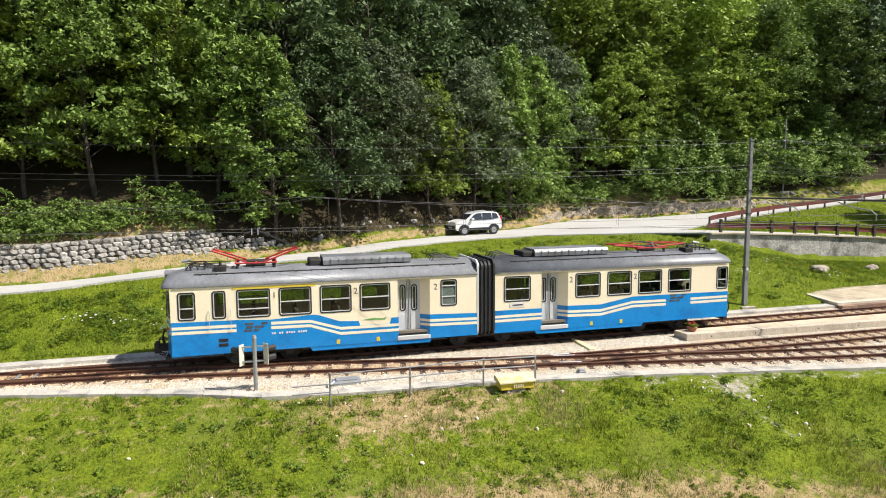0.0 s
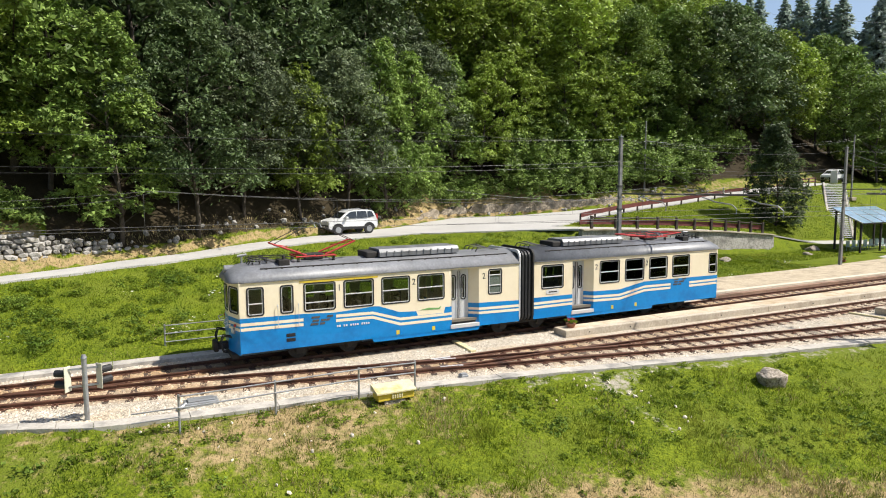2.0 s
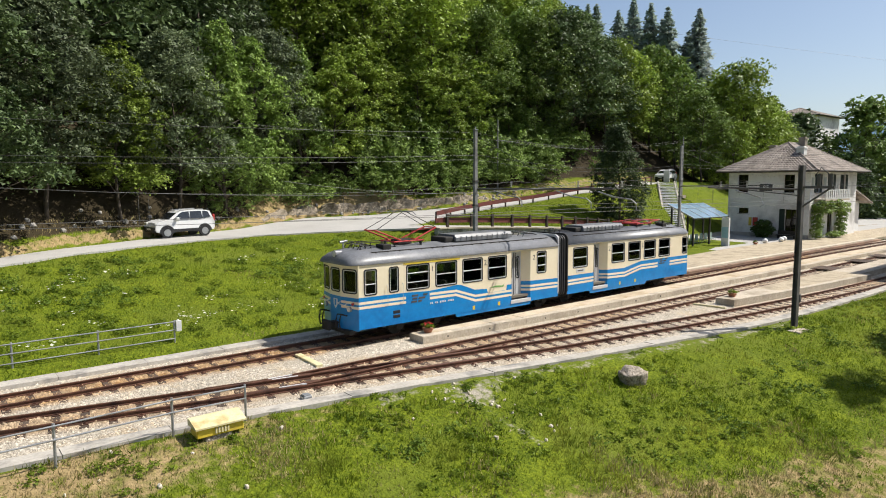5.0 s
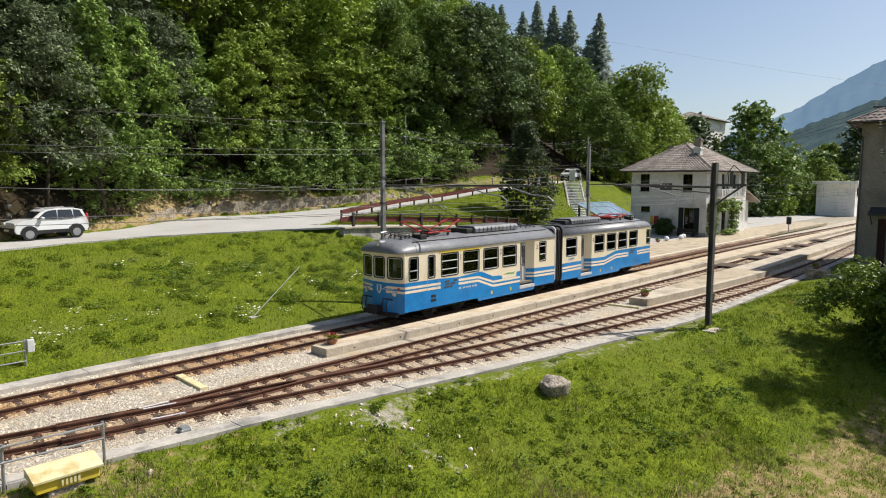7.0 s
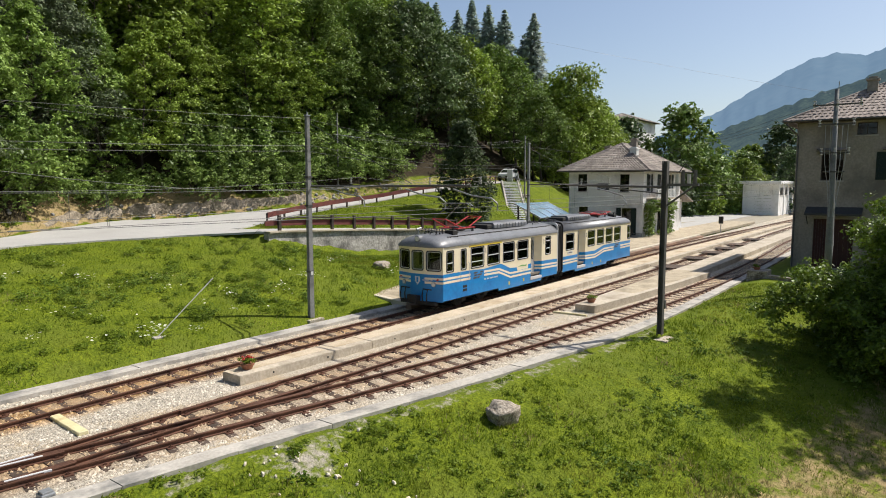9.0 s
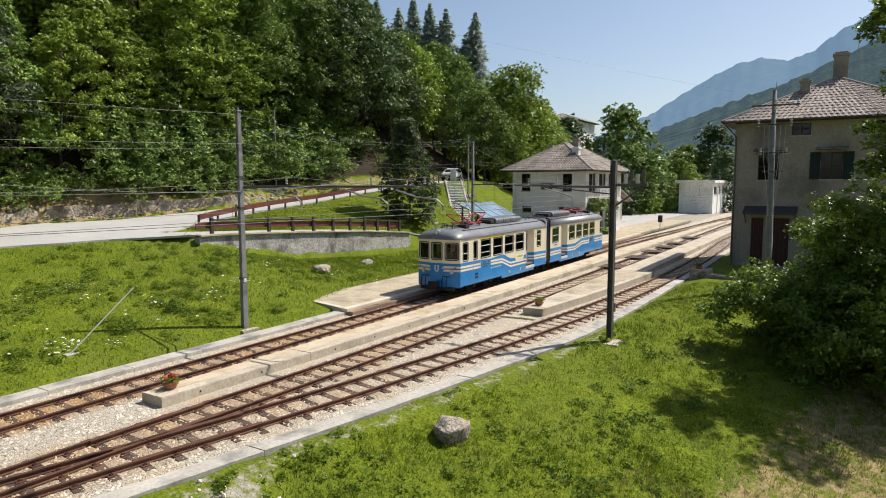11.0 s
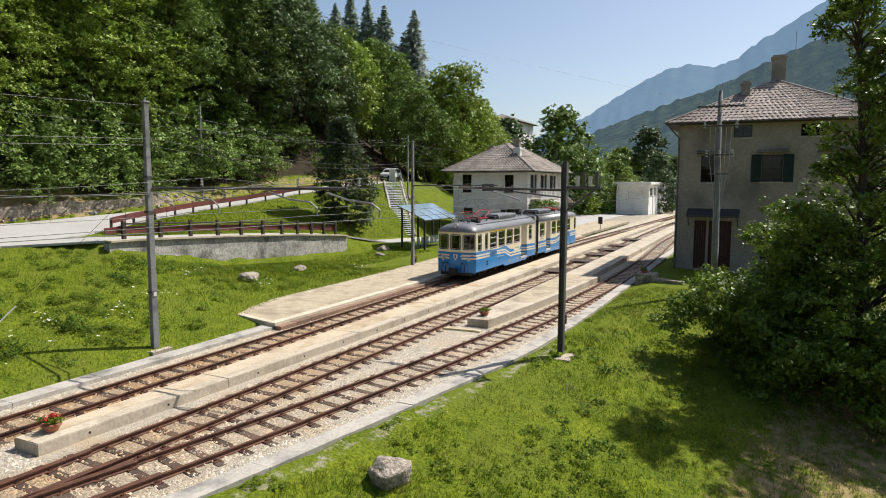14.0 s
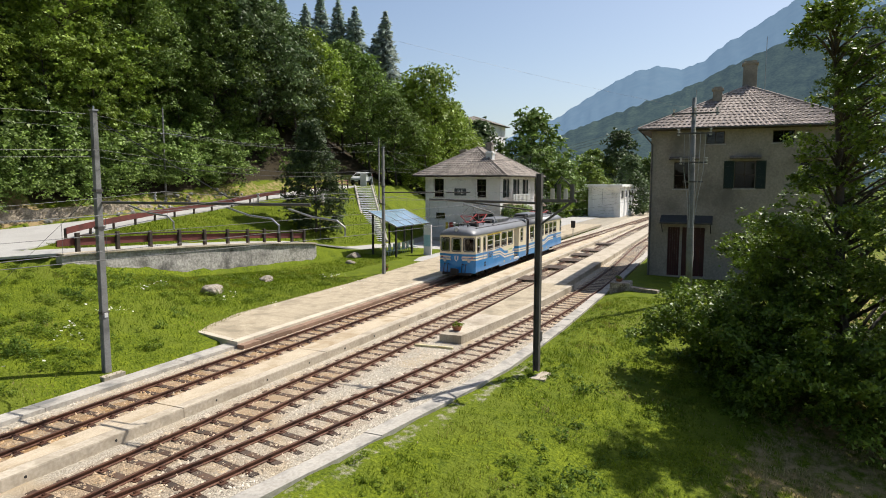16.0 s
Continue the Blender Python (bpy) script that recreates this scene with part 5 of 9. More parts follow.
def tree_shape(seed, tall, wide, base, clumps, lean=0.0):
    """Trunk, limbs and clump centres of a broadleaf tree."""
    rng = np.random.default_rng(seed)
    bm = bmesh.new()
    top = tall * 0.86
    spine = [(lean * max(0.0, z / tall) ** 1.5 + 0.25 * math.sin(z * 0.5 + seed), 0.25 * math.cos(z * 0.43 + seed) - 0.25 * math.cos(seed), z) for z in np.linspace(-0.4, top, 9)]
    r0 = 0.0125 * tall
    add_tube(bm, spine, [r0 * (1 - 0.85 * k / 8) for k in range(9)], 7)
    centres, sizes = [], []
    for k in range(clumps):
        f = (k + rng.random()) / clumps
        z = base + (tall - base) * f
        env = wide * (math.sin(math.pi * min(1, 0.18 + 0.82 * f) ** 0.85) * 0.9 + 0.12) * rng.uniform(0.55, 1.08)
        ang = k * 2.4 + rng.uniform(-0.5, 0.5)
        s = np.interp(z, [p[2] for p in spine], [p[0] for p in spine]), np.interp(z, [p[2] for p in spine], [p[1] for p in spine])
        c = np.array([s[0] + env * math.cos(ang), s[1] + env * math.sin(ang), z])
        centres.append(c)
        sizes.append(wide * rng.choice([0.15, 0.20, 0.26, 0.34]) * rng.uniform(0.85, 1.15))
        if k % 2 == 0 and z < tall * 0.9:
            z0 = max(base * 0.55, z - env * 0.55)
            s0 = np.interp(z0, [p[2] for p in spine], [p[0] for p in spine]), np.interp(z0, [p[2] for p in spine], [p[1] for p in spine])
            midp = (s0[0] * 0.5 + c[0] * 0.5, s0[1] * 0.5 + c[1] * 0.5, z0 * 0.4 + z * 0.6)
            add_tube(bm, [(s0[0], s0[1], z0), midp, tuple(c)], [r0 * 0.32, r0 * 0.2, r0 * 0.06], 3)
    centres.append(np.array([spine[-1][0], spine[-1][1], tall * 0.95]))
    sizes.append(wide * 0.3)
    return bm, np.array(centres), np.array(sizes), rng


def make_tree(label, seed, tall, wide, base, clumps, leaves, leaf, leaf_mat, at, group="hillside trees", name="tree", lean=0.0):
    root = thing(name, label, "tree", group, at=at)
    bm, c, s, rng = tree_shape(seed, tall, wide, base, clumps, lean)
    part("trunk", bm, M_BARK, root, "rough grey-brown trunk with limbs", smooth=True)
    crown = new("crown", tri_mesh("crown", sprays(rng, c, s, leaves, leaf), leaf_mat))
    crown.parent = root
    return root


def make_conifer(label, seed, tall, wide, leaves, leaf_mat, at, name="conifer", base=0.12, group="hillside conifers", taper=0.8):
    root = thing(name, label, "tree", group, at=at)
    rng = np.random.default_rng(seed)
    bm = bmesh.new()
    add_tube(bm, [(0, 0, -0.4), (0, 0, tall * 0.5), (0, 0, tall)], [0.014 * tall, 0.008 * tall, 0.01], 6)
    quads = []
    tiers = int(tall * 2.2)
    per = max(6, leaves // (tiers * 7))
    for k in range(tiers):
        f = base + (1 - base) * (k + rng.random() * 0.6) / tiers
        z, reach = tall * f, wide * (1 - f) ** taper * rng.uniform(0.6, 1.15) + 0.1
        for j in range(7):
            ang = k * 1.1 + j * 2 * math.pi / 7 + rng.uniform(-0.3, 0.3)
            rr = reach * rng.uniform(0.6, 1.1)
            d = np.array([math.cos(ang), math.sin(ang), 0])
            tip = np.array([0, 0, z]) + d * rr + [0, 0, -0.28 * rr]
            if j % 2 == 0:
                add_tube(bm, [(0, 0, z), tuple(tip)], [0.02, 0.006], 3)
            t = rng.random((per, 1)) ** 0.5
            p = np.array([0, 0, z]) + (tip - [0, 0, z]) * t + rng.normal(size=(per, 3)) * [0.16, 0.16, 0.12] * (0.3 + rr * 0.3)
            side = np.cross(d, [0, 0, 1]) * rng.choice([-1, 1], (per, 1)) + rng.normal(size=(per, 3)) * 0.7
            out = d + rng.normal(size=(per, 3)) * 0.5 + [0, 0, -0.25]
            ln = (0.22 + 0.30 * min(1.0, rr / 2.2)) * rng.uniform(0.6, 1.3, (per, 1))
            quads.append(np.stack([p - out * ln * 0.6, p + side * ln * 0.35, p + out * ln, p - side * ln * 0.35], 1))
    part("trunk", bm, M_BARK, root, smooth=True)
    crown = new("crown", quad_mesh("crown", np.concatenate(quads), leaf_mat))
    crown.parent = root
    return root


def hill_at(x, d):
    y = land(x, 11) + d
    return x, y, height(x, y)


def build_forest():
    rng = np.random.default_rng(11)
    edge = [
        ("tall dark-green broadleaf tree at the forest edge", 1, 14.5, 4.2, 3.8, 88, 23000, 0.118, M_LEAF[0]),
        ("slender green broadleaf tree with a rising crown", 3, 13.0, 2.9, 1.9, 76, 19000, 0.112, M_LEAF[1]),
        ("bright-green feathery broadleaf tree at the forest edge", 4, 11.0, 3.0, 2.4, 60, 17000, 0.105, M_LEAF[2]),
        ("grey-green broadleaf tree with dense leaves", 5, 13.5, 4.2, 3.6, 84, 23000, 0.115, M_LEAF[4]),
        ("broad yellow-green tree at the forest edge", 6, 15.0, 4.3, 3.2, 88, 24000, 0.122, M_LEAF[1]),
    ]
    slope = [
        ("tall mid-green broadleaf tree on the hillside", 2, 17.0, 4.6, 3.5, 70, 7200, 0.20, M_LEAF[1]),
        ("broad yellow-green tree on the hillside", 16, 16.0, 5.0, 3.5, 72, 7400, 0.20, M_LEAF[2]),
        ("dark broadleaf tree in the depth of the wood", 7, 16.5, 4.4, 4.0, 66, 6800, 0.20, M_LEAF[0]),
        ("green broadleaf tree with an uneven crown", 18, 14.5, 4.2, 2.5, 64, 6800, 0.20, M_LEAF[4]),
    ]
    high = [
        ("mid-green broadleaf tree high on the hillside", 22, 16.5, 4.6, 2.0, 56, 3600, 0.29, M_LEAF[1]),
        ("olive-green broadleaf tree high on the hillside", 23, 15.5, 4.8, 2.0, 56, 3600, 0.29, M_LEAF[2]),
        ("dark green broadleaf tree high on the hillside", 24, 17.0, 4.4, 2.0, 56, 3500, 0.29, M_LEAF[0]),
    ]
    valley = [
        ("dense round green tree in the valley", 31, 14.0, 5.2, 0.6, 80, 6000, 0.32, M_LEAF[1]),
        ("dense dark green tree behind the station", 32, 15.0, 5.0, 0.6, 80, 6000, 0.32, M_LEAF[0]),
        ("bright green bushy tree in the valley", 33, 12.0, 5.4, 0.4, 76, 6000, 0.32, M_LEAF[2]),
    ]
    first = {}

    def plant(kinds, k, x, y, z, size=1.0):
        m = pose(x, y, z - 0.15, 0, 0, rng.uniform(0, 360))
        key = kinds[k][1]
        if key not in first:
            first[key] = make_tree(*kinds[k], m)
            first[key].scale = (size,) * 3
            return
        ob = copy_thing(first[key], m)
        ob.scale = (size * rng.uniform(0.95, 1.05), size * rng.uniform(0.95, 1.05), size)

    # the edge of the wood
    x = -22.0
    while x < 84:
        k = int(rng.choice([0, 1, 4, 1, 2, 4, 3, 1] if x < 2 else [0, 3, 3, 0, 1] if x < 32 else [2, 4, 1, 2, 4]))
        if 11 < x < 14.5:
            k = 2
        d = rng.uniform(4.6, 6.2) if x < -1 else rng.uniform(1.2, 2.4) if x < 24 else rng.uniform(2.8, 4.2) if x < 36 else rng.uniform(5.6, 7.2)
        plant(edge if x < 62 else slope, k if x < 62 else k % 4, *hill_at(x, d), rng.uniform(0.85, 1.1))
        x += rng.uniform(3.0, 4.2)
    # rows up the slope
    for d, kinds in ((8, slope), (13.5, slope), (20, high), (28, high)):
        x = -22.0 - d * 0.1
        while x < 112 + d * 1.2:
            plant(kinds, int(rng.choice((0, 1, 2) if x < 0 and kinds is slope else (2, 3, 2) if x < 28 and kinds is slope else (0, 1, 1, 1) if kinds is slope else (0, 1, 2) if x < 5 else (2, 2, 0) if x < 28 else (0, 1, 1))), *hill_at(x, d + rng.uniform(-2, 2) + (1.5 if d < 10 and x > 22 else 0)), rng.uniform(0.85, 1.15) * (1.0 if x < 75 else 0.78))
            x += rng.uniform(5.4, 7.6)
    # the wood beyond, as one mass of crowns
    quads = []
    for d in np.arange(37, 125, 9.0):
        x = -40.0 - d * 0.3
        while x < 235:
            xx, yy, zz = hill_at(x + rng.uniform(-2, 2), d + rng.uniform(-3, 3))
            tall = rng.uniform(12, 18) * (0.8 if xx > 120 else 1)
            n = 26
            f = rng.random(n)
            ang = rng.uniform(0, 2 * np.pi, n)
            env = tall * 0.26 * (np.sin(np.pi * (0.2 + 0.8 * f)) * 0.9 + 0.15)
            c = np.stack([xx + env * np.cos(ang), yy + env * np.sin(ang), zz + tall * (0.22 + 0.75 * f)], -1)
            quads.append(leaf_quads(rng, c, np.full(n, tall * 0.11) * rng.uniform(0.8, 1.3, n), 700 if d < 60 else 380, 0.46 if d < 60 else 0.68, three=True))
            x += rng.uniform(6.5, 9.5)
    far = new("far_woods", tri_mesh("far_woods", np.concatenate(quads), M_LEAF[1]))
    tagged(far, "dense green broadleaf wood covering the upper hillside", "woods", kind="stuff")
    # tall spruces on the shoulder of the hill, in needle colours paled for haze
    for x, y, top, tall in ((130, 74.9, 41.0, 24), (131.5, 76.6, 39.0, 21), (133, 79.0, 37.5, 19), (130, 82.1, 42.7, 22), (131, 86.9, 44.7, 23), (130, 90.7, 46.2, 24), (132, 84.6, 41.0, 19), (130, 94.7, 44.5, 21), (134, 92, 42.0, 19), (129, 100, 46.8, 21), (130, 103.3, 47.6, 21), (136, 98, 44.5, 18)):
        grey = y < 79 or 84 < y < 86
        make_conifer("tall dark spruce on the hill shoulder" if not grey else "tall thin grey-green spruce on the skyline", int(x), tall, tall * 0.30, 5200, M_SPRUCE if not grey else M_NEEDLE_HAZE, pose(x, y, top + 0.6 - tall, 0, 0, rng.uniform(0, 360)), name="spruce", group="skyline spruces", taper=0.9)
    # dark bushy conifer beside the lower rail
    make_tree("dark ragged conifer standing in the grass bank", 77, 9.6, 2.3, 0.3, 150, 24000, 0.10, M_CONIFER_DARK, pose(*SPOT_CONIFER), group="", name="conifer")
    # round trees behind the station and towards the valley
    for k, (x, y, s) in enumerate(((130, 43, 1.28), (128, 53.5, 1.05), (112, 50, 0.75), (104, 50, 1.05), (132, 46, 0.65), (100, 51, 1.28), (150, 50, 0.9), (100, 58, 0.95), (108, 60, 0.9), (118, 66, 0.85), (92, 57, 1.0), (116, 55, 1.1), (96, 62, 0.95),
                                   (185, 42, 1.15), (182, 35, 1.2), (196, 34, 0.9), (205, 26, 1.0), (190, 18, 0.9), (172, 44, 0.8), (215, 40, 1.0), (230, 30, 1.1), (180, 8, 0.9), (200, 0, 1.0), (220, 14, 1.1), (160, -8, 1.0), (140, -20, 1.0), (108, 54.5, 1.0), (112, 52.5, 1.05), (104, 57, 1.0), (100, 54, 1.1), (116, 60, 0.95), (114, 48.5, 0.65), (122, 46, 0.7), (128, 40, 0.75), (120, 41, 0.6), (134, 38, 0.7), (130, 50, 0.7), (140, 44, 0.9), (146, 36, 0.8), (150, 28, 0.75), (158, 38, 0.8), (164, 30, 0.75), (168, 20, 0.7), (155, 18, 0.65), (166, 10, 0.75), (150, 8, 0.7), (176, 22, 0.8), (186, 28, 0.85), (148, -4, 0.9), (170, -12, 1.0), (190, 8, 0.9), (210, 5, 1.0), (88, 50.5, 0.75), (94, 48.5, 0.7), (90, 60, 0.95))):
        plant(valley if x > 112 else slope, (0, 1, 0, 2, 1)[k % 5] if x > 112 else (0, 1, 0, 1)[k % 4], x, y, height(x, y) - 0.3, s * (1.1 if x > 112 else 1.0))
    # bushes along the far edge of the forecourt
    for k in range(14):
        x = 100 + 6.5 * k
        y = float(np.interp(x, [100, 130, 190], [47, 38.5, 36])) + rng.uniform(-1, 1.5)
        plant(valley, (2, 0, 1)[k % 3], x, y, height(x, y) - 0.3, rng.uniform(0.38, 0.6))


SPOT_CONIFER = (57.2, 42.3, height(57.2, 42.3) - 0.1)
build_forest()


def build_bushes():
    rng = np.random.default_rng(23)
    first = None
    for k in range(192):
        x = rng.uniform(38, 62) if k >= 164 else rng.uniform(-15, -2.5) if k >= 146 else rng.uniform(5, 24) if k >= 128 else (rng.uniform(-16, 80) if k < 36 else rng.uniform(22, 37)) if k < 50 else (36 + (k - 50) * 0.55 if k < 96 else 38 + (k - 96) * 0.95) + rng.uniform(-0.4, 0.4)
        if k < 128 and -0.5 < x < 19:
            continue
        d = rng.uniform(2.6, 6.0) if k >= 164 else rng.uniform(2.4, 3.6) if k >= 146 else rng.uniform(4.5, 8.5) if k >= 128 else rng.uniform(2.3, 3.6) if x < 0 else rng.uniform(1.8, 3.0) if x < 22 else rng.uniform(1.8, 3.0) if k < 50 else rng.uniform(2.5, 4.2) if k < 96 else rng.uniform(4.6, 9.0)
        x, y, z = hill_at(x, d)
        m = pose(x, y, z - 0.1, 0, 0, rng.uniform(0, 360))
        if first is None:
            first = thing("bush", "leafy green bush on the bank below the wood", "bush", "bank bushes", at=m)
            c = rng.normal(size=(14, 3)) * [0.8, 0.8, 0.35] + [0, 0, 0.75]
            crown = new("crown", tri_mesh("crown", sprays(rng, c, rng.uniform(0.4, 0.7, 14), 2000, 0.074, 12), M_LEAF[1]))
            crown.parent = first
            bm = bmesh.new()
            for j in range(6):
                add_tube(bm, [(0, 0, -0.1), tuple(c[j] * [0.5, 0.5, 0.6]), tuple(c[j])], [0.04, 0.025, 0.01], 5)
            part("trunk", bm, M_BARK, first)
        else:
            s = rng.uniform(1.0, 1.7) if k >= 164 else rng.uniform(0.55, 0.9) if k >= 146 else rng.uniform(1.1, 1.6) if k >= 128 else rng.uniform(0.6, 1.35) if k < 50 else rng.uniform(0.9, 1.35) if k < 96 else rng.uniform(1.6, 2.3)
            ob = copy_thing(first, m)
            ob.scale = (s * 1.1, s, s * rng.uniform(0.8, 1.2))


build_bushes()


M_WALNUT = mat("walnut_leaf", (0.080, 0.130, 0.014), (0.185, 0.260, 0.030), 0.4, 3.0, 0.45, island=0.5, through_light=0.30, spec=0.3, tone=1.0)


def build_near_tree():
    """The walnut whose boughs hang into the way on the meadow side."""
    rng = np.random.default_rng(41)
    x0, y0 = 36.2, 4.9
    z0 = height(x0, y0)
    root = thing("walnut_tree", "large leafy walnut tree with low hanging boughs", "tree", at=pose(x0, y0, z0))
    bm = bmesh.new()
    spine = [(0, 0, -0.3), (0.1, 0.2, 1.6), (0.0, 0.4, 3.4), (0.1, 0.5, 5.4), (0.0, 0.6, 7.6), (-0.1, 0.8, 9.4), (-0.2, 1.0, 11.4), (-0.2, 1.1, 13.4)]
    add_tube(bm, spine, [0.32, 0.28, 0.22, 0.17, 0.12, 0.08, 0.045, 0.015], 9)
    zs, xs, ys = [p[2] for p in spine], [p[0] for p in spine], [p[1] for p in spine]
    c, s = [], []
    reach = [4.6, 5.3, 5.2, 4.4, 4.0, 3.8, 3.4, 2.8, 1.8, 0.5]
    for k in range(330):
        f = (k + rng.random()) / 330
        z = 0.3 + 13.2 * f ** 1.35
        env = float(np.interp(z, [0, 1.5, 3.0, 4.6, 6.2, 7.6, 9.0, 10.8, 12.6, 13.6], reach))
        ang = k * 2.4 + rng.uniform(-0.5, 0.5)
        env *= 1.0 - 0.32 * math.sin(ang) * (1 if math.sin(ang) < 0 or z > 5 else 0)
        r = env * rng.uniform(0.3, 1.02)
        if z > 6.5 and k % 4 < 1:
            continue
        sx, sy = float(np.interp(z, zs, xs)), float(np.interp(z, zs, ys))
        p = np.array([sx + r * math.cos(ang), sy + r * math.sin(ang) - (1.3 if 6 < z < 12 else 0.0), z])
        c.append(p)
        s.append(rng.uniform(0.5, 1.0) * (1.0 if z < 6 else 0.64))
        if k % 3 == 0 or z > 6.5:
            zq = max(1.0, z - 0.5 * r)
            q = (float(np.interp(zq, zs, xs)), float(np.interp(zq, zs, ys)), zq)
            m = (q[0] * 0.5 + p[0] * 0.5, q[1] * 0.5 + p[1] * 0.5, zq * 0.35 + z * 0.65 + 0.25)
            fat = 0.085 if z < 6.5 else 0.05
            add_tube(bm, [q, m, tuple(p)], [fat, fat * 0.6, 0.012], 6)
    # the long low bough over the meadow
    bough = [(0.0, 0.4, 1.5), (-1.2, 3.2, 2.3), (-2.0, 5.0, 2.3), (-2.6, 6.4, 2.0)]
    add_tube(bm, bough, [0.15, 0.11, 0.06, 0.02], 7)
    for k in range(22):
        f = 0.2 + 0.8 * k / 21
        p = [float(np.interp(f * 3, [0, 1, 2, 3], [b[j] for b in bough])) for j in range(3)]
        c.append(np.array(p) + rng.normal(size=3) * [0.5, 0.4, 0.3] + [0, 0, 0.2])
        s.append(rng.uniform(0.4, 0.75))
    for k in range(56):
        r, ang = 5.8 * math.sqrt(rng.uniform(0.2, 1)), k * 2.4
        c.append(np.array([r * math.cos(ang), r * math.sin(ang) - 0.4, rng.uniform(0.1, 2.4)]))
        s.append(rng.uniform(0.6, 1.0))
    part("trunk", bm, M_BARK, root, "dark branching trunk", smooth=True)
    crown = new("crown", tri_mesh("crown", sprays(rng, np.array(c), np.array(s), 195000, 0.072, 20), M_WALNUT))
    crown.parent = root


build_near_tree()

# ---- grass ----
def blades(rng, x, y, tall, wide):
    n = len(x)
    z = np.array([height(a, b) for a, b in zip(x, y)])
    ang = rng.uniform(0, 2 * np.pi, n)
    side = np.stack([np.cos(ang), np.sin(ang), np.zeros(n)], -1) * wide[:, None]
    lean = rng.normal(size=(n, 3)) * [0.35, 0.35, 0] * tall[:, None]
    foot = np.stack([x, y, z - 0.02], -1)
    return np.stack([foot - side, foot + side, foot + lean + np.stack([0 * x, 0 * x, tall], -1)], 1)


def build_grass():
    rng = np.random.default_rng(3)
    green, straw = [], []
    # near bank: tufts of uneven height
    n = 62000
    x = rng.uniform(-9, 46, n)
    x[: n // 4] = rng.uniform(-2, 24, n // 4)
    yk = np.interp(x, KERB_X, KERB_Y)
    y = yk - 0.05 - 13.0 * rng.random(n) ** 0.9
    lush = np.array([noise.noise((a * 0.55, b * 0.55, 0.5)) + 0.6 * noise.noise((a * 1.7, b * 1.7, 5.5)) for a, b in zip(x, y)])
    dry = np.array([cover(a, b)[1] for a, b in zip(x, y)]) + 0.45 * np.array([noise.noise((a * 0.8, b * 0.8, 21.5)) for a, b in zip(x, y)])
    bare = np.array([cover(a, b)[2] for a, b in zip(x, y)])
    keep = (lush > rng.uniform(-0.95, 0.05, n)) & (bare < rng.uniform(0.15, 0.45, n))
    x, y, lush, dry = x[keep], y[keep], lush[keep], dry[keep]
    for k in range(4):
        m = len(x)
        tall = rng.uniform(0.05, 0.14, m) * (1.0 + 1.2 * np.clip(lush, 0, 1))
        tri = blades(rng, x + rng.normal(0, 0.05, m), y + rng.normal(0, 0.05, m), tall, rng.uniform(0.007, 0.016, m))
        pale = dry + rng.normal(0, 0.12, m) > 0.48
        green.append(tri[~pale])
        straw.append(tri[pale])
    # far slope
    n = 80000
    x = rng.uniform(-13, 46, n)
    a, b = np.interp(x, LAND_X, [r[1] for r in LAND]) - 0.3, np.interp(x, LAND_X, [r[3] for r in LAND])
    y = a + (b - a) * rng.random(n)
    tri = blades(rng, x, y, rng.uniform(0.06, 0.17, n), rng.uniform(0.008, 0.018, n))
    pale = np.array([noise.noise((p * 0.4, q * 0.4, 31.5)) for p, q in zip(x, y)]) + rng.normal(0, 0.15, n) > 0.66
    green.append(tri[~pale])
    straw.append(tri[pale])
    # dry verge under the wood
    n = 46000
    x = rng.uniform(33, 76, n)
    a, b = np.interp(x, LAND_X, [r[7] for r in LAND]) + 0.2, np.interp(x, LAND_X, [r[9] for r in LAND]) - 0.1
    y = a + (b - a) * rng.random(n)
    y[:12000] = rng.uniform(33.2, 37.9, 12000)
    x[:12000] = rng.uniform(34, 57, 12000)
    green.append(blades(rng, x, y, rng.uniform(0.06, 0.15, n), rng.uniform(0.016, 0.034, n)))
    n = 7000
    x = rng.uniform(-14, 26, n)
    y = np.interp(x, LAND_X, [r[11] for r in LAND]) + rng.uniform(-0.3, 2.2, n)
    straw.append(blades(rng, x, y, rng.uniform(0.06, 0.2, n), rng.uniform(0.014, 0.03, n)))
    tagged(new("grass", tri_mesh("grass", np.concatenate(green), M_GRASS)), "bright uneven green meadow grass", "grass", kind="stuff")
    tagged(new("dry_grass", tri_mesh("dry_grass", np.concatenate(straw), M_STRAW)), "straw-coloured dry grass between the green", "grass", kind="stuff")
    # broad-leaved weeds
    c, s = [], []
    for k in range(2300):
        x = rng.uniform(-9, 40)
        y = kerb_y(x) - 0.2 - 8 * rng.random() ** 1.1
        if noise.noise((x * 0.4, y * 0.4, 9.5)) < (-0.08 if x < 18 else 0.12):
            continue
        c.append((x, y, height(x, y) + 0.05))
        s.append(rng.uniform(0.05, 0.24) ** 1.2)
    for k in range(650):
        x = rng.uniform(-12, 45)
        y = rng.uniform(28, land(x, 3) - 0.6)
        if x > 28 and y < 31:
            continue
        c.append((x, y, height(x, y) + 0.08))
        s.append(rng.uniform(0.12, 0.36))
    q = leaf_quads(rng, np.array(c), np.array(s), 84000, 0.042, three=True)
    tagged(new("weeds", tri_mesh("weeds", q, M_WEED)), "low broad-leaved green weeds in the grass", "weeds", kind="stuff")


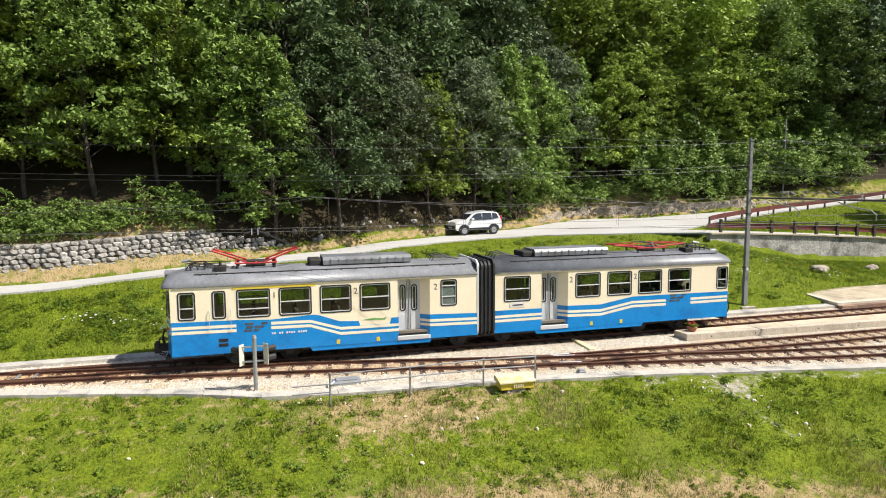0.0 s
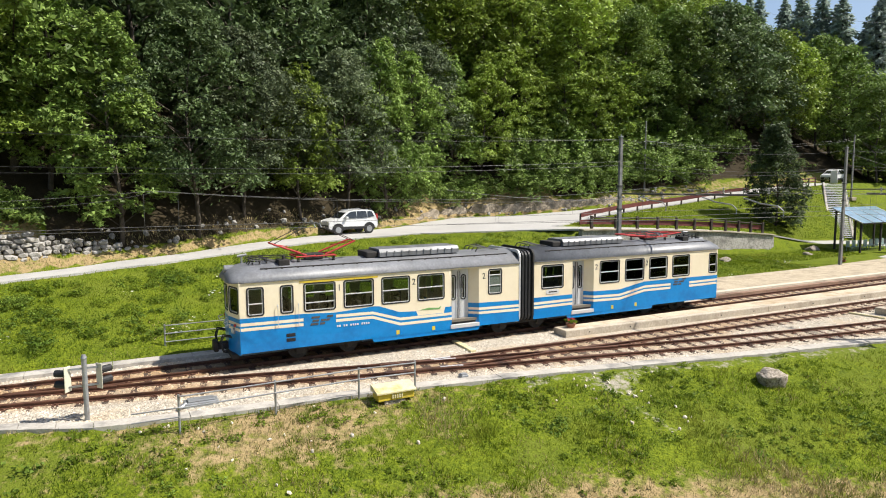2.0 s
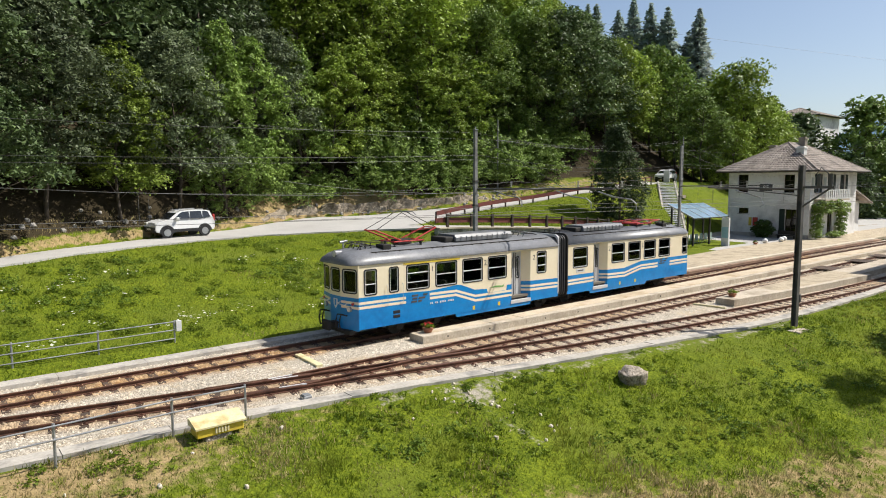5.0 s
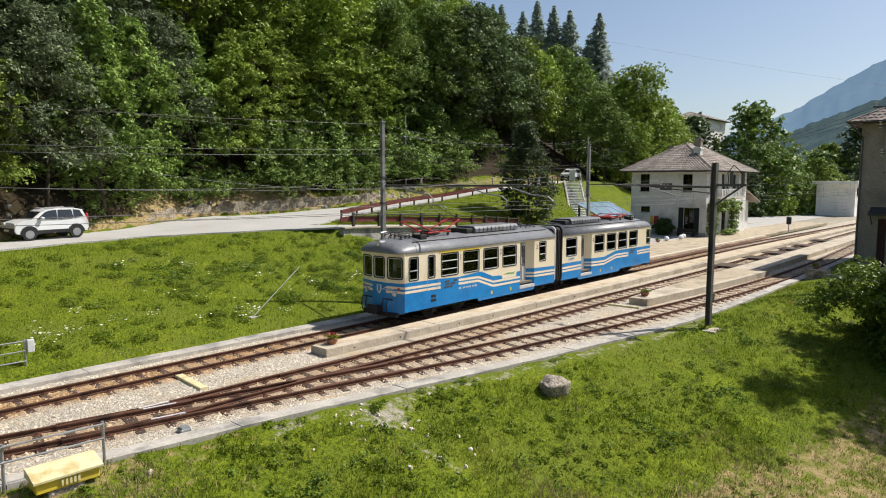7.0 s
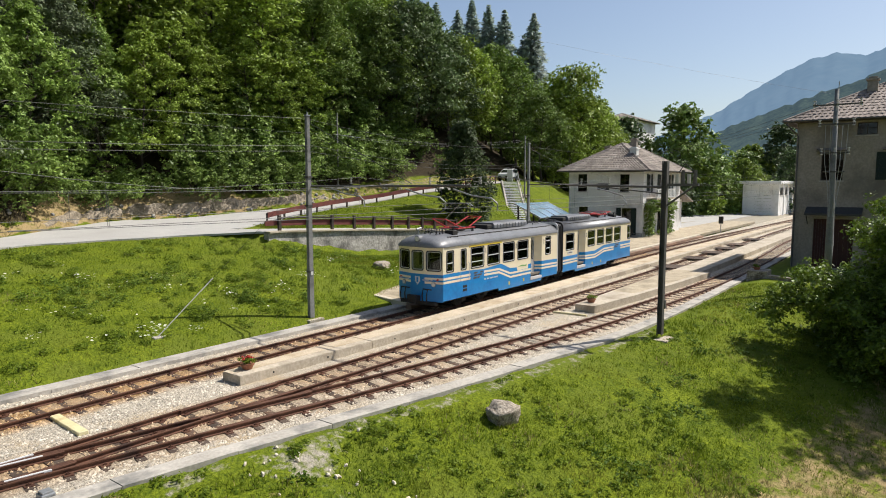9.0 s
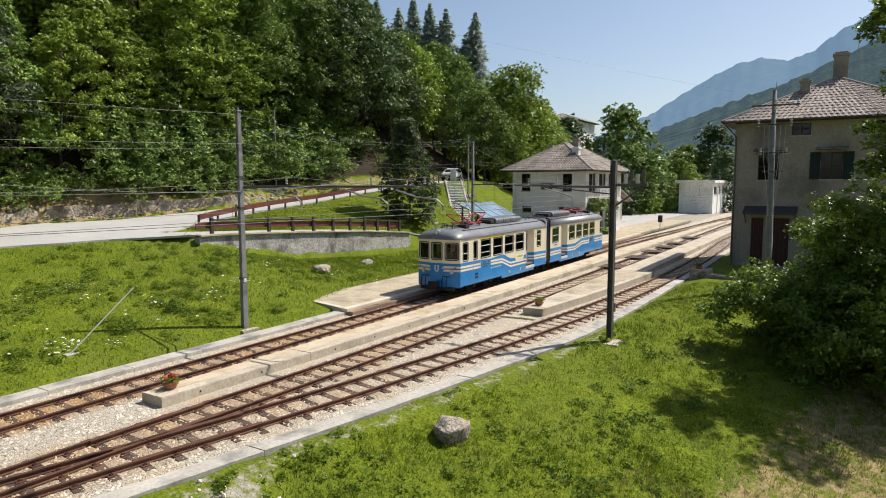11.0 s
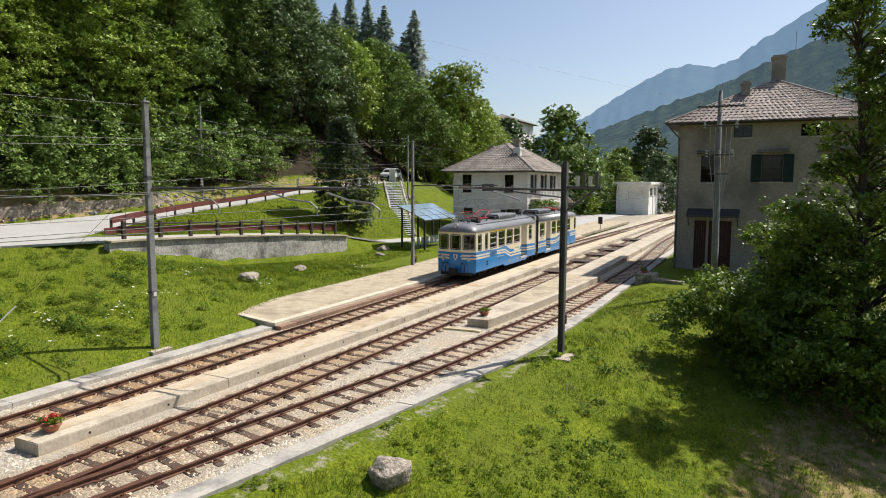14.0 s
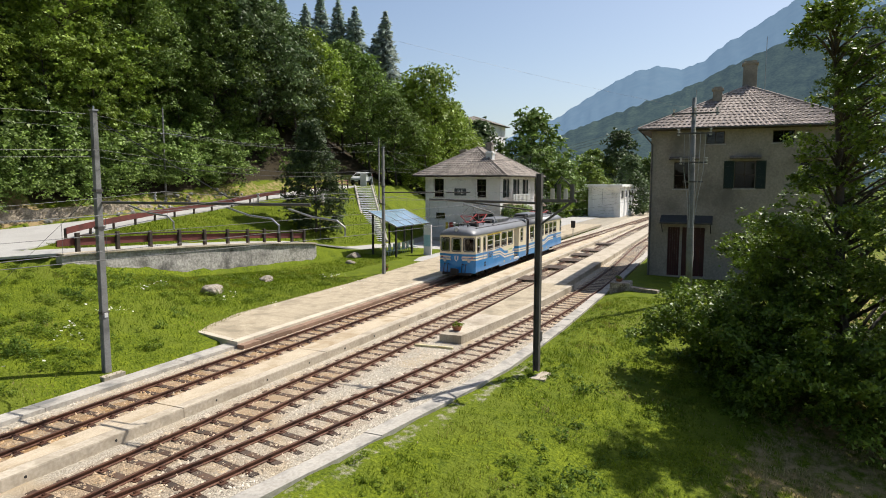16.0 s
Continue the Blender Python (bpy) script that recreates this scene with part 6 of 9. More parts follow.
def build_mounds():
    """Clumps of taller, darker growth on the far slope and the near bank."""
    rng = np.random.default_rng(83)
    c, s = [], []
    while len(c) < 210:
        x = rng.uniform(-12, 34)
        far = len(c) < 130
        f = rng.uniform(0.12, 0.92)
        y = land(x, 1) + 0.4 + f * (land(x, 3) - land(x, 1) - 1.2) if far else kerb_y(x) - 0.5 - 5.5 * f
        if noise.noise((x * 0.22, y * 0.3, 12.5)) < -0.02:
            continue
        r = rng.uniform(0.25, 0.62) * (1.0 if far else 0.55)
        c.append((x, y, height(x, y) + 0.05))
        s.append(r)
    q = sprays(rng, np.array(c), np.array(s), 34000, 0.042, 14, 0.5)
    tagged(new("tall_weeds", tri_mesh("tall_weeds", q, M_MOUND)), "clumps of taller dark green weeds in the meadow", "weeds", kind="stuff")


M_MOUND = mat("tall_weed_leaf", (0.085, 0.150, 0.018), (0.210, 0.300, 0.045), 0.5, 4, 0.6, island=0.4, through_light=0.35, spec=0.15)


def build_flowers():
    """White umbels scattered over the far meadow."""
    rng = np.random.default_rng(71)
    quads = []
    for k in range(150):
        x = rng.uniform(-8, 46)
        y = rng.uniform(28.3, 28.0 + 0.7 * (land(x, 3) - 28.0))
        if noise.noise((x * 0.25, y * 0.25, 3.5)) < 0.0:
            continue
        n = int(rng.integers(4, 14))
        at = np.stack([x + rng.normal(0, 0.28, n), y + rng.normal(0, 0.28, n), np.full(n, height(x, y)) + rng.uniform(0.18, 0.38, n)], -1)
        r = rng.uniform(0.03, 0.07, (n, 1))
        tilt = rng.normal(0, 0.25, (n, 1))
        quads.append(np.stack([at + r * [-1, 0, 0], at + r * [0, -1, 0] - tilt * r * [0, 0, 1], at + r * [1, 0, 0], at + r * [0, 1, 0] + tilt * r * [0, 0, 1]], 1))
    tagged(new("flowers", quad_mesh("flowers", np.concatenate(quads), M_UMBEL)), "small white flower umbels in the meadow", "flowers", kind="stuff")


M_UMBEL = mat("white_umbel", (0.55, 0.56, 0.46), (0.75, 0.75, 0.66), 5, 40, 0.8, through_light=0.3, tone=1.0)
build_grass()
build_mounds()
build_flowers()

# ---- the station and its buildings ----
def pane_mesh(w, h, bars_u=1, bars_v=1):
    """Wooden sash with glazing bars, about its centre in the plane (u, v)."""
    place = lambda u, v, q: (u, q, v)
    f = bmesh.new()
    add_wall(f, -w / 2, w / 2, -h / 2, h / 2, [
        (-w / 2 + 0.05 + i * (w - 0.05) / (bars_u + 1), -w / 2 + (i + 1) * (w - 0.05) / (bars_u + 1), -h / 2 + 0.05 + j * (h - 0.05) / (bars_v + 1), -h / 2 + (j + 1) * (h - 0.05) / (bars_v + 1))
        for i in range(bars_u + 1) for j in range(bars_v + 1)], place, 0.05)
    g = bmesh.new()
    add_wall(g, -w / 2, w / 2, -h / 2, h / 2, [], place, 0.006)
    return mesh_of("window_frame", f, M_WOOD_DARK), mesh_of("pane", g, M_PANE)


def shutter_mesh(w, h):
    bm = bmesh.new()
    add_wall(bm, 0, w, -h / 2, h / 2, [(0.06, w - 0.06, -h / 2 + 0.07, h / 2 - 0.07)], lambda u, v, q: (u, q, v), 0.045)
    n = int((h - 0.14) / 0.07)
    for k in range(n):
        z = -h / 2 + 0.07 + (h - 0.14) * (k + 0.5) / n
        add_prism(bm, [(-0.035, -0.012), (0.035, 0.012), (0.035, 0.020), (-0.035, -0.004)], lambda u, v, q: (0.06 + q, 0.022 + v, z + u), w - 0.12)
    return mesh_of("shutter", bm, M_SHUTTER)


def put_house_window(parent, m, w, h, bars=(1, 1), shutters=False, sill=True, blind=False):
    f, g = pane_mesh(w, h, *bars)
    win = shared("window", f, parent, m)
    shared("pane", g, win, pose(0, 0.02, 0))
    if sill:
        bm = bmesh.new()
        add_box(bm, -w / 2 - 0.08, w / 2 + 0.08, -0.22, 0.0, -h / 2 - 0.10, -h / 2 - 0.02, 0.01)
        part("sill", bm, M_CONCRETE_GREY, win)
    if shutters:
        sh = shutter_mesh(w / 2, h + 0.06)
        shared("shutter", sh, win, pose(-w - 0.02, -0.20, 0))
        shared("shutter", sh, win, pose(w / 2 + 0.02, -0.20, 0))
    return win


def tile_rows(bm, a, b, c, d, pitch=0.42):
    """Courses of tiles on a roof face: a-b is the eave, d-c the top edge."""
    a, b, c, d = (Vector(p) for p in (a, b, c, d))
    slope = ((d + c) / 2 - (a + b) / 2).length
    n = max(2, int(slope / pitch))
    nrm = (b - a).cross(d - a).normalized()
    if nrm.z < 0:
        nrm = -nrm
    for k in range(n):
        p, q = a.lerp(d, k / n), b.lerp(c, k / n)
        r, s = b.lerp(c, (k + 1.12) / n), a.lerp(d, (k + 1.12) / n)
        cols = max(1, int((q - p).length / (0.75 * pitch)))
        for j in range(cols):
            f0, fm, f1 = j / cols, (j + 0.48) / cols, (j + 0.96) / cols
            front = [p.lerp(q, f) + nrm * h for f, h in ((f0, 0.035), (fm, 0.085), (f1, 0.035))]
            back = [s.lerp(r, f) + nrm * h for f, h in ((f0, 0.008), (fm, 0.045), (f1, 0.008))]
            vs = [bm.verts.new(v) for v in front + back + [v - nrm * 0.035 for v in front]]
            bm.faces.new((vs[0], vs[1], vs[4], vs[3]))
            bm.faces.new((vs[1], vs[2], vs[5], vs[4]))
            bm.faces.new((vs[0], vs[6], vs[7], vs[1]))
            bm.faces.new((vs[1], vs[7], vs[8], vs[2]))
    return bm


def hip_roof(parent, x0, x1, y0, y1, z, rise, ridge_along, inset, over, material, tile=0.42):
    """Hipped roof over a box, with courses of tiles, soffit and hip caps."""
    X0, X1, Y0, Y1 = x0 - over, x1 + over, y0 - over, y1 + over
    if ridge_along == "x":
        r0, r1 = (X0 + inset, (Y0 + Y1) / 2, z + rise), (X1 - inset, (Y0 + Y1) / 2, z + rise)
        faces = [((X0, Y0, z), (X1, Y0, z), r1, r0), ((X1, Y1, z), (X0, Y1, z), r0, r1), ((X0, Y1, z), (X0, Y0, z), r0, r0), ((X1, Y0, z), (X1, Y1, z), r1, r1)]
        hips = [((X0, Y0, z), r0), ((X0, Y1, z), r0), ((X1, Y0, z), r1), ((X1, Y1, z), r1), (r0, r1)]
    else:
        r0, r1 = ((X0 + X1) / 2, Y0 + inset, z + rise), ((X0 + X1) / 2, Y1 - inset, z + rise)
        faces = [((X0, Y1, z), (X0, Y0, z), r0, r1), ((X1, Y0, z), (X1, Y1, z), r1, r0), ((X0, Y0, z), (X1, Y0, z), r0, r0), ((X1, Y1, z), (X0, Y1, z), r1, r1)]
        hips = [((X0, Y0, z), r0), ((X1, Y0, z), r0), ((X0, Y1, z), r1), ((X1, Y1, z), r1), (r0, r1)]
    bm = bmesh.new()
    lo = [bm.verts.new(p) for p in ((X0, Y0, z), (X1, Y0, z), (X1, Y1, z), (X0, Y1, z))]
    hi = [bm.verts.new(r0), bm.verts.new(r1)]
    bm.faces.new(lo)
    if ridge_along == "x":
        for f in ((lo[0], lo[1], hi[1], hi[0]), (lo[2], lo[3], hi[0], hi[1]), (lo[3], lo[0], hi[0]), (lo[1], lo[2], hi[1])):
            bm.faces.new(f)
    else:
        for f in ((lo[3], lo[0], hi[0], hi[1]), (lo[1], lo[2], hi[1], hi[0]), (lo[0], lo[1], hi[0]), (lo[2], lo[3], hi[1])):
            bm.faces.new(f)
    roof = part("roof", bm, material, parent, "hipped roof of weathered grey-brown tiles")
    for f in faces:
        bm = bmesh.new()
        tile_rows(bm, *f, pitch=tile)
        part("tile_course", bm, material, roof)
    for a, b in hips:
        bm = bmesh.new()
        add_rod(bm, Vector(a) + Vector((0, 0, 0.03)), Vector(b) + Vector((0, 0, 0.03)), 0.09, 8)
        part("hip_cap", bm, material, roof)
    bm = bmesh.new()
    add_wall(bm, X0, X1, Y0, Y1, [(x0 - 0.05, x1 + 0.05, y0 - 0.05, y1 + 0.05)], lambda u, v, w: (u, v, z - 0.01 - w), 0.10)
    part("eave", bm, M_WOOD_DARK, roof, "dark boarded eave")
    bm = bmesh.new()
    add_tube(bm, [(X0 - 0.06, Y1 + 0.06, z - 0.02), (X0 - 0.06, Y0 - 0.06, z - 0.02), (X1 + 0.06, Y0 - 0.06, z - 0.02)], 0.06, 6)
    part("gutter", bm, M_MAST, roof)
    return roof


def chimney(parent, x, y, z0, z1, w, material):
    bm = bmesh.new()
    add_box(bm, x - w / 2, x + w / 2, y - w / 2, y + w / 2, z0, z1 - 0.25, 0.01)
    add_box(bm, x - w / 2 - 0.08, x + w / 2 + 0.08, y - w / 2 - 0.08, y + w / 2 + 0.08, z1 - 0.25, z1 - 0.12, 0.01)
    add_box(bm, x - w / 2 + 0.05, x + w / 2 - 0.05, y - w / 2 + 0.05, y + w / 2 - 0.05, z1 - 0.12, z1)
    part("chimney", bm, material, parent)


def leafy(name, label, category, centres, sizes, count, leaf, material, seed):
    """A climbing plant or shrub."""
    rng = np.random.default_rng(seed)
    root = thing(name, label, category, at=pose(*centres[0]))
    o = np.array(centres[0])
    crown = new("leaves", quad_mesh("leaves", leaf_quads(rng, np.array(centres) - o, np.array(sizes), count, leaf), material))
    crown.parent = root
    return root


def build_station():
    h = thing("station_house", "two-storey white plastered station house with hipped tile roof", "house")
    x0, x1, y0, y1, z1 = 73.2, 86.0, 30.5, 39.0, 7.15
    end_holes = [(36.85, 37.95, 4.9, 6.8), (32.05, 33.10, 4.9, 6.75), (31.75, 32.85, 0.35, 3.15), (36.70, 37.80, 2.6, 3.2)]
    bm = bmesh.new()
    add_wall(bm, y0, y1, 0.0, z1, end_holes, lambda u, v, w: (x0 + w, u, v), 0.4)
    part("wall", bm, M_PLASTER_WHITE, h)
    front_holes = [(74.6, 75.5, 4.9, 6.75), (78.1, 79.1, 4.4, 6.75), (81.6, 82.6, 4.9, 6.75), (75.2, 76.6, 0.3, 2.7), (78.0, 79.4, 0.3, 2.7), (81.0, 82.4, 0.3, 2.7)]
    bm = bmesh.new()
    add_wall(bm, x0 + 0.4, x1, 0.0, z1, front_holes, lambda u, v, w: (u, y0 + w, v), 0.4)
    part("wall", bm, M_PLASTER_WHITE, h)
    for a, b, c, d in ((x1 - 0.4, x1, y0 + 0.4, y1), (x0 + 0.4, x1 - 0.4, y1 - 0.4, y1)):
        bm = bmesh.new()
        add_box(bm, a, b, c, d, 0.0, z1)
        part("wall", bm, M_PLASTER_WHITE, h)
    bm = bmesh.new()
    add_box(bm, x0 - 0.04, x0, y0 - 0.04, y1, 0.0, 0.55)
    part("plinth", bm, M_CONCRETE_GREY, h)
    bm = bmesh.new()
    add_box(bm, x0 - 0.03, x0 + 0.02, y0 - 0.03, y1, 7.0, 7.14)
    part("cornice", bm, M_WOOD_DARK, h)
    for u0, u1, v0, v1 in end_holes:
        door = v0 < 1
        put_house_window(h, pose(x0 + 0.14, (u0 + u1) / 2, (v0 + v1) / 2, 0, 0, -90), u1 - u0, v1 - v0, (1, 2 if v1 - v0 > 1.5 else 0), shutters=door, sill=not door)
    for u0, u1, v0, v1 in front_holes:
        put_house_window(h, pose((u0 + u1) / 2, y0 + 0.14, (v0 + v1) / 2, 0, 0, 0), u1 - u0, v1 - v0, (1, 2), shutters=v0 > 4, sill=v0 > 4)
    hip_roof(h, x0, x1, y0, y1, 7.15, 3.15, "x", 5.6, 1.0, M_TILE)
    chimney(h, 75.9, 32.6, 8.0, 9.75, 0.75, M_PLASTER_WHITE)
    chimney(h, 80.2, 34.2, 9.2, 11.0, 0.7, M_PLASTER_GREY)
    chimney(h, 79.4, 37.0, 8.0, 10.2, 0.7, M_PLASTER_GREY)
    # balcony
    bm = bmesh.new()
    add_box(bm, 74.2, 80.8, y0 - 1.1, y0, 4.05, 4.22, 0.01)
    part("balcony", bm, M_CONCRETE, h, "pale balcony with white balustrade")
    bm = bmesh.new()
    add_wall(bm, 74.2, 80.8, 4.22, 5.2, [(74.3 + 0.5 * k, 74.55 + 0.5 * k, 4.35, 5.1) for k in range(13)], lambda u, v, w: (u, y0 - 1.1 + w, v), 0.05)
    part("balustrade", bm, M_WHITE, h)
    # lean-to at the far end
    bm = bmesh.new()
    add_prism(bm, [(x1, 5.6), (x1 + 7.5, 3.5), (x1 + 7.5, 3.35), (x1, 5.4)], lambda u, v, w: (u, y0 + 0.5 + w, v), 6.5)
    part("lean_to_roof", bm, M_TILE, h, "sloping tile roof of the side shed")
    bm = bmesh.new()
    add_box(bm, x1, x1 + 6.0, y0 + 1.5, y0 + 6.5, 0.0, 3.7)
    part("lean_to_wall", bm, M_PLASTER_WHITE, h)
    # name board
    bm = bmesh.new()
    add_box(bm, x0 - 0.05, x0 + 0.0, 34.25, 35.6, 5.05, 5.8, 0.01)
    part("name_board", bm, mat("sign_blue", (0.05, 0.055, 0.06), (0.08, 0.085, 0.09), 3, 20, 0.5), h, "dark station name board")
    text_part("lettering", "RE", 0.62, M_WHITE, h, pose(x0 - 0.056, 34.92, 5.42, 90, 0, -90))
    for y, z, m, w in ((35.9, 1.75, M_RED, 0.5), (36.45, 1.75, M_YELLOW, 0.28)):
        bm = bmesh.new()
        add_box(bm, x0 - 0.12, x0, y - w / 2, y + w / 2, z - 0.45, z + 0.45, 0.02)
        part("wall_box", bm, m, h, "small enamelled box on the wall")
    bm = bmesh.new()
    add_box(bm, x0 - 0.75, x0 - 0.25, 31.4, 33.4, 0.42, 0.50, 0.02)
    for y in (31.6, 33.2):
        add_box(bm, x0 - 0.7, x0 - 0.3, y - 0.05, y + 0.05, 0.1, 0.42)
    add_box(bm, x0 - 0.28, x0 - 0.22, 31.4, 33.4, 0.55, 0.95, 0.02)
    tagged(part("bench", bm, M_WOOD_DARK), "dark wooden bench against the station wall", "bench")
    leafy("shrub", "round dark shrub against the station wall", "bush", [(72.3, 34.7, 0.2), (72.4, 34.2, 1.0), (72.4, 35.2, 1.0), (72.4, 34.7, 1.6), (72.3, 34.6, 0.7)], [0.5, 0.7, 0.7, 0.75, 0.8], 2600, 0.11, M_LEAF[3], 31)
    rng = np.random.default_rng(9)
    vine = [(73.6 + 0.55 * k + rng.uniform(-0.2, 0.2), y0 - 0.5 - 0.5 * rng.random(), 3.4 + rng.uniform(-0.5, 0.5)) for k in range(14)]
    vine += [(73.7 + rng.uniform(0, 0.5), y0 - 0.5, 0.5 + 0.45 * k) for k in range(7)] + [(80.5 + rng.uniform(-0.3, 0.3), y0 - 0.5, 0.4 + 0.5 * k) for k in range(6)] + [(77.0 + 0.4 * k, y0 - 0.9, 0.5) for k in range(5)]
    leafy("climbing_vine", "green vine climbing over the station front", "plant", vine, [0.55] * len(vine), 5200, 0.13, M_LEAF[1], 32)
    # round stones on the forecourt
    first = None
    for x, y in ((66.0, 31.6), (68.6, 31.2), (70.2, 31.6)):
        if first is None:
            bm = bmesh.new()
            bmesh.ops.create_icosphere(bm, subdivisions=2, radius=0.26)
            for v in bm.verts:
                v.co.z = max(-0.2, v.co.z)
            ob = part("stone_bollard", bm, M_SHED_WHITE, at=pose(x, y, 0.33), smooth=True)
            first = tagged(ob, "round white stone bollard on the forecourt", "bollard", "forecourt bollards")
        else:
            copy_thing(first, pose(x, y, 0.33))


def build_grey_house():
    h = thing("grey_house", "tall grey plastered house in shade with tile roof", "house")
    x0, x1, y0, y1, z1 = 55.4, 66.5, 2.4, 13.9, 9.85
    holes = [(11.15, 12.4, 6.0, 7.75), (7.55, 8.75, 6.05, 7.75), (3.9, 5.1, 6.05, 7.75), (9.4, 10.5, 8.9, 9.68), (5.45, 6.65, 8.9, 9.65), (11.9, 12.65, 0.2, 3.45), (10.35, 11.75, 0.2, 3.45), (7.0, 8.6, 1.0, 3.2)]
    bm = bmesh.new()
    add_wall(bm, y0, y1, -0.5, z1, holes, lambda u, v, w: (x0 + w, u, v), 0.45)
    part("wall", bm, M_PLASTER_GREY, h)
    side = [(58.5, 59.7, 6.0, 7.75), (62.5, 63.7, 6.0, 7.75), (58.5, 59.7, 1.2, 3.0), (62.5, 63.7, 1.2, 3.0)]
    bm = bmesh.new()
    add_wall(bm, x0 + 0.45, x1, -0.5, z1, side, lambda u, v, w: (u, y1 - w, v), 0.45)
    part("wall", bm, M_PLASTER_GREY, h)
    for a, b, c, d in ((x1 - 0.45, x1, y0 + 0.45, y1 - 0.45), (x0 + 0.45, x1, y0, y0 + 0.45)):
        bm = bmesh.new()
        add_box(bm, a, b, c, d, -0.5, z1)
        part("wall", bm, M_PLASTER_GREY, h)
    for u0, u1, v0, v1 in holes:
        if v0 < 0.5:
            bm = bmesh.new()
            n = 5
            for k in range(n):
                add_box(bm, x0 + 0.16, x0 + 0.22, u0 + (u1 - u0) * k / n + 0.004, u0 + (u1 - u0) * (k + 1) / n - 0.004, v0, v1, 0.006)
            part("door", bm, mat("dark_red_door", (0.05, 0.015, 0.012), (0.085, 0.026, 0.02), 3, 30, 0.6), h, "dark boarded door")
            continue
        put_house_window(h, pose(x0 + 0.16, (u0 + u1) / 2, (v0 + v1) / 2, 0, 0, -90), u1 - u0, v1 - v0, (1, 1 if v1 - v0 > 1 else 0), shutters=4 < u0 < 9 and v0 > 5 and v0 < 7, sill=True)
        if 5 < v0 < 7:
            bm = bmesh.new()
            add_prism(bm, [(0.0, 0.06), (-0.40, -0.055), (-0.40, -0.085), (0.0, 0.02)], lambda u, v, w: (x0 + u, u0 - 0.3 + w, v1 + 0.22 + v), u1 - u0 + 0.6)
            hood = part("window_hood", bm, M_WOOD_DARK, h, "small tile hood above the window")
            for k in range(8):
                yy = u0 - 0.3 + (u1 - u0 + 0.6) * k / 8
                bm = bmesh.new()
                add_prism(bm, [(0.0, 0.12), (-0.42, 0.0), (-0.42, -0.05), (0.0, 0.065)], lambda u, v, w: (x0 + u, yy + w, v1 + 0.22 + v), (u1 - u0 + 0.6) / 8 - 0.02)
                part("tile", bm, M_TILE, hood)
    for u0, u1, v0, v1 in side:
        put_house_window(h, pose((u0 + u1) / 2, y1 - 0.16, (v0 + v1) / 2, 0, 0, 180), u1 - u0, v1 - v0, (1, 1))
    bm = bmesh.new()
    add_prism(bm, [(0.0, 4.25), (-1.1, 3.85), (-1.1, 3.72), (0.0, 4.1)], lambda u, v, w: (x0 + u, 9.9 + w, v), 3.2)
    part("awning", bm, mat("awning_slate", (0.05, 0.048, 0.045), (0.085, 0.082, 0.078), 2, 20, 0.7), h, "dark sheet awning over the doors")
    for y in (10.0, 13.0):
        bm = bmesh.new()
        add_rod(bm, (x0, y, 3.1), (x0 - 0.95, y, 3.75), 0.03, 6)
        part("awning_bracket", bm, M_WOOD_DARK, h)
    hip_roof(h, x0, x1, y0, y1, 9.9, 3.2, "x", 5.9, 0.75, M_TILE_GREY)
    chimney(h, 61.2, 8.0, 12.6, 14.9, 0.9, M_PLASTER_GREY)
    chimney(h, 58.6, 10.0, 11.0, 12.9, 0.6, M_PLASTER_GREY)
    bm = bmesh.new()
    add_rod(bm, (61.6, 7.0, 13.0), (61.6, 7.0, 16.6), 0.02, 6)
    for k in range(5):
        add_rod(bm, (61.2, 7.0, 15.4 + 0.2 * k), (62.0, 7.0, 15.4 + 0.2 * k), 0.008, 4)
    part("antenna", bm, M_STEEL, h)
    bm = bmesh.new()
    add_tube(bm, [(x0 - 0.7, y1 + 0.7, 9.85), (x0 - 0.5, y1 + 0.2, 9.3), (x0 - 0.08, y1 - 0.1, 8.9), (x0 - 0.08, y1 - 0.1, 0.1)], 0.05, 6)
    part("downpipe", bm, M_MAST, h)


M_TILE_GREY = mat("grey_roof_tile", (0.27, 0.215, 0.185), (0.44, 0.36, 0.31), 1.0, 14, 0.85, 0.003, c3=(0.20, 0.165, 0.145), s3=0.6, island=0.22)


M_SHED_WHITE = mat("shed_whitewash", (0.84, 0.83, 0.81), (0.92, 0.91, 0.89), 0.6, 8, 0.9, c3=(0.72, 0.70, 0.66), s3=0.4, tone=1.0)


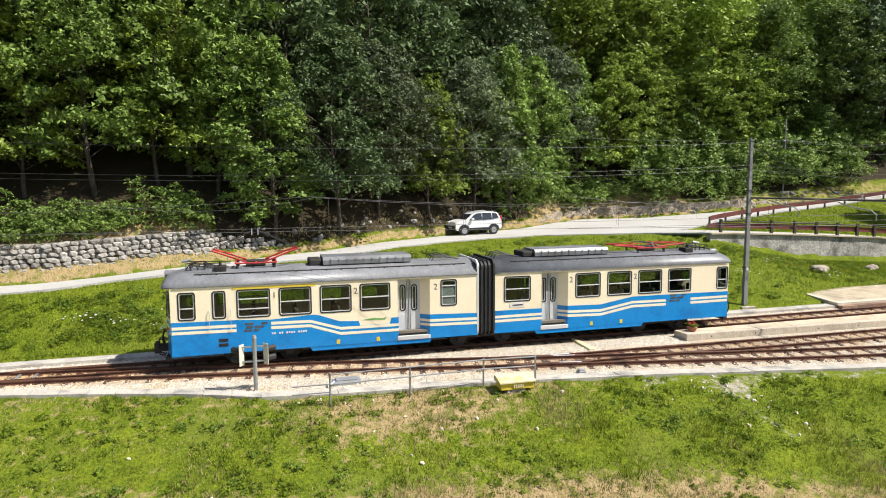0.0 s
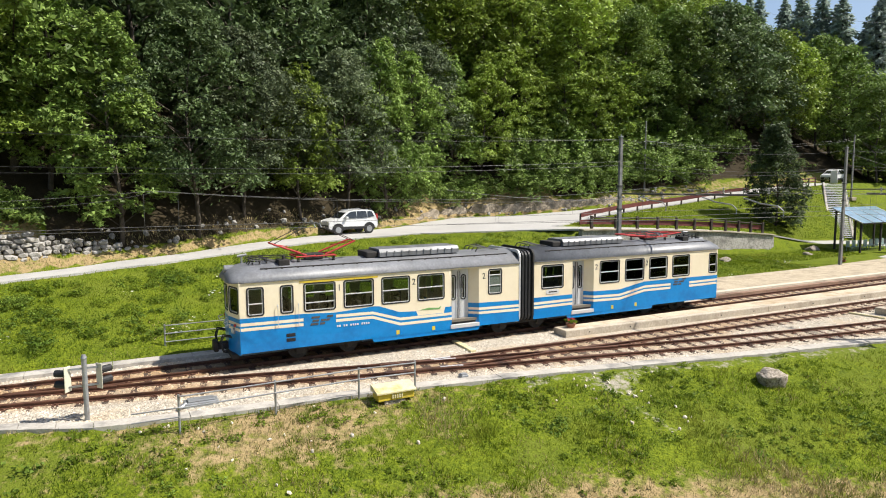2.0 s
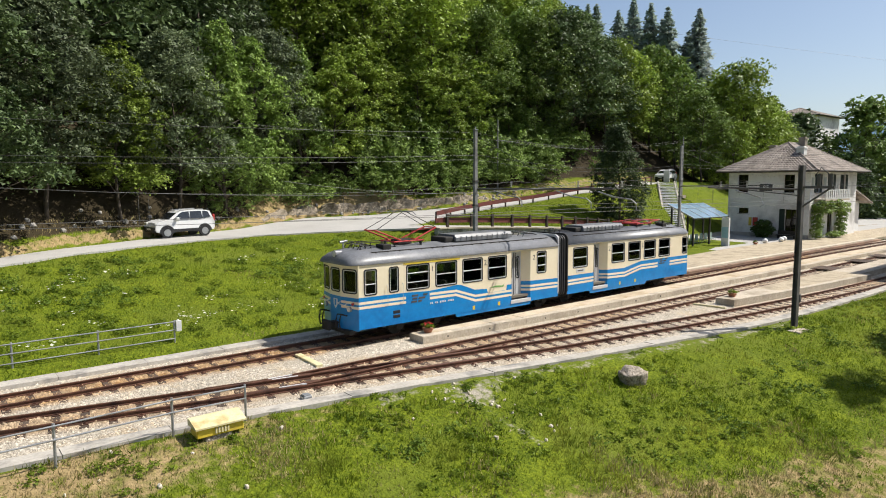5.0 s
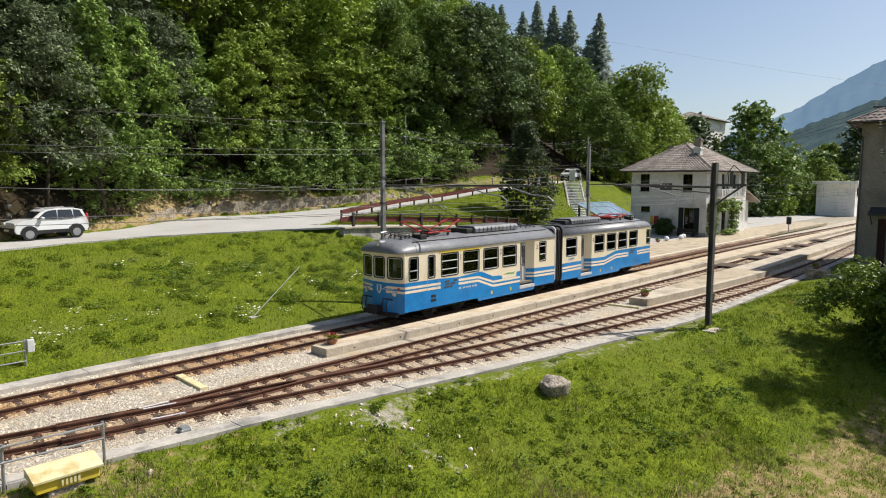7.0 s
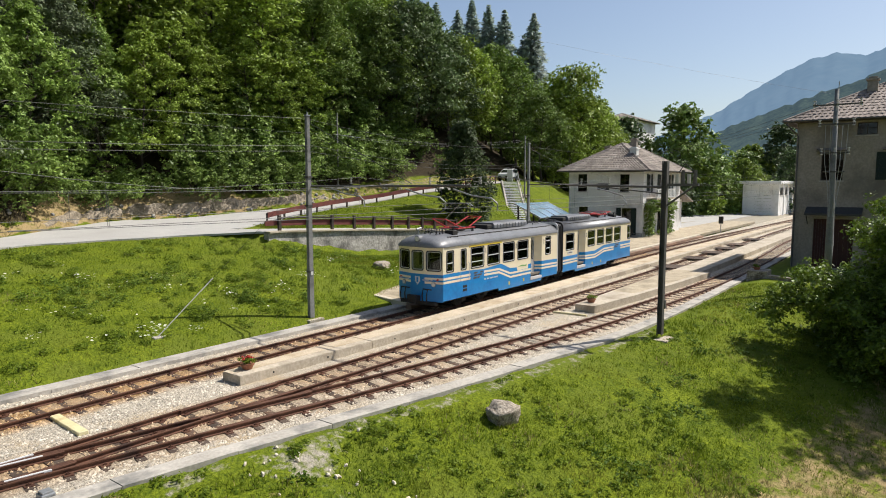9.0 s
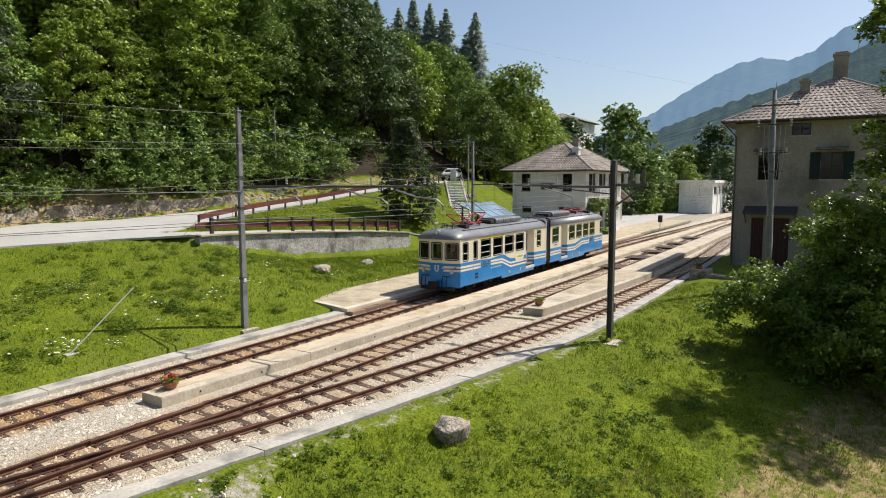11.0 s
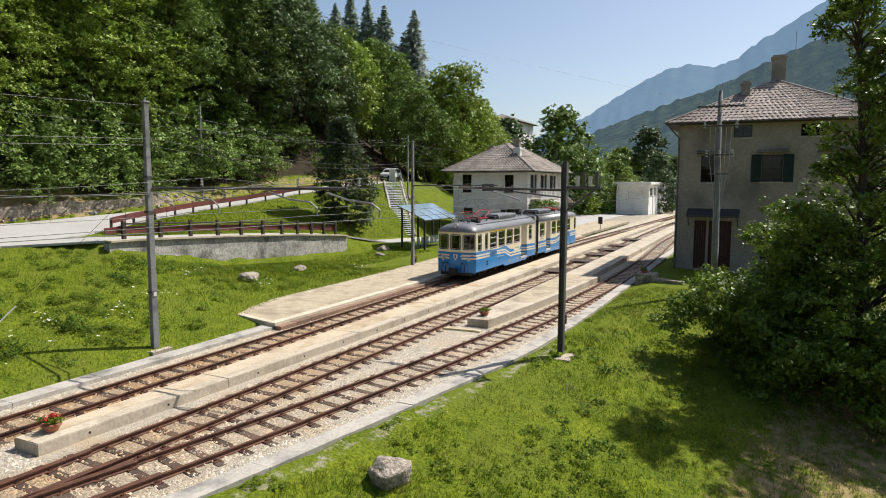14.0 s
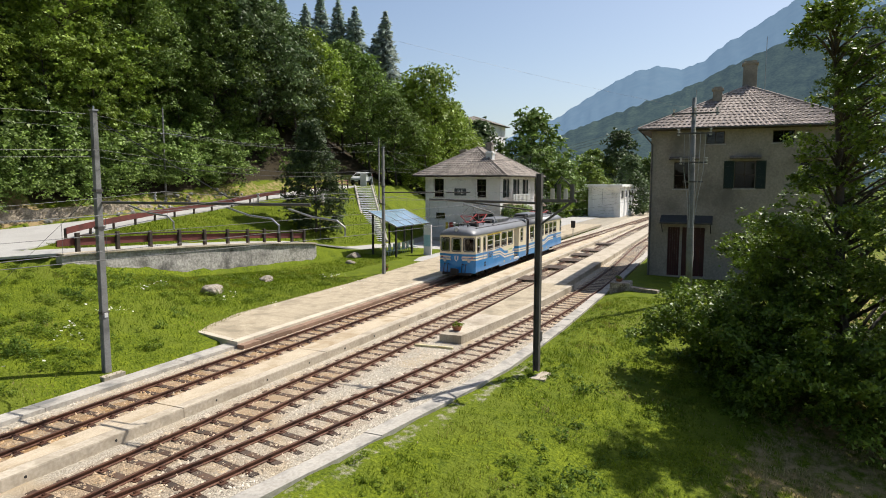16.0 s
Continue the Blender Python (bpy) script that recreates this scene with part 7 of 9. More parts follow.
def build_shed():
    h = thing("engine_shed", "long white flat-roofed engine shed with high windows", "shed")
    x0, x1, y0, y1, z1 = 135.0, 172.0, 27.6, 33.6, 5.7
    bm = bmesh.new()
    add_wall(bm, y0, y1, 0.0, z1, [(28.8, 32.6, 0.0, 4.8)], lambda u, v, w: (x0 + w, u, v), 0.3)
    part("wall", bm, M_SHED_WHITE, h)
    holes = [(136.2 + 4.4 * k, 139.6 + 4.4 * k, 3.6, 5.0) for k in range(8)]
    bm = bmesh.new()
    add_wall(bm, x0 + 0.3, x1, 0.0, z1, holes, lambda u, v, w: (u, y0 + w, v), 0.3)
    part("wall", bm, M_SHED_WHITE, h)
    for k, (u0, u1, v0, v1) in enumerate(holes):
        put_house_window(h, pose((u0 + u1) / 2, y0 + 0.12, (v0 + v1) / 2), u1 - u0, v1 - v0, (2, 0))
        bm = bmesh.new()
        add_box(bm, u1 + 0.2, u1 + 0.8, y0 - 0.15, y0, 0.0, z1)
        part("pier", bm, M_SHED_WHITE, h)
    for a, b, c, d in ((x1 - 0.3, x1, y0 + 0.3, y1), (x0 + 0.3, x1 - 0.3, y1 - 0.3, y1)):
        bm = bmesh.new()
        add_box(bm, a, b, c, d, 0.0, z1)
        part("wall", bm, M_SHED_WHITE, h)
    for k in range(8):
        bm = bmesh.new()
        add_box(bm, x0 + 0.1, x0 + 0.2, 28.8, 32.6, 0.05 + 0.6 * k, 0.62 + 0.6 * k, 0.01)
        part("door_slat", bm, M_SHED_WHITE, h, "white slat of the closed shed door")
    bm = bmesh.new()
    add_box(bm, x0 - 1.4, x1 + 0.4, y0 - 0.5, y1 + 0.5, z1, z1 + 0.5, 0.03)
    part("roof", bm, M_SHED_WHITE, h, "flat pale roof slab")


def build_shelter():
    s = thing("platform_shelter", "glass-roofed waiting shelter on dark steel posts", "shelter")
    x0, x1, ya, yb = 57.0, 63.4, 34.0, 36.6
    for x in (57.3, 60.2, 63.1):
        for y, z in ((34.2, 2.75), (36.4, 3.85)):
            bm = bmesh.new()
            add_box(bm, x - 0.07, x + 0.07, y - 0.07, y + 0.07, 0.1, z, 0.01)
            part("post", bm, M_DARK, s)
    n = 4
    for k in range(n):
        a, b = x0 + (x1 - x0) * k / n + 0.04, x0 + (x1 - x0) * (k + 1) / n - 0.04
        bm = bmesh.new()
        add_prism(bm, [(ya, 2.74), (yb, 3.96), (yb, 3.98), (ya, 2.76)], lambda u, v, w: (a + w, u, v), b - a)
        ob = part("roof_pane", bm, M_SHELTER_GLASS, s, "bluish glass roof panel")
    for k in range(n + 1):
        x = x0 + (x1 - x0) * k / n
        bm = bmesh.new()
        add_prism(bm, [(ya - 0.05, 2.66), (yb + 0.05, 3.90), (yb + 0.05, 4.0), (ya - 0.05, 2.78)], lambda u, v, w: (x - 0.035 + w, u, v), 0.07)
        part("rafter", bm, M_STEEL, s)
    for y, z in ((ya, 2.70), (yb, 3.93), ((ya + yb) / 2, 3.30)):
        bm = bmesh.new()
        add_box(bm, x0, x1, y - 0.05, y + 0.05, z - 0.05, z + 0.02)
        part("purlin", bm, M_DARK, s)
    first = None
    for k in range(7):
        bm = bmesh.new()
        m = pose(57.6 + 0.85 * k, 35.2, 0.14, 0, 0, 0)
        if first is None:
            add_box(bm, -0.25, 0.25, -0.25, 0.25, 0.42, 0.47, 0.015)
            add_box(bm, -0.25, 0.25, 0.20, 0.26, 0.47, 0.98, 0.015)
            for a in (-0.2, 0.2):
                add_rod(bm, (a, -0.2, 0), (a, -0.2, 0.42), 0.02, 6)
                add_rod(bm, (a, 0.2, 0), (a, 0.2, 0.42), 0.02, 6)
            first = tagged(part("waiting_seat", bm, M_SHELTER_GLASS2, at=m), "pale green moulded seat in the shelter", "chair", "shelter seats")
        else:
            copy_thing(first, m)
    p = thing("info_panel", "tall white and pale blue information column", "sign")
    bm = bmesh.new()
    add_box(bm, 60.2, 60.45, 32.35, 33.05, 0.1, 2.75, 0.02)
    part("column", bm, M_WHITE, p)
    bm = bmesh.new()
    add_box(bm, 60.185, 60.2, 32.40, 33.0, 0.9, 1.9)
    part("screen", bm, mat("panel_blue", (0.30, 0.52, 0.60), (0.38, 0.60, 0.68), 3, 20, 0.4), p)


M_SHELTER_GLASS = mat("blue_glass_roof", (0.24, 0.36, 0.46), (0.30, 0.43, 0.54), 1.0, 10, 0.12, spec=0.7, coat=0.6)
M_SHELTER_GLASS2 = mat("seat_green", (0.34, 0.44, 0.40), (0.42, 0.52, 0.48), 2, 20, 0.45)


def build_upper_house():
    h = thing("hill_house", "pale house with flat-pitched roof high among the trees", "house")
    x, y, z = 178, 73, 14
    bm = bmesh.new()
    add_wall(bm, y - 6, y + 6, z, z + 8, [(y - 4.5 + 3 * k, y - 3.2 + 3 * k, z + 5, z + 7) for k in range(4)], lambda u, v, w: (x - 7 + w, u, v), 0.4)
    part("wall", bm, M_PLASTER_WHITE, h)
    bm = bmesh.new()
    add_box(bm, x - 6.5, x + 7, y - 6, y + 6, z - 3, z + 8)
    part("wall", bm, M_PLASTER_WHITE, h)
    for k in range(4):
        put_house_window(h, pose(x - 6.9, y - 3.85 + 3 * k, z + 6, 0, 0, -90), 1.3, 2.0)
    hip_roof(h, x - 7, x + 7, y - 6, y + 6, z + 8, 2.4, "x", 6, 1.0, M_TILE, tile=0.8)


build_station()
build_grey_house()
build_shed()
build_shelter()
build_upper_house()


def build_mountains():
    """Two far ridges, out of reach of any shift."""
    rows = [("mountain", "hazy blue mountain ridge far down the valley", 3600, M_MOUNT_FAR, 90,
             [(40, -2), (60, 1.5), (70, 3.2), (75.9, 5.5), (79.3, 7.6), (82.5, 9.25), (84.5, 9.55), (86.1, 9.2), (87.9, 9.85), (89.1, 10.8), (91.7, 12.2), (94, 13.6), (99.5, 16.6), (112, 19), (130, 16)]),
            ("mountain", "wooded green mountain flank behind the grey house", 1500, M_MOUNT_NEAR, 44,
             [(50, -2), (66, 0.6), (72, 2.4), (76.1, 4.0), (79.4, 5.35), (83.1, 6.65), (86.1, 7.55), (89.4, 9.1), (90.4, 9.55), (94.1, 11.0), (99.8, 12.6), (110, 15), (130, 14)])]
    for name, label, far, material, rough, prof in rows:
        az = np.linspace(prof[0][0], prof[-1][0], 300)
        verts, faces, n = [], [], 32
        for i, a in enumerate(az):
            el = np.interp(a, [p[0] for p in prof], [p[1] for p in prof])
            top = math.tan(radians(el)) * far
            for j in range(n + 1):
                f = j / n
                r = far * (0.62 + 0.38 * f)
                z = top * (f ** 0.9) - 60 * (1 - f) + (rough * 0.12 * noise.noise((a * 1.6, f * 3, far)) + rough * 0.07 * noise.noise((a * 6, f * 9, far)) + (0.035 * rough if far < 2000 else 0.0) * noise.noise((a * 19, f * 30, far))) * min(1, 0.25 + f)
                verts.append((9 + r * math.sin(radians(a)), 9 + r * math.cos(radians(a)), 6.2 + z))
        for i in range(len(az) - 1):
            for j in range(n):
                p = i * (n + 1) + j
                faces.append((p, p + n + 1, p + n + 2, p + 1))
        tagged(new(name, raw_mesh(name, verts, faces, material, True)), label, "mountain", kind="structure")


# Ridge material; a bluish emission stands in for the haze of the air.
def backdrop_mat(name, c1, c2, scale, haze_glow, power):
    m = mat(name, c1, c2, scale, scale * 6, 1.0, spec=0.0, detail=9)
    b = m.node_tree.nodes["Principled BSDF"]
    b.inputs["Emission Color"].default_value = (*haze_glow, 1)
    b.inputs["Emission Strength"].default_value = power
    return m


M_MOUNT_FAR = backdrop_mat("hazy_far_ridge", (0.045, 0.070, 0.085), (0.075, 0.10, 0.11), 0.004, (0.30, 0.48, 0.72), 0.36)
M_MOUNT_NEAR = backdrop_mat("hazy_wooded_flank", (0.005, 0.012, 0.008), (0.060, 0.080, 0.048), 0.03, (0.25, 0.39, 0.53), 0.155)
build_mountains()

# ---- masts, wires, fences and small things by the line ----
def mast_concrete(label, x, y, z0, z1, w=0.26, group="line masts"):
    """Tapered square mast on a footing, with a cap and a number plate."""
    root = thing("line_mast", label, "mast", group)
    bm = bmesh.new()
    rings = [[bm.verts.new((x + a * r, y + b * r, z)) for a, b in ((-1, -0.7), (1, -0.7), (1, 0.7), (-1, 0.7))] for r, z in ((w / 2, z0 - 0.2), (w / 2 * 0.72, z1))]
    for k in range(4):
        bm.faces.new((rings[0][k], rings[0][(k + 1) % 4], rings[1][(k + 1) % 4], rings[1][k]))
    bm.faces.new(rings[1])
    bmesh.ops.bevel(bm, geom=list(bm.edges), offset=0.015, segments=1, affect="EDGES")
    part("shaft", bm, M_MAST_CONCRETE, root)
    bm = bmesh.new()
    add_box(bm, x - 0.42, x + 0.42, y - 0.38, y + 0.38, z0 - 0.4, z0 - 0.03, 0.03)
    part("footing", bm, M_CONCRETE, root, "pale concrete footing")
    bm = bmesh.new()
    add_box(bm, x - w * 0.42, x + w * 0.42, y - w * 0.34, y + w * 0.34, z1, z1 + 0.05)
    add_rod(bm, (x, y, z1), (x, y, z1 + 0.16), 0.03, 8)
    part("cap", bm, M_STEEL, root)
    for z in (z0 + 2.0, z0 + 4.8, z0 + 6.0):
        if z < z1:
            bm = bmesh.new()
            add_box(bm, x - w * 0.5, x + w * 0.5, y - w * 0.40, y + w * 0.40, z - 0.04, z + 0.04)
            part("clamp", bm, M_MAST, root)
    bm = bmesh.new()
    add_box(bm, x - 0.06, x + 0.06, y - w * 0.40 - 0.012, y - w * 0.3, z0 + 1.85, z0 + 2.0)
    part("plate", bm, M_WHITE, root)
    return root


def insulator(parent, p, q, r=0.05):
    """Ribbed insulator between two places."""
    p, q = Vector(p), Vector(q)
    bm = bmesh.new()
    for k in range(5):
        a, b = p.lerp(q, k / 5), p.lerp(q, (k + 0.7) / 5)
        add_rod(bm, a, b, r if k % 2 == 0 else r * 0.6, 8)
    part("insulator", bm, M_WHITE_GLAZE, parent, "white glazed insulator")


M_WHITE_GLAZE = mat("glazed_porcelain", (0.55, 0.53, 0.50), (0.68, 0.66, 0.62), 4, 30, 0.2)


def build_masts():
    a = mast_concrete("tall grey square line mast with a long bracket", 24.5, 27.7, height(24.5, 27.7), 8.6)
    bm = bmesh.new()
    add_rod(bm, (24.6, 27.75, 5.68), (24.7, 19.6, 5.72), 0.045, 8)
    part("bracket", bm, M_MAST, a)
    bm = bmesh.new()
    add_rod(bm, (24.55, 27.6, 8.3), (24.65, 22.2, 5.78), 0.014, 6)
    part("stay", bm, M_CABLE, a)
    for y in (25.05, 21.05, 18.85):
        bm = bmesh.new()
        add_rod(bm, (24.65, y + 0.3, 5.7), (24.65, y + 0.3, 6.02), 0.02, 6)
        part("hanger", bm, M_MAST, a)
        insulator(a, (24.65, y + 0.3, 5.80), (24.65, y + 0.3, 6.05))
        bm = bmesh.new()
        add_tube(bm, [(24.7, y + 1.5, 5.6), (24.72, y + 0.7, 5.38), (24.72, y - 0.1, 5.30), (24.72, y - 0.35, 5.12), (24.72, y - 0.35, 4.9)], 0.028, 8)
        part("steady_arm", bm, M_STEEL, a, "curved pale registration arm")
    b = thing("line_mast", "dark steel line mast with a cross bracket and coil gear", "mast", "line masts")
    x, y = 31.0, 14.85
    for s in (-1, 1):
        bm = bmesh.new()
        add_box(bm, x - 0.13, x + 0.13, y + s * 0.085 - 0.012, y + s * 0.085 + 0.012, -0.1, 6.65)
        part("flange", bm, M_MAST, b)
    bm = bmesh.new()
    add_box(bm, x - 0.012, x + 0.012, y - 0.073, y + 0.073, -0.1, 6.65)
    part("web", bm, M_MAST, b)
    bm = bmesh.new()
    add_box(bm, x - 0.5, x + 0.5, y - 0.42, y + 0.42, -0.9, height(x, y) + 0.0, 0.02)
    part("footing", bm, M_CONCRETE, b)
    bm = bmesh.new()
    add_rod(bm, (x, y, 5.66), (x, 18.9, 5.74), 0.045, 8)
    add_rod(bm, (x, y, 5.40), (x, 17.6, 5.68), 0.025, 8)
    part("bracket", bm, M_MAST, b)
    bm = bmesh.new()
    add_rod(bm, (x, y, 4.9), (x, y - 1.15, 5.75), 0.04, 8)
    add_box(bm, x - 0.06, x + 0.06, y - 1.25, y, 5.70, 5.80)
    part("side_bracket", bm, M_MAST, b)
    for k in range(4):
        bm = bmesh.new()
        yy = y - 0.45 - 0.22 * k
        add_rod(bm, (x, yy, 5.8), (x, yy, 6.3 if k % 2 else 6.15), 0.07, 10)
        part("switch_gear", bm, M_MAST if k % 2 else M_WHITE_GLAZE, b, "line switch element with porcelain")
    bm = bmesh.new()
    add_tube(bm, [(x, y - 0.5, 6.2), (x + 0.1, y - 0.7, 6.55), (x, y - 1.0, 6.3), (x + 0.1, y - 1.15, 5.9)], 0.02, 6)
    part("jumper", bm, M_CABLE, b)
    for yy in (18.3, 17.1):
        insulator(b, (x, yy, 5.74), (x, yy, 6.02))
    bm = bmesh.new()
    add_tube(bm, [(x, 17.6, 5.6), (x, 17.0, 5.45), (x, 16.5, 5.3), (x, 16.35, 5.0), (x, 16.5, 4.9)], 0.026, 8)
    part("steady_arm", bm, M_STEEL, b)
    bm = bmesh.new()
    add_box(bm, x + 0.13, x + 0.3, y - 0.12, y + 0.12, 0.9, 1.25, 0.02)
    add_rod(bm, (x + 0.2, y, 1.2), (x + 0.2, y, 4.9), 0.015, 6)
    part("switch_handle", bm, M_MAST, b)
    c = mast_concrete("tall grey square line mast beside the side platform", 48.5, 30.5, 0.1, 8.7)
    bm = bmesh.new()
    add_rod(bm, (48.5, 30.5, 5.7), (48.6, 24.2, 5.75), 0.04, 8)
    part("bracket", bm, M_MAST, c)
    f = mast_concrete("thin grey pole with a light crossarm at the forest edge", 51.8, 53.9, height(51.8, 53.9), 12.6, 0.17)
    bm = bmesh.new()
    add_rod(bm, (51.8, 53.9, 10.6), (49.6, 51.9, 10.35), 0.03, 6)
    add_rod(bm, (51.8, 53.9, 10.6), (53.9, 52.7, 10.35), 0.03, 6)
    part("crossarm", bm, M_STEEL, f, "pale bent crossarm")
    mast_concrete("grey lamp mast beside the stairs", 74.6, 45.5, 4.5, 11.3, 0.2)
    # house pole with crossarms
    u = thing("utility_pole", "tall wooden power pole with crossarms and insulators", "pole")
    x, y = 46.6, 10.8
    bm = bmesh.new()
    add_tube(bm, [(x, y, -0.2), (x, y, 2.5), (x, y + 0.05, 6), (x, y + 0.08, 10.8)], [0.21, 0.19, 0.15, 0.10], 12)
    part("shaft", bm, M_MAST_CONCRETE, u, smooth=True)
    for z, half in ((9.98, 1.15), (8.95, 0.85), (7.44, 0.68), (6.43, 0.5)):
        bm = bmesh.new()
        add_box(bm, x - 0.16, x - 0.08, y - half, y + half, z - 0.04, z + 0.04, 0.008)
        part("crossarm", bm, M_MAST, u)
        for s in (-1, 0, 1):
            if z > 7:
                insulator(u, (x - 0.12, y + s * half * 0.92, z - 0.1), (x - 0.12, y + s * half * 0.92, z + 0.28), 0.07)
    for dy in (-0.55, -0.3, 0.25, 0.5):
        bm = bmesh.new()
        add_tube(bm, [(x - 0.12, y + dy, 9.0), (x - 0.2, y + dy * 0.9, 7.0), (x - 0.14, y + dy * 0.5, 5.6), (x - 0.2, y + dy * 0.2, 4.0)], 0.016, 5)
        part("down_lead", bm, M_STEEL, u)
    bm = bmesh.new()
    add_rod(bm, (x, y, 10.7), (x, y, 11.2), 0.02, 6)
    part("spike", bm, M_STEEL, u)


build_masts()


def wire(label, pts, r=0.011, sag=0.0, mat_=None, group="overhead wires"):
    out = []
    for a, b in zip(pts, pts[1:]):
        a, b = Vector(a), Vector(b)
        n = 10
        for k in range(n):
            f = k / n
            p = a.lerp(b, f)
            p.z -= sag * 4 * f * (1 - f)
            out.append(p)
    out.append(Vector(pts[-1]))
    bm = bmesh.new()
    add_tube(bm, out, r, 5)
    tagged(part("overhead_wire", bm, mat_ or M_WIRE), label, "wire", group)


def build_wires():
    for t, x0 in ((T1, -60), (T2, 11), (T3, -6)):
        xs = [x0] + [x for x in (-42, -20, 2, 24.7, 48.5, 70, 90, 120, 150) if x > x0 + 3]
        wire("copper contact wire above the track", [(x, curve_y(t, x) + (0.12 if k % 2 else -0.12), 4.87) for k, x in enumerate(xs)], 0.0075, 0.02)
        wire("thin carrying wire above the contact wire", [(x, curve_y(t, x), 6.05) for x in xs], 0.006, 0.45)
        for k, x in enumerate(spaced([(xs[0] + 2, 0), (80, 5.5)])):
            bm = bmesh.new()
            near = min(xs, key=lambda q: abs(q - x))
            f = min(1.0, abs(x - near) / 11)
            add_rod(bm, (x, curve_y(t, x), 4.87), (x, curve_y(t, x), 6.0 - 0.42 * f * (2 - f)), 0.005, 4)
            tagged(part("dropper", bm, M_WIRE), "thin grey dropper between two overhead wires", "wire", "droppers")
    for dz, dy in ((7.15, 0.0), (7.35, -0.35), (8.5, 0.1)):
        wire("feeder wire carried along the line masts", [(-60, 27.9 + dy, dz), (-20, 27.8 + dy, dz), (24.5, 27.7 + dy, dz), (48.5, 30.5 + dy, dz), (150, 27 + dy, dz)], 0.0075, 0.5, M_CABLE)
    wire("cable from the mast to the forest pole", [(24.5, 27.7, 8.3), (51.8, 53.9, 10.5), (74.6, 45.5, 10.8)], 0.009, 0.8, M_CABLE)
    wire("cable high above the road", [(-60, 46, 11.5), (0, 47, 11.4), (51.8, 53.9, 10.6), (74.6, 45.5, 11.0)], 0.009, 0.7, M_CABLE)
    wire("cable to the station house", [(48.5, 30.5, 8.4), (73.2, 34, 6.6)], 0.010, 0.5)
    wire("cable to the station house", [(74.6, 45.5, 11.0), (78, 38, 7.2)], 0.010, 0.3)
    for s in (-0.8, 0.0, 0.8):
        wire("power line from the house pole", [(46.5, 10.8 + s, 10.1), (74, 33 + s, 8.6)], 0.009, 0.6)
    wire("high power line across the valley", [(20, 140, 52), (170, 20, 24), (260, -60, 46)], 0.014, 3.0, M_CABLE)
    foot, head = Vector((18.15, 28.8, height(18.15, 28.8))), Vector((24.45, 27.8, 6.0))
    guy = thing("guy_wire", "slanting pale guy wire anchored in the slope", "wire")
    for name, a, b, r, m in (("sleeve", foot - (head - foot) * 0.02, foot.lerp(head, 0.34), 0.022, M_WHITE_GLAZE), ("strand", foot.lerp(head, 0.33), head, 0.006, M_CABLE)):
        bm = bmesh.new()
        add_rod(bm, a, b, r, 8)
        part(name, bm, m, guy)
    bm = bmesh.new()
    add_box(bm, foot.x - 0.18, foot.x + 0.18, foot.y - 0.15, foot.y + 0.15, foot.z - 0.2, foot.z + 0.03, 0.02)
    part("anchor_block", bm, M_CONCRETE_GREY, guy)


build_wires()


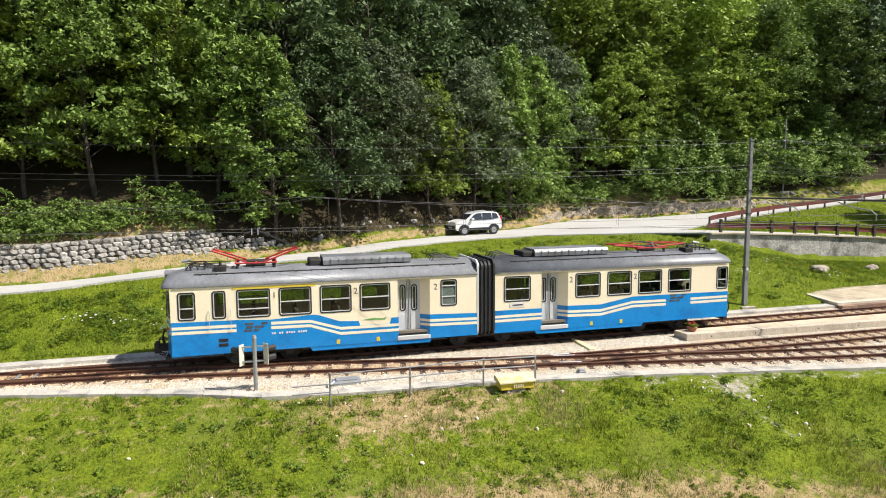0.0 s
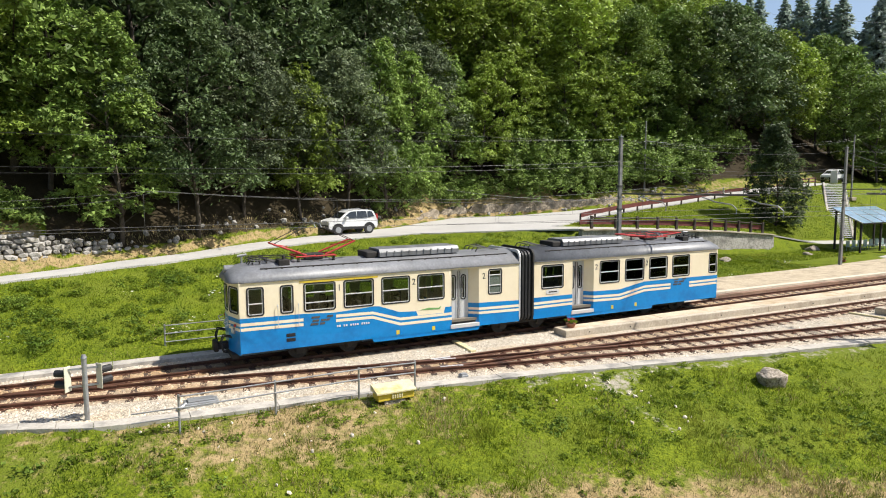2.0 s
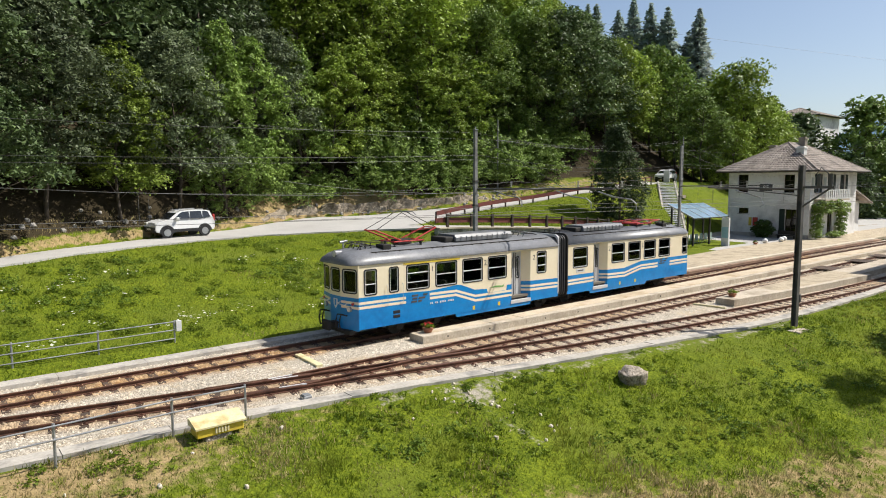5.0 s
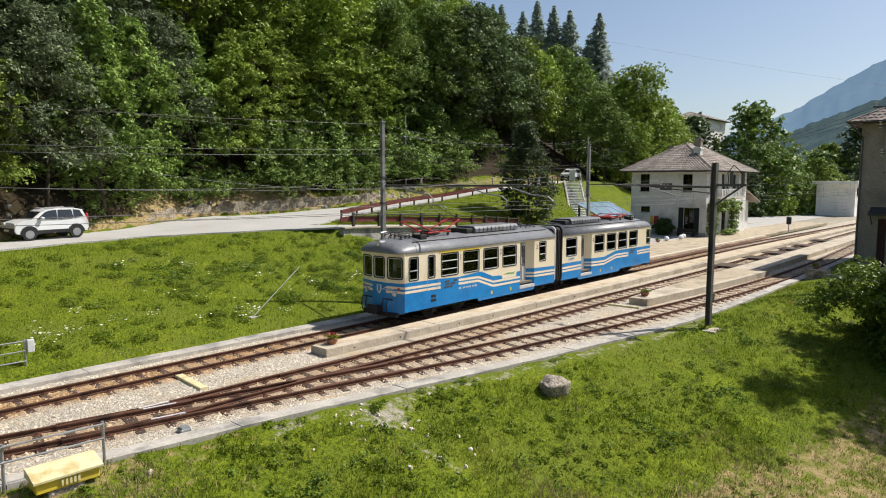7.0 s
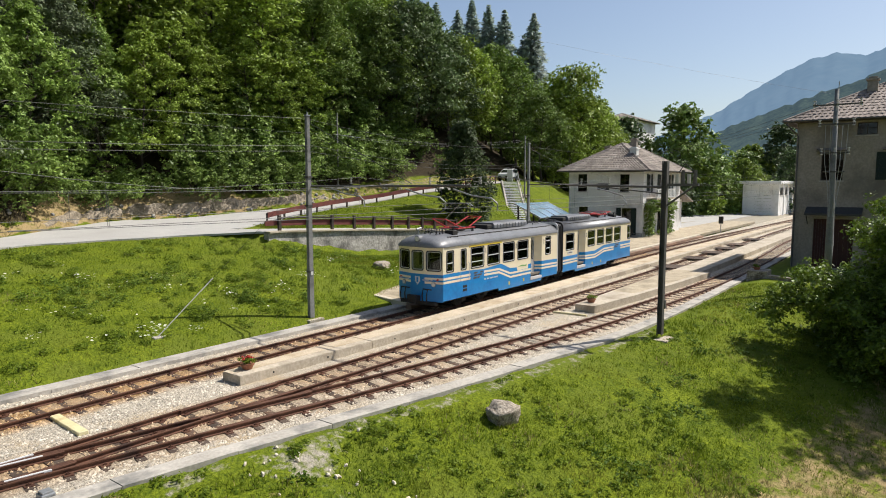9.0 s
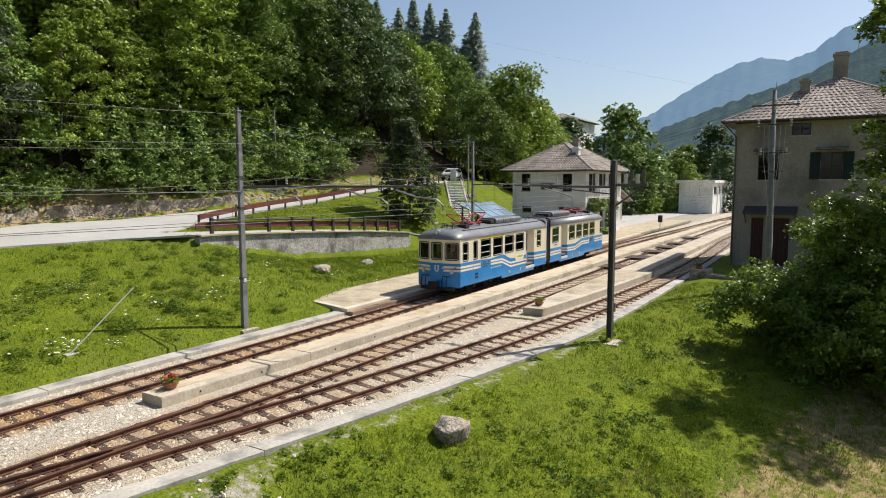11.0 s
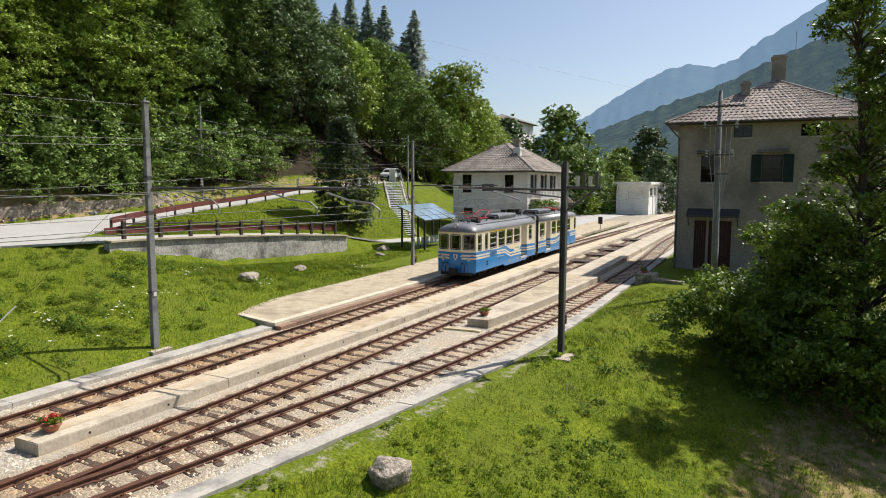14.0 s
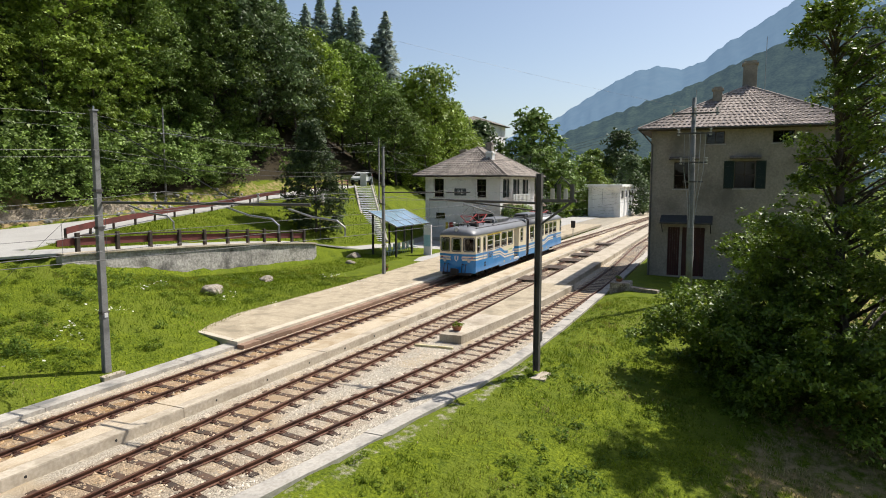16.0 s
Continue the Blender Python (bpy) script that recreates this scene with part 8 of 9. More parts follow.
def build_fences():
    # tubular rail fences
    for label, posts, top in (("low grey tubular steel fence beside the siding", [(2.04, 19.45, -0.45), (4.57, 19.52, -0.35), (7.08, 19.62, -0.25), (8.87, 19.48, -0.25)], 0.80), ("grey tubular steel fence in the meadow", [(2.28, 27.93, -0.05), (4.70, 27.95, -0.05), (7.2, 28.0, -0.05), (9.75, 28.05, -0.05)], 0.98)):
        f = thing("tube_fence", label, "fence", "tube fences")
        for x, y, z in posts:
            bm = bmesh.new()
            add_rod(bm, (x, y, z), (x, y, top), 0.032, 8)
            part("post", bm, M_STEEL, f)
            bm = bmesh.new()
            add_box(bm, x - 0.14, x + 0.14, y - 0.14, y + 0.14, z - 0.15, z + 0.03, 0.02)
            part("post_foot", bm, M_CONCRETE_GREY, f)
        for z in (top - 0.05, top - 0.36, top - 0.68)[: 3 if top > 0.9 else 2]:
            for (a, b, _), (c, d, _) in zip(posts, posts[1:]):
                bm = bmesh.new()
                add_rod(bm, (a, b - 0.04, z), (c, d - 0.04, z), 0.022, 8)
                part("tube", bm, M_STEEL, f)
        if top < 0.9:
            for z in (0.45, 0.2):
                bm = bmesh.new()
                add_rod(bm, (0.9, 19.6, z - 0.05), (2.04, 19.41, z), 0.02, 6)
                part("tube", bm, M_STEEL, f)
        else:
            bm = bmesh.new()
            add_box(bm, 9.80, 10.0, 27.98, 28.12, 0.55, 0.95, 0.02)
            part("plate", bm, M_WHITE, f)
    # wooden and steel guard rails along the two lanes
    lower = [(31.7, 38.45), (34.0, 38.45), (36.1, 38.45), (38.2, 38.45), (40.2, 38.45), (42.2, 38.45), (44.1, 38.45), (45.8, 38.45), (47.4, 38.45), (48.9, 38.45), (50.4, 38.45)]
    g = thing("guard_rail", "red-brown guard rail with dark timber posts on the wall", "railing", "guard rails")
    for x, y in lower:
        z = land(x, 6)
        bm = bmesh.new()
        add_box(bm, x - 0.10, x + 0.10, y - 0.08, y + 0.08, z - 0.2, z + 1.0, 0.015)
        part("post", bm, M_WOOD_DARK, g)
    for (a, b), (c, d) in zip(lower, lower[1:]):
        za, zc = land(a, 6), land(c, 6)
        bm = bmesh.new()
        add_prism(bm, [(a - 0.12, za + 0.36), (c + 0.12, zc + 0.36), (c + 0.12, zc + 0.72), (a - 0.12, za + 0.72)], lambda u, v, w: (u, b + 0.085 + w, v), 0.07)
        part("beam", bm, M_WOOD_RED, g, "red-brown corrugated beam")
        bm = bmesh.new()
        add_rod(bm, (a, b, za + 0.86), (c, d, zc + 0.86), 0.045, 6)
        part("hand_rail", bm, M_WOOD_DARK, g)
    bm = bmesh.new()
    add_prism(bm, [(30.7, land(31, 6) + 0.36), (31.6, land(31, 6) + 0.36), (31.6, land(31, 6) + 0.72), (30.7, land(31, 6) + 0.66)], lambda u, v, w: (u, 38.535 + w, v), 0.07)
    part("beam", bm, M_WOOD_RED, g)
    g = thing("guard_rail", "red-brown guard rail climbing beside the upper lane", "railing", "guard rails")
    upper = [(34.6 + 2.35 * k, land(34.6 + 2.35 * k, 9) + 0.05) for k in range(12)]
    for x, y in upper:
        z = land(x, 10)
        bm = bmesh.new()
        add_box(bm, x - 0.06, x + 0.06, y - 0.06, y + 0.06, z - 0.2, z + 0.72, 0.01)
        part("post", bm, M_WOOD_DARK, g)
    for (a, b), (c, d) in zip(upper, upper[1:]):
        za, zc = land(a, 10), land(c, 10)
        bm = bmesh.new()
        vs = []
        for dz0, dz1, off in ((0.40, 0.56, 0.0), (0.56, 0.76, 0.0)):
            q = [(a, b - 0.09 + off, za + dz0), (c, d - 0.09 + off, zc + dz0), (c, d - 0.09 + off, zc + dz1), (a, b - 0.09 + off, za + dz1)]
            va = [bm.verts.new(p) for p in q]
            vb = [bm.verts.new((p[0], p[1] + 0.06, p[2])) for p in q]
            bm.faces.new(va)
            bm.faces.new(vb[::-1])
            for k in range(4):
                bm.faces.new((va[k], vb[k], vb[(k + 1) % 4], va[(k + 1) % 4]))
        part("beam", bm, M_WOOD_RED, g)
    g = thing("guard_rail", "short red-brown railing at the top of the stairs", "railing", "guard rails")
    for k in range(7):
        x = 63.5 + 1.35 * k
        y, z = land(x, 9) + 0.1, land(x, 10)
        bm = bmesh.new()
        add_box(bm, x - 0.06, x + 0.06, y - 0.06, y + 0.06, z - 0.2, z + 0.95, 0.01)
        part("post", bm, M_WOOD_DARK, g)
        if k:
            bm = bmesh.new()
            xa = x - 1.35
            add_rod(bm, (xa, land(xa, 9) + 0.1, land(xa, 10) + 0.85), (x, y, z + 0.85), 0.06, 6)
            add_rod(bm, (xa, land(xa, 9) + 0.1, land(xa, 10) + 0.5), (x, y, z + 0.5), 0.06, 6)
            part("beam", bm, M_WOOD_RED, g)


build_fences()


def build_walls():
    # retaining wall below the ramp
    bm = bmesh.new()
    xs = spaced([(30.6, 0), (51.5, 0.7)])
    front, back, top = [], [], []
    for x in xs:
        z1 = land(x, 6) + 0.02
        lo = height(x, 37.9) - 0.4
        col = [bm.verts.new((x, 38.05 + 0.05 * noise.noise((x * 0.8, f * 3, 4.0)) + 0.10 * f, lo + (z1 - lo) * f)) for f in np.linspace(0, 1, 7)]
        front.append(col)
        back.append(bm.verts.new((x, 38.55, z1)))
        top.append(bm.verts.new((x, 38.55, lo)))
    for i in range(len(xs) - 1):
        for j in range(6):
            bm.faces.new((front[i][j], front[i + 1][j], front[i + 1][j + 1], front[i][j + 1]))
        bm.faces.new((front[i][6], front[i + 1][6], back[i + 1], back[i]))
        bm.faces.new((back[i], back[i + 1], top[i + 1], top[i]))
    bm.faces.new(front[0] + [back[0], top[0]])
    w = tagged(part("retaining_wall", bm, M_WALL_OLD), "stained grey concrete retaining wall below the ramp", "wall", kind="structure")
    bm = bmesh.new()
    for i in range(len(xs) - 1):
        add_prism(bm, [(xs[i], 37.98), (xs[i + 1] - 0.01, 37.98), (xs[i + 1] - 0.01, 38.5), (xs[i], 38.5)], lambda u, v, q: (u, v, land(u, 6) + 0.06 - q), 0.10)
    part("coping", bm, M_CONCRETE, w)
    # rough wall along the foot of the wood
    bm = bmesh.new()
    xs = spaced([(22.0, 0), (52, 0.35)])
    cols = []
    for x in xs:
        y = land(x, 11) + 0.25
        z = height(x, y - 0.4)
        tall = float(np.interp(x, [22, 25, 36, 46, 52], [0.15, 0.8, 1.15, 0.9, 0.1])) * (1 + 0.6 * noise.noise((x * 0.9, 0, 2)))
        cols.append([bm.verts.new((x, y + 0.35 * f + 0.28 * noise.noise((x * 1.4, f * 2, 8.0)), z - 0.3 + (tall + 0.3) * f)) for f in np.linspace(0, 1, 5)] + [bm.verts.new((x, y + 0.9, z + tall))])
    for i in range(len(xs) - 1):
        for j in range(5):
            bm.faces.new((cols[i][j], cols[i + 1][j], cols[i + 1][j + 1], cols[i][j + 1]))
    tagged(part("bank_wall", bm, M_WALL_EARTH), "rough crumbling wall at the foot of the wood", "wall", kind="structure")
    # dry-stone wall along the lane
    rng = np.random.default_rng(17)
    meshes = []
    for k in range(10):
        bm = bmesh.new()
        bmesh.ops.create_icosphere(bm, subdivisions=1, radius=0.5)
        s = rng.uniform(0.75, 1.1, 3)
        for v in bm.verts:
            v.co = Vector((v.co.x * s[0], v.co.y * s[1] * 0.8, v.co.z * s[2])) * (1 + rng.uniform(-0.16, 0.16))
            v.co.z = max(-0.36, min(0.36, v.co.z))
        meshes.append(mesh_of("stone", bm, M_WALLSTONE))
    root = thing("dry_stone_wall", "grey dry-stone wall of uneven flat stones beside the lane", "wall", kind="structure")
    count = 0
    for lvl in range(8):
        x = -12.5 + 0.2 * (lvl % 2)
        while x < 1.0 + (7 - lvl) * 0.4 and count < 300:
            w = rng.uniform(0.22, 0.56)
            y = land(x, 11) + 0.9 + 0.07 * lvl
            z = height(x, land(x, 11)) - 0.02 + 0.235 * lvl + rng.uniform(-0.02, 0.02)
            if lvl < 8 - 6 * max(0, (x + 4) / 6):
                shared("stone", meshes[count % 10], root, pose(x + w / 2, y + rng.uniform(-0.05, 0.05), z + 0.1, rng.uniform(-14, 14), rng.uniform(-12, 12), rng.uniform(-15, 15) + 25) @ Matrix.Diagonal((w * 1.3, 0.5, rng.uniform(0.31, 0.44), 1)))
                count += 1
            x += w
    bm = bmesh.new()
    xs = spaced([(-17, 0), (2, 1)])
    for a, b in zip(xs, xs[1:]):
        add_prism(bm, [(a, land(a, 11) + 1.36), (b, land(b, 11) + 1.36), (b, land(b, 11) + 2.4), (a, land(a, 11) + 2.4)], lambda u, v, q: (u, v, height(u, land(u, 11)) + (1.8 if u < -4 else max(0.2, 1.8 - (u + 4) * 0.27)) - q), 1.9)
    part("core", bm, M_BOULDER, root)
    # fallen stones further along the lane
    first = None
    for k in range(120):
        x = rng.uniform(0, 22) if k < 46 else rng.uniform(42, 60) if k < 96 else rng.uniform(23, 40)
        y = land(x, 11) + (rng.uniform(0.9, 2.2) if k < 46 else rng.uniform(0.1, 1.3))
        s = rng.uniform(0.18, 0.5)
        m = pose(x, y, height(x, y) + s * 0.15, rng.uniform(0, 40), rng.uniform(0, 40), rng.uniform(0, 360)) @ Matrix.Diagonal((s, s, s, 1))
        ob = shared("fallen_stone", meshes[k % 10], None, m)
        tagged(ob, "loose grey stone at the foot of the wood", "stone", "fallen stones")


M_WALL_EARTH = mat("earthy_wall", (0.17, 0.135, 0.095), (0.54, 0.455, 0.345), 1.6, 9, 0.95, 0.08, grit=0.75, c3=(0.13, 0.105, 0.07), s3=0.9, detail=10)
M_WALL_OLD = mat("old_wall_concrete", (0.22, 0.205, 0.18), (0.60, 0.565, 0.51), 1.1, 7, 0.92, 0.03, grit=0.75, c3=(0.12, 0.112, 0.10), s3=0.8, detail=10)
build_walls()


def rock_mesh(seed, size, flat=0.7):
    rng = np.random.default_rng(seed)
    bm = bmesh.new()
    bmesh.ops.create_icosphere(bm, subdivisions=4, radius=1.0)
    o = rng.uniform(0, 50)
    cuts = [(Vector(rng.normal(size=3)).normalized(), rng.uniform(0.55, 0.85)) for _ in range(9)]
    for v in bm.verts:
        n = 0.30 * noise.noise(v.co * 0.9 + Vector((o, 0, 0))) + 0.16 * noise.noise(v.co * 2.2 + Vector((o, 3, 0))) + 0.06 * noise.noise(v.co * 6 + Vector((o, 3, 9)))
        p = v.co * (1 + n)
        for c, lim in cuts:
            p -= c * max(0.0, p.dot(c) - lim) * 0.92
        v.co = Vector((p.x * size[0], p.y * size[1], p.z * size[2]))
    return mesh_of("boulder", bm, M_BOULDER, True)


def build_rocks():
    for k, (x, y, sx, sy, sz, label) in enumerate(((20.55, 15.72, 0.72, 0.5, 0.44, "grey weathered boulder in the meadow bank"), (35.6, 33.7, 1.0, 0.6, 0.42, "flat grey rock in the grass below the wall"), (41.5, 34.8, 0.6, 0.45, 0.26, "small grey rock in the grass"), (55.0, 37.0, 0.7, 0.5, 0.35, "grey rock beside the shelter"), (52.2, 35.4, 0.4, 0.3, 0.2, "small grey rock near the shelter"))):
        z = height(x, y)
        ob = new("boulder", rock_mesh(k + 3, (sx, sy, sz)))
        ob.matrix_basis = pose(x, y, z + sz * 0.2, 0, 0, 30 * k)
        tagged(ob, label, "rock", "boulders")
    rng = np.random.default_rng(6)
    me = [rock_mesh(40 + k, (0.10, 0.08, 0.06)) for k in range(2)]
    small = []
    for k in range(3):
        bm = bmesh.new()
        bmesh.ops.create_icosphere(bm, subdivisions=1, radius=1.0)
        for v in bm.verts:
            v.co *= 1 + rng.uniform(-0.25, 0.25)
        small.append(mesh_of("stone", bm, M_STONE))
    for k in range(70):
        x = rng.uniform(-6, 26)
        y = kerb_y(x) - 0.3 - 6.5 * rng.random() ** 1.3
        if k < 62:
            x, y = rng.normal(15.0, 0.8) if k < 42 else rng.normal(4.5, 2.2), None
            y = kerb_y(x) - abs(rng.normal(1.2, 1.3)) - 0.2
        s = rng.uniform(0.03, 0.085)
        ob = shared("stone", small[k % 3], None, pose(x, y, height(x, y) + s * 0.3, rng.uniform(0, 90), rng.uniform(0, 90), rng.uniform(0, 360)) @ Matrix.Diagonal((s, s * 0.8, s * 0.6, 1)))
        tagged(ob, "pale loose stone in the bank grass", "stone", "bank stones")


build_rocks()


M_YELLOW_CREAM = mat("cream_enamel", (0.66, 0.62, 0.48), (0.74, 0.70, 0.56), 3, 20, 0.45)


def build_line_things():
    # crossing signal with two lamp housings
    s = thing("crossing_signal", "grey signal post with two cream-backed lamp housings", "signal")
    x, y = -0.15, 21.3
    bm = bmesh.new()
    add_rod(bm, (x, y, -0.2), (x, y, 1.62), 0.065, 12)
    add_rod(bm, (x, y, 1.60), (x, y, 1.70), 0.085, 12, 0.05)
    part("post", bm, M_STEEL, s)
    for d, turn in ((-0.42, 14), (0.36, -14)):
        bm = bmesh.new()
        add_box(bm, -0.13, 0.13, -0.03, 0.0, 0.72, 1.42, 0.02)
        lamp = part("lamp_housing", bm, M_YELLOW_CREAM, s, "cream enamel lamp plate", at=pose(x + d, y, 0, 0, 0, turn * 4))
        for z in (0.92, 1.22):
            bm = bmesh.new()
            add_rod(bm, (0, 0.0, z), (0, 0.32, z), 0.10, 12)
            part("hood", bm, M_RUBBER, lamp, "black lamp hood")
    bm = bmesh.new()
    add_box(bm, x - 0.42, x + 0.40, y - 0.02, y + 0.02, 1.30, 1.35)
    part("arm", bm, M_STEEL, s)
    bm = bmesh.new()
    add_box(bm, x - 0.42, x + 0.40, y - 0.02, y + 0.02, 0.82, 0.87)
    part("arm", bm, M_STEEL, s)
    # yellow sand chest on stones
    c = thing("grit_chest", "faded yellow line-side chest on a stone base", "box")
    x0, x1, y0, y1 = 7.40, 8.62, 18.9, 19.42
    bm = bmesh.new()
    add_box(bm, x0 + 0.03, x1 - 0.03, y0 + 0.03, y1 - 0.03, -0.14, 0.125, 0.02)
    part("body", bm, M_YELLOW, c)
    bm = bmesh.new()
    add_prism(bm, [(y0 - 0.03, 0.09), (y0 - 0.03, 0.13), (y1 - 0.1, 0.26), (y1 + 0.03, 0.26), (y1 + 0.03, 0.09)], lambda u, v, w: (x0 - 0.02 + w, u, v), x1 - x0 + 0.04)
    part("lid", bm, M_YELLOW_PALE, c, "sloping faded yellow lid")
    for k in range(5):
        bm = bmesh.new()
        xx = 7.86 + 0.075 * k
        add_box(bm, xx, xx + 0.045, y0 - 0.01, y0 + 0.035, -0.08, 0.05, 0.006)
        part("louvre", bm, M_YELLOW_PALE, c)
    bm = bmesh.new()
    add_box(bm, x0 + 0.25, x1 - 0.3, y0 + 0.06, y1 - 0.1, -0.95, -0.14, 0.05)
    part("base", bm, M_BOULDER, c, "dark stone base")
    # fouling marks
    for a, b, label in (((12.82, 24.3), (12.72, 22.55), "flat yellow fouling mark between the tracks"), ((32.5, 20.25), (32.62, 18.65), "thin yellow fouling mark on the ballast")):
        w = 0.12 if a[0] < 20 else 0.05
        bm = bmesh.new()
        add_prism(bm, [(a[0] - w, a[1]), (a[0] + w, a[1]), (b[0] + w, b[1]), (b[0] - w, b[1])], lambda u, v, q: (u, v, -0.05 - q), 0.12)
        bmesh.ops.bevel(bm, geom=list(bm.edges), offset=0.012, segments=1, affect="EDGES")
        tagged(part("fouling_mark", bm, M_YELLOW_PALE), label, "marker", "fouling marks")
    # flower pots
    for k, (x, y, z, red) in enumerate(((17.88, 23.22, 0.146, True), (34.35, 19.2, 0.2, False), (50.2, 31.3, 0.14, True), (64.0, 31.6, 0.14, False), (49.0, 14.8, 0.52, False))):
        sc = 0.68
        p = thing("flower_pot", "round terracotta pot with red geraniums" if red else "round terracotta pot with green plants", "flower pot", "flower pots", at=pose(x, y, z) @ Matrix.Diagonal((sc, sc, sc, 1)))
        bm = bmesh.new()
        add_rod(bm, (0, 0, 0), (0, 0, 0.2), 0.20, 16, 0.30)
        add_rod(bm, (0, 0, 0.19), (0, 0, 0.25), 0.32, 16, 0.32)
        part("pot", bm, M_TERRACOTTA, p)
        rng = np.random.default_rng(60 + k)
        cs = rng.normal(size=(9, 3)) * [0.16, 0.16, 0.06] + [0, 0, 0.36]
        ob = new("leaves", quad_mesh("leaves", leaf_quads(rng, cs, np.full(9, 0.14), 420, 0.05), M_WEED))
        ob.parent = p
        if red:
            cs = rng.normal(size=(12, 3)) * [0.17, 0.17, 0.04] + [0, 0, 0.52]
            ob = new("blossoms", quad_mesh("blossoms", leaf_quads(rng, cs, np.full(12, 0.05), 260, 0.035), M_FLOWER))
            ob.parent = p
    # low concrete ledge at the siding's end
    l = thing("concrete_ledge", "low dark concrete ledge wall at the meadow corner", "wall")
    bm = bmesh.new()
    add_box(bm, 48.4, 49.7, 14.1, 15.25, -0.3, 0.52, 0.03)
    part("block", bm, M_BOULDER, l)
    bm = bmesh.new()
    add_prism(bm, [(48.42, 14.08), (47.7, 12.5), (48.1, 12.4), (49.0, 14.08)], lambda u, v, w: (u, v, 0.30 - w), 0.6)
    part("wing", bm, M_BOULDER, l)
    # broken slab below the strip
    bm = bmesh.new()
    add_prism(bm, [(-1.05, 20.72), (-1.0, 20.2), (-0.72, 19.92), (-0.3, 19.85), (0.3, 19.6), (0.58, 19.78), (0.55, 20.02), (-0.3, 20.38)], lambda u, v, w: (u, v, -0.26 - 0.10 * (20.6 - v) - w), 0.3)
    bmesh.ops.bevel(bm, geom=list(bm.edges), offset=0.03, segments=2, affect="EDGES")
    tagged(part("broken_slab", bm, M_CONCRETE), "broken pale concrete slab lying below the edge strip", "slab")
    # dwarf signal far along the track
    d = thing("dwarf_signal", "small black dwarf signal beside the main track", "signal")
    bm = bmesh.new()
    add_rod(bm, (87.8, 24.0 + 2.1, -0.1), (87.8, 26.1, 1.0), 0.05, 8)
    part("post", bm, M_STEEL, d)
    bm = bmesh.new()
    add_box(bm, 87.65, 87.95, 25.85, 26.35, 1.0, 1.85, 0.04)
    part("head", bm, M_RUBBER, d)
    # outdoor stairs up the bank
    st = thing("garden_stairs", "straight concrete stairs climbing the grass bank", "stairs", kind="structure")
    a, b = Vector((63.6, 39.6, 0.7)), Vector((73.6, 47.0, 5.95))
    n = 30
    run = (b - a)
    side = Vector((-run.y, run.x, 0)).normalized()
    for k in range(n):
        p = a + run * (k / n)
        q = a + run * ((k + 1) / n)
        bm = bmesh.new()
        vs = [(p - side * 0.85), (q - side * 0.85), (q + side * 0.85), (p + side * 0.85)]
        add_prism(bm, [(v.x, v.y) for v in vs], lambda u, v, w: (u, v, q.z - w), 0.07)
        part("step", bm, M_SHED_WHITE, st)
    for s in (-1, 1):
        bm = bmesh.new()
        add_tube(bm, [a + side * 0.95 * s + Vector((0, 0, 0.1)), b + side * 0.95 * s + Vector((0, 0, 0.1))], 0.14, 6)
        part("string", bm, M_CONCRETE_GREY, st)
    for k in range(6):
        p = a + run * (k / 5) - side * 0.95
        bm = bmesh.new()
        add_rod(bm, p, p + Vector((0, 0, 1.0)), 0.025, 6)
        part("rail_post", bm, M_STEEL, st)
    bm = bmesh.new()
    add_rod(bm, a - side * 0.95 + Vector((0, 0, 1.0)), b - side * 0.95 + Vector((0, 0, 1.0)), 0.025, 6)
    part("hand_rail", bm, M_STEEL, st)
    bm = bmesh.new()
    add_box(bm, 75.6, 75.7, 47.8, 48.6, 6.0, 7.5, 0.02)
    tagged(part("notice_board", bm, M_WHITE), "white notice board at the head of the stairs", "sign")


build_line_things()


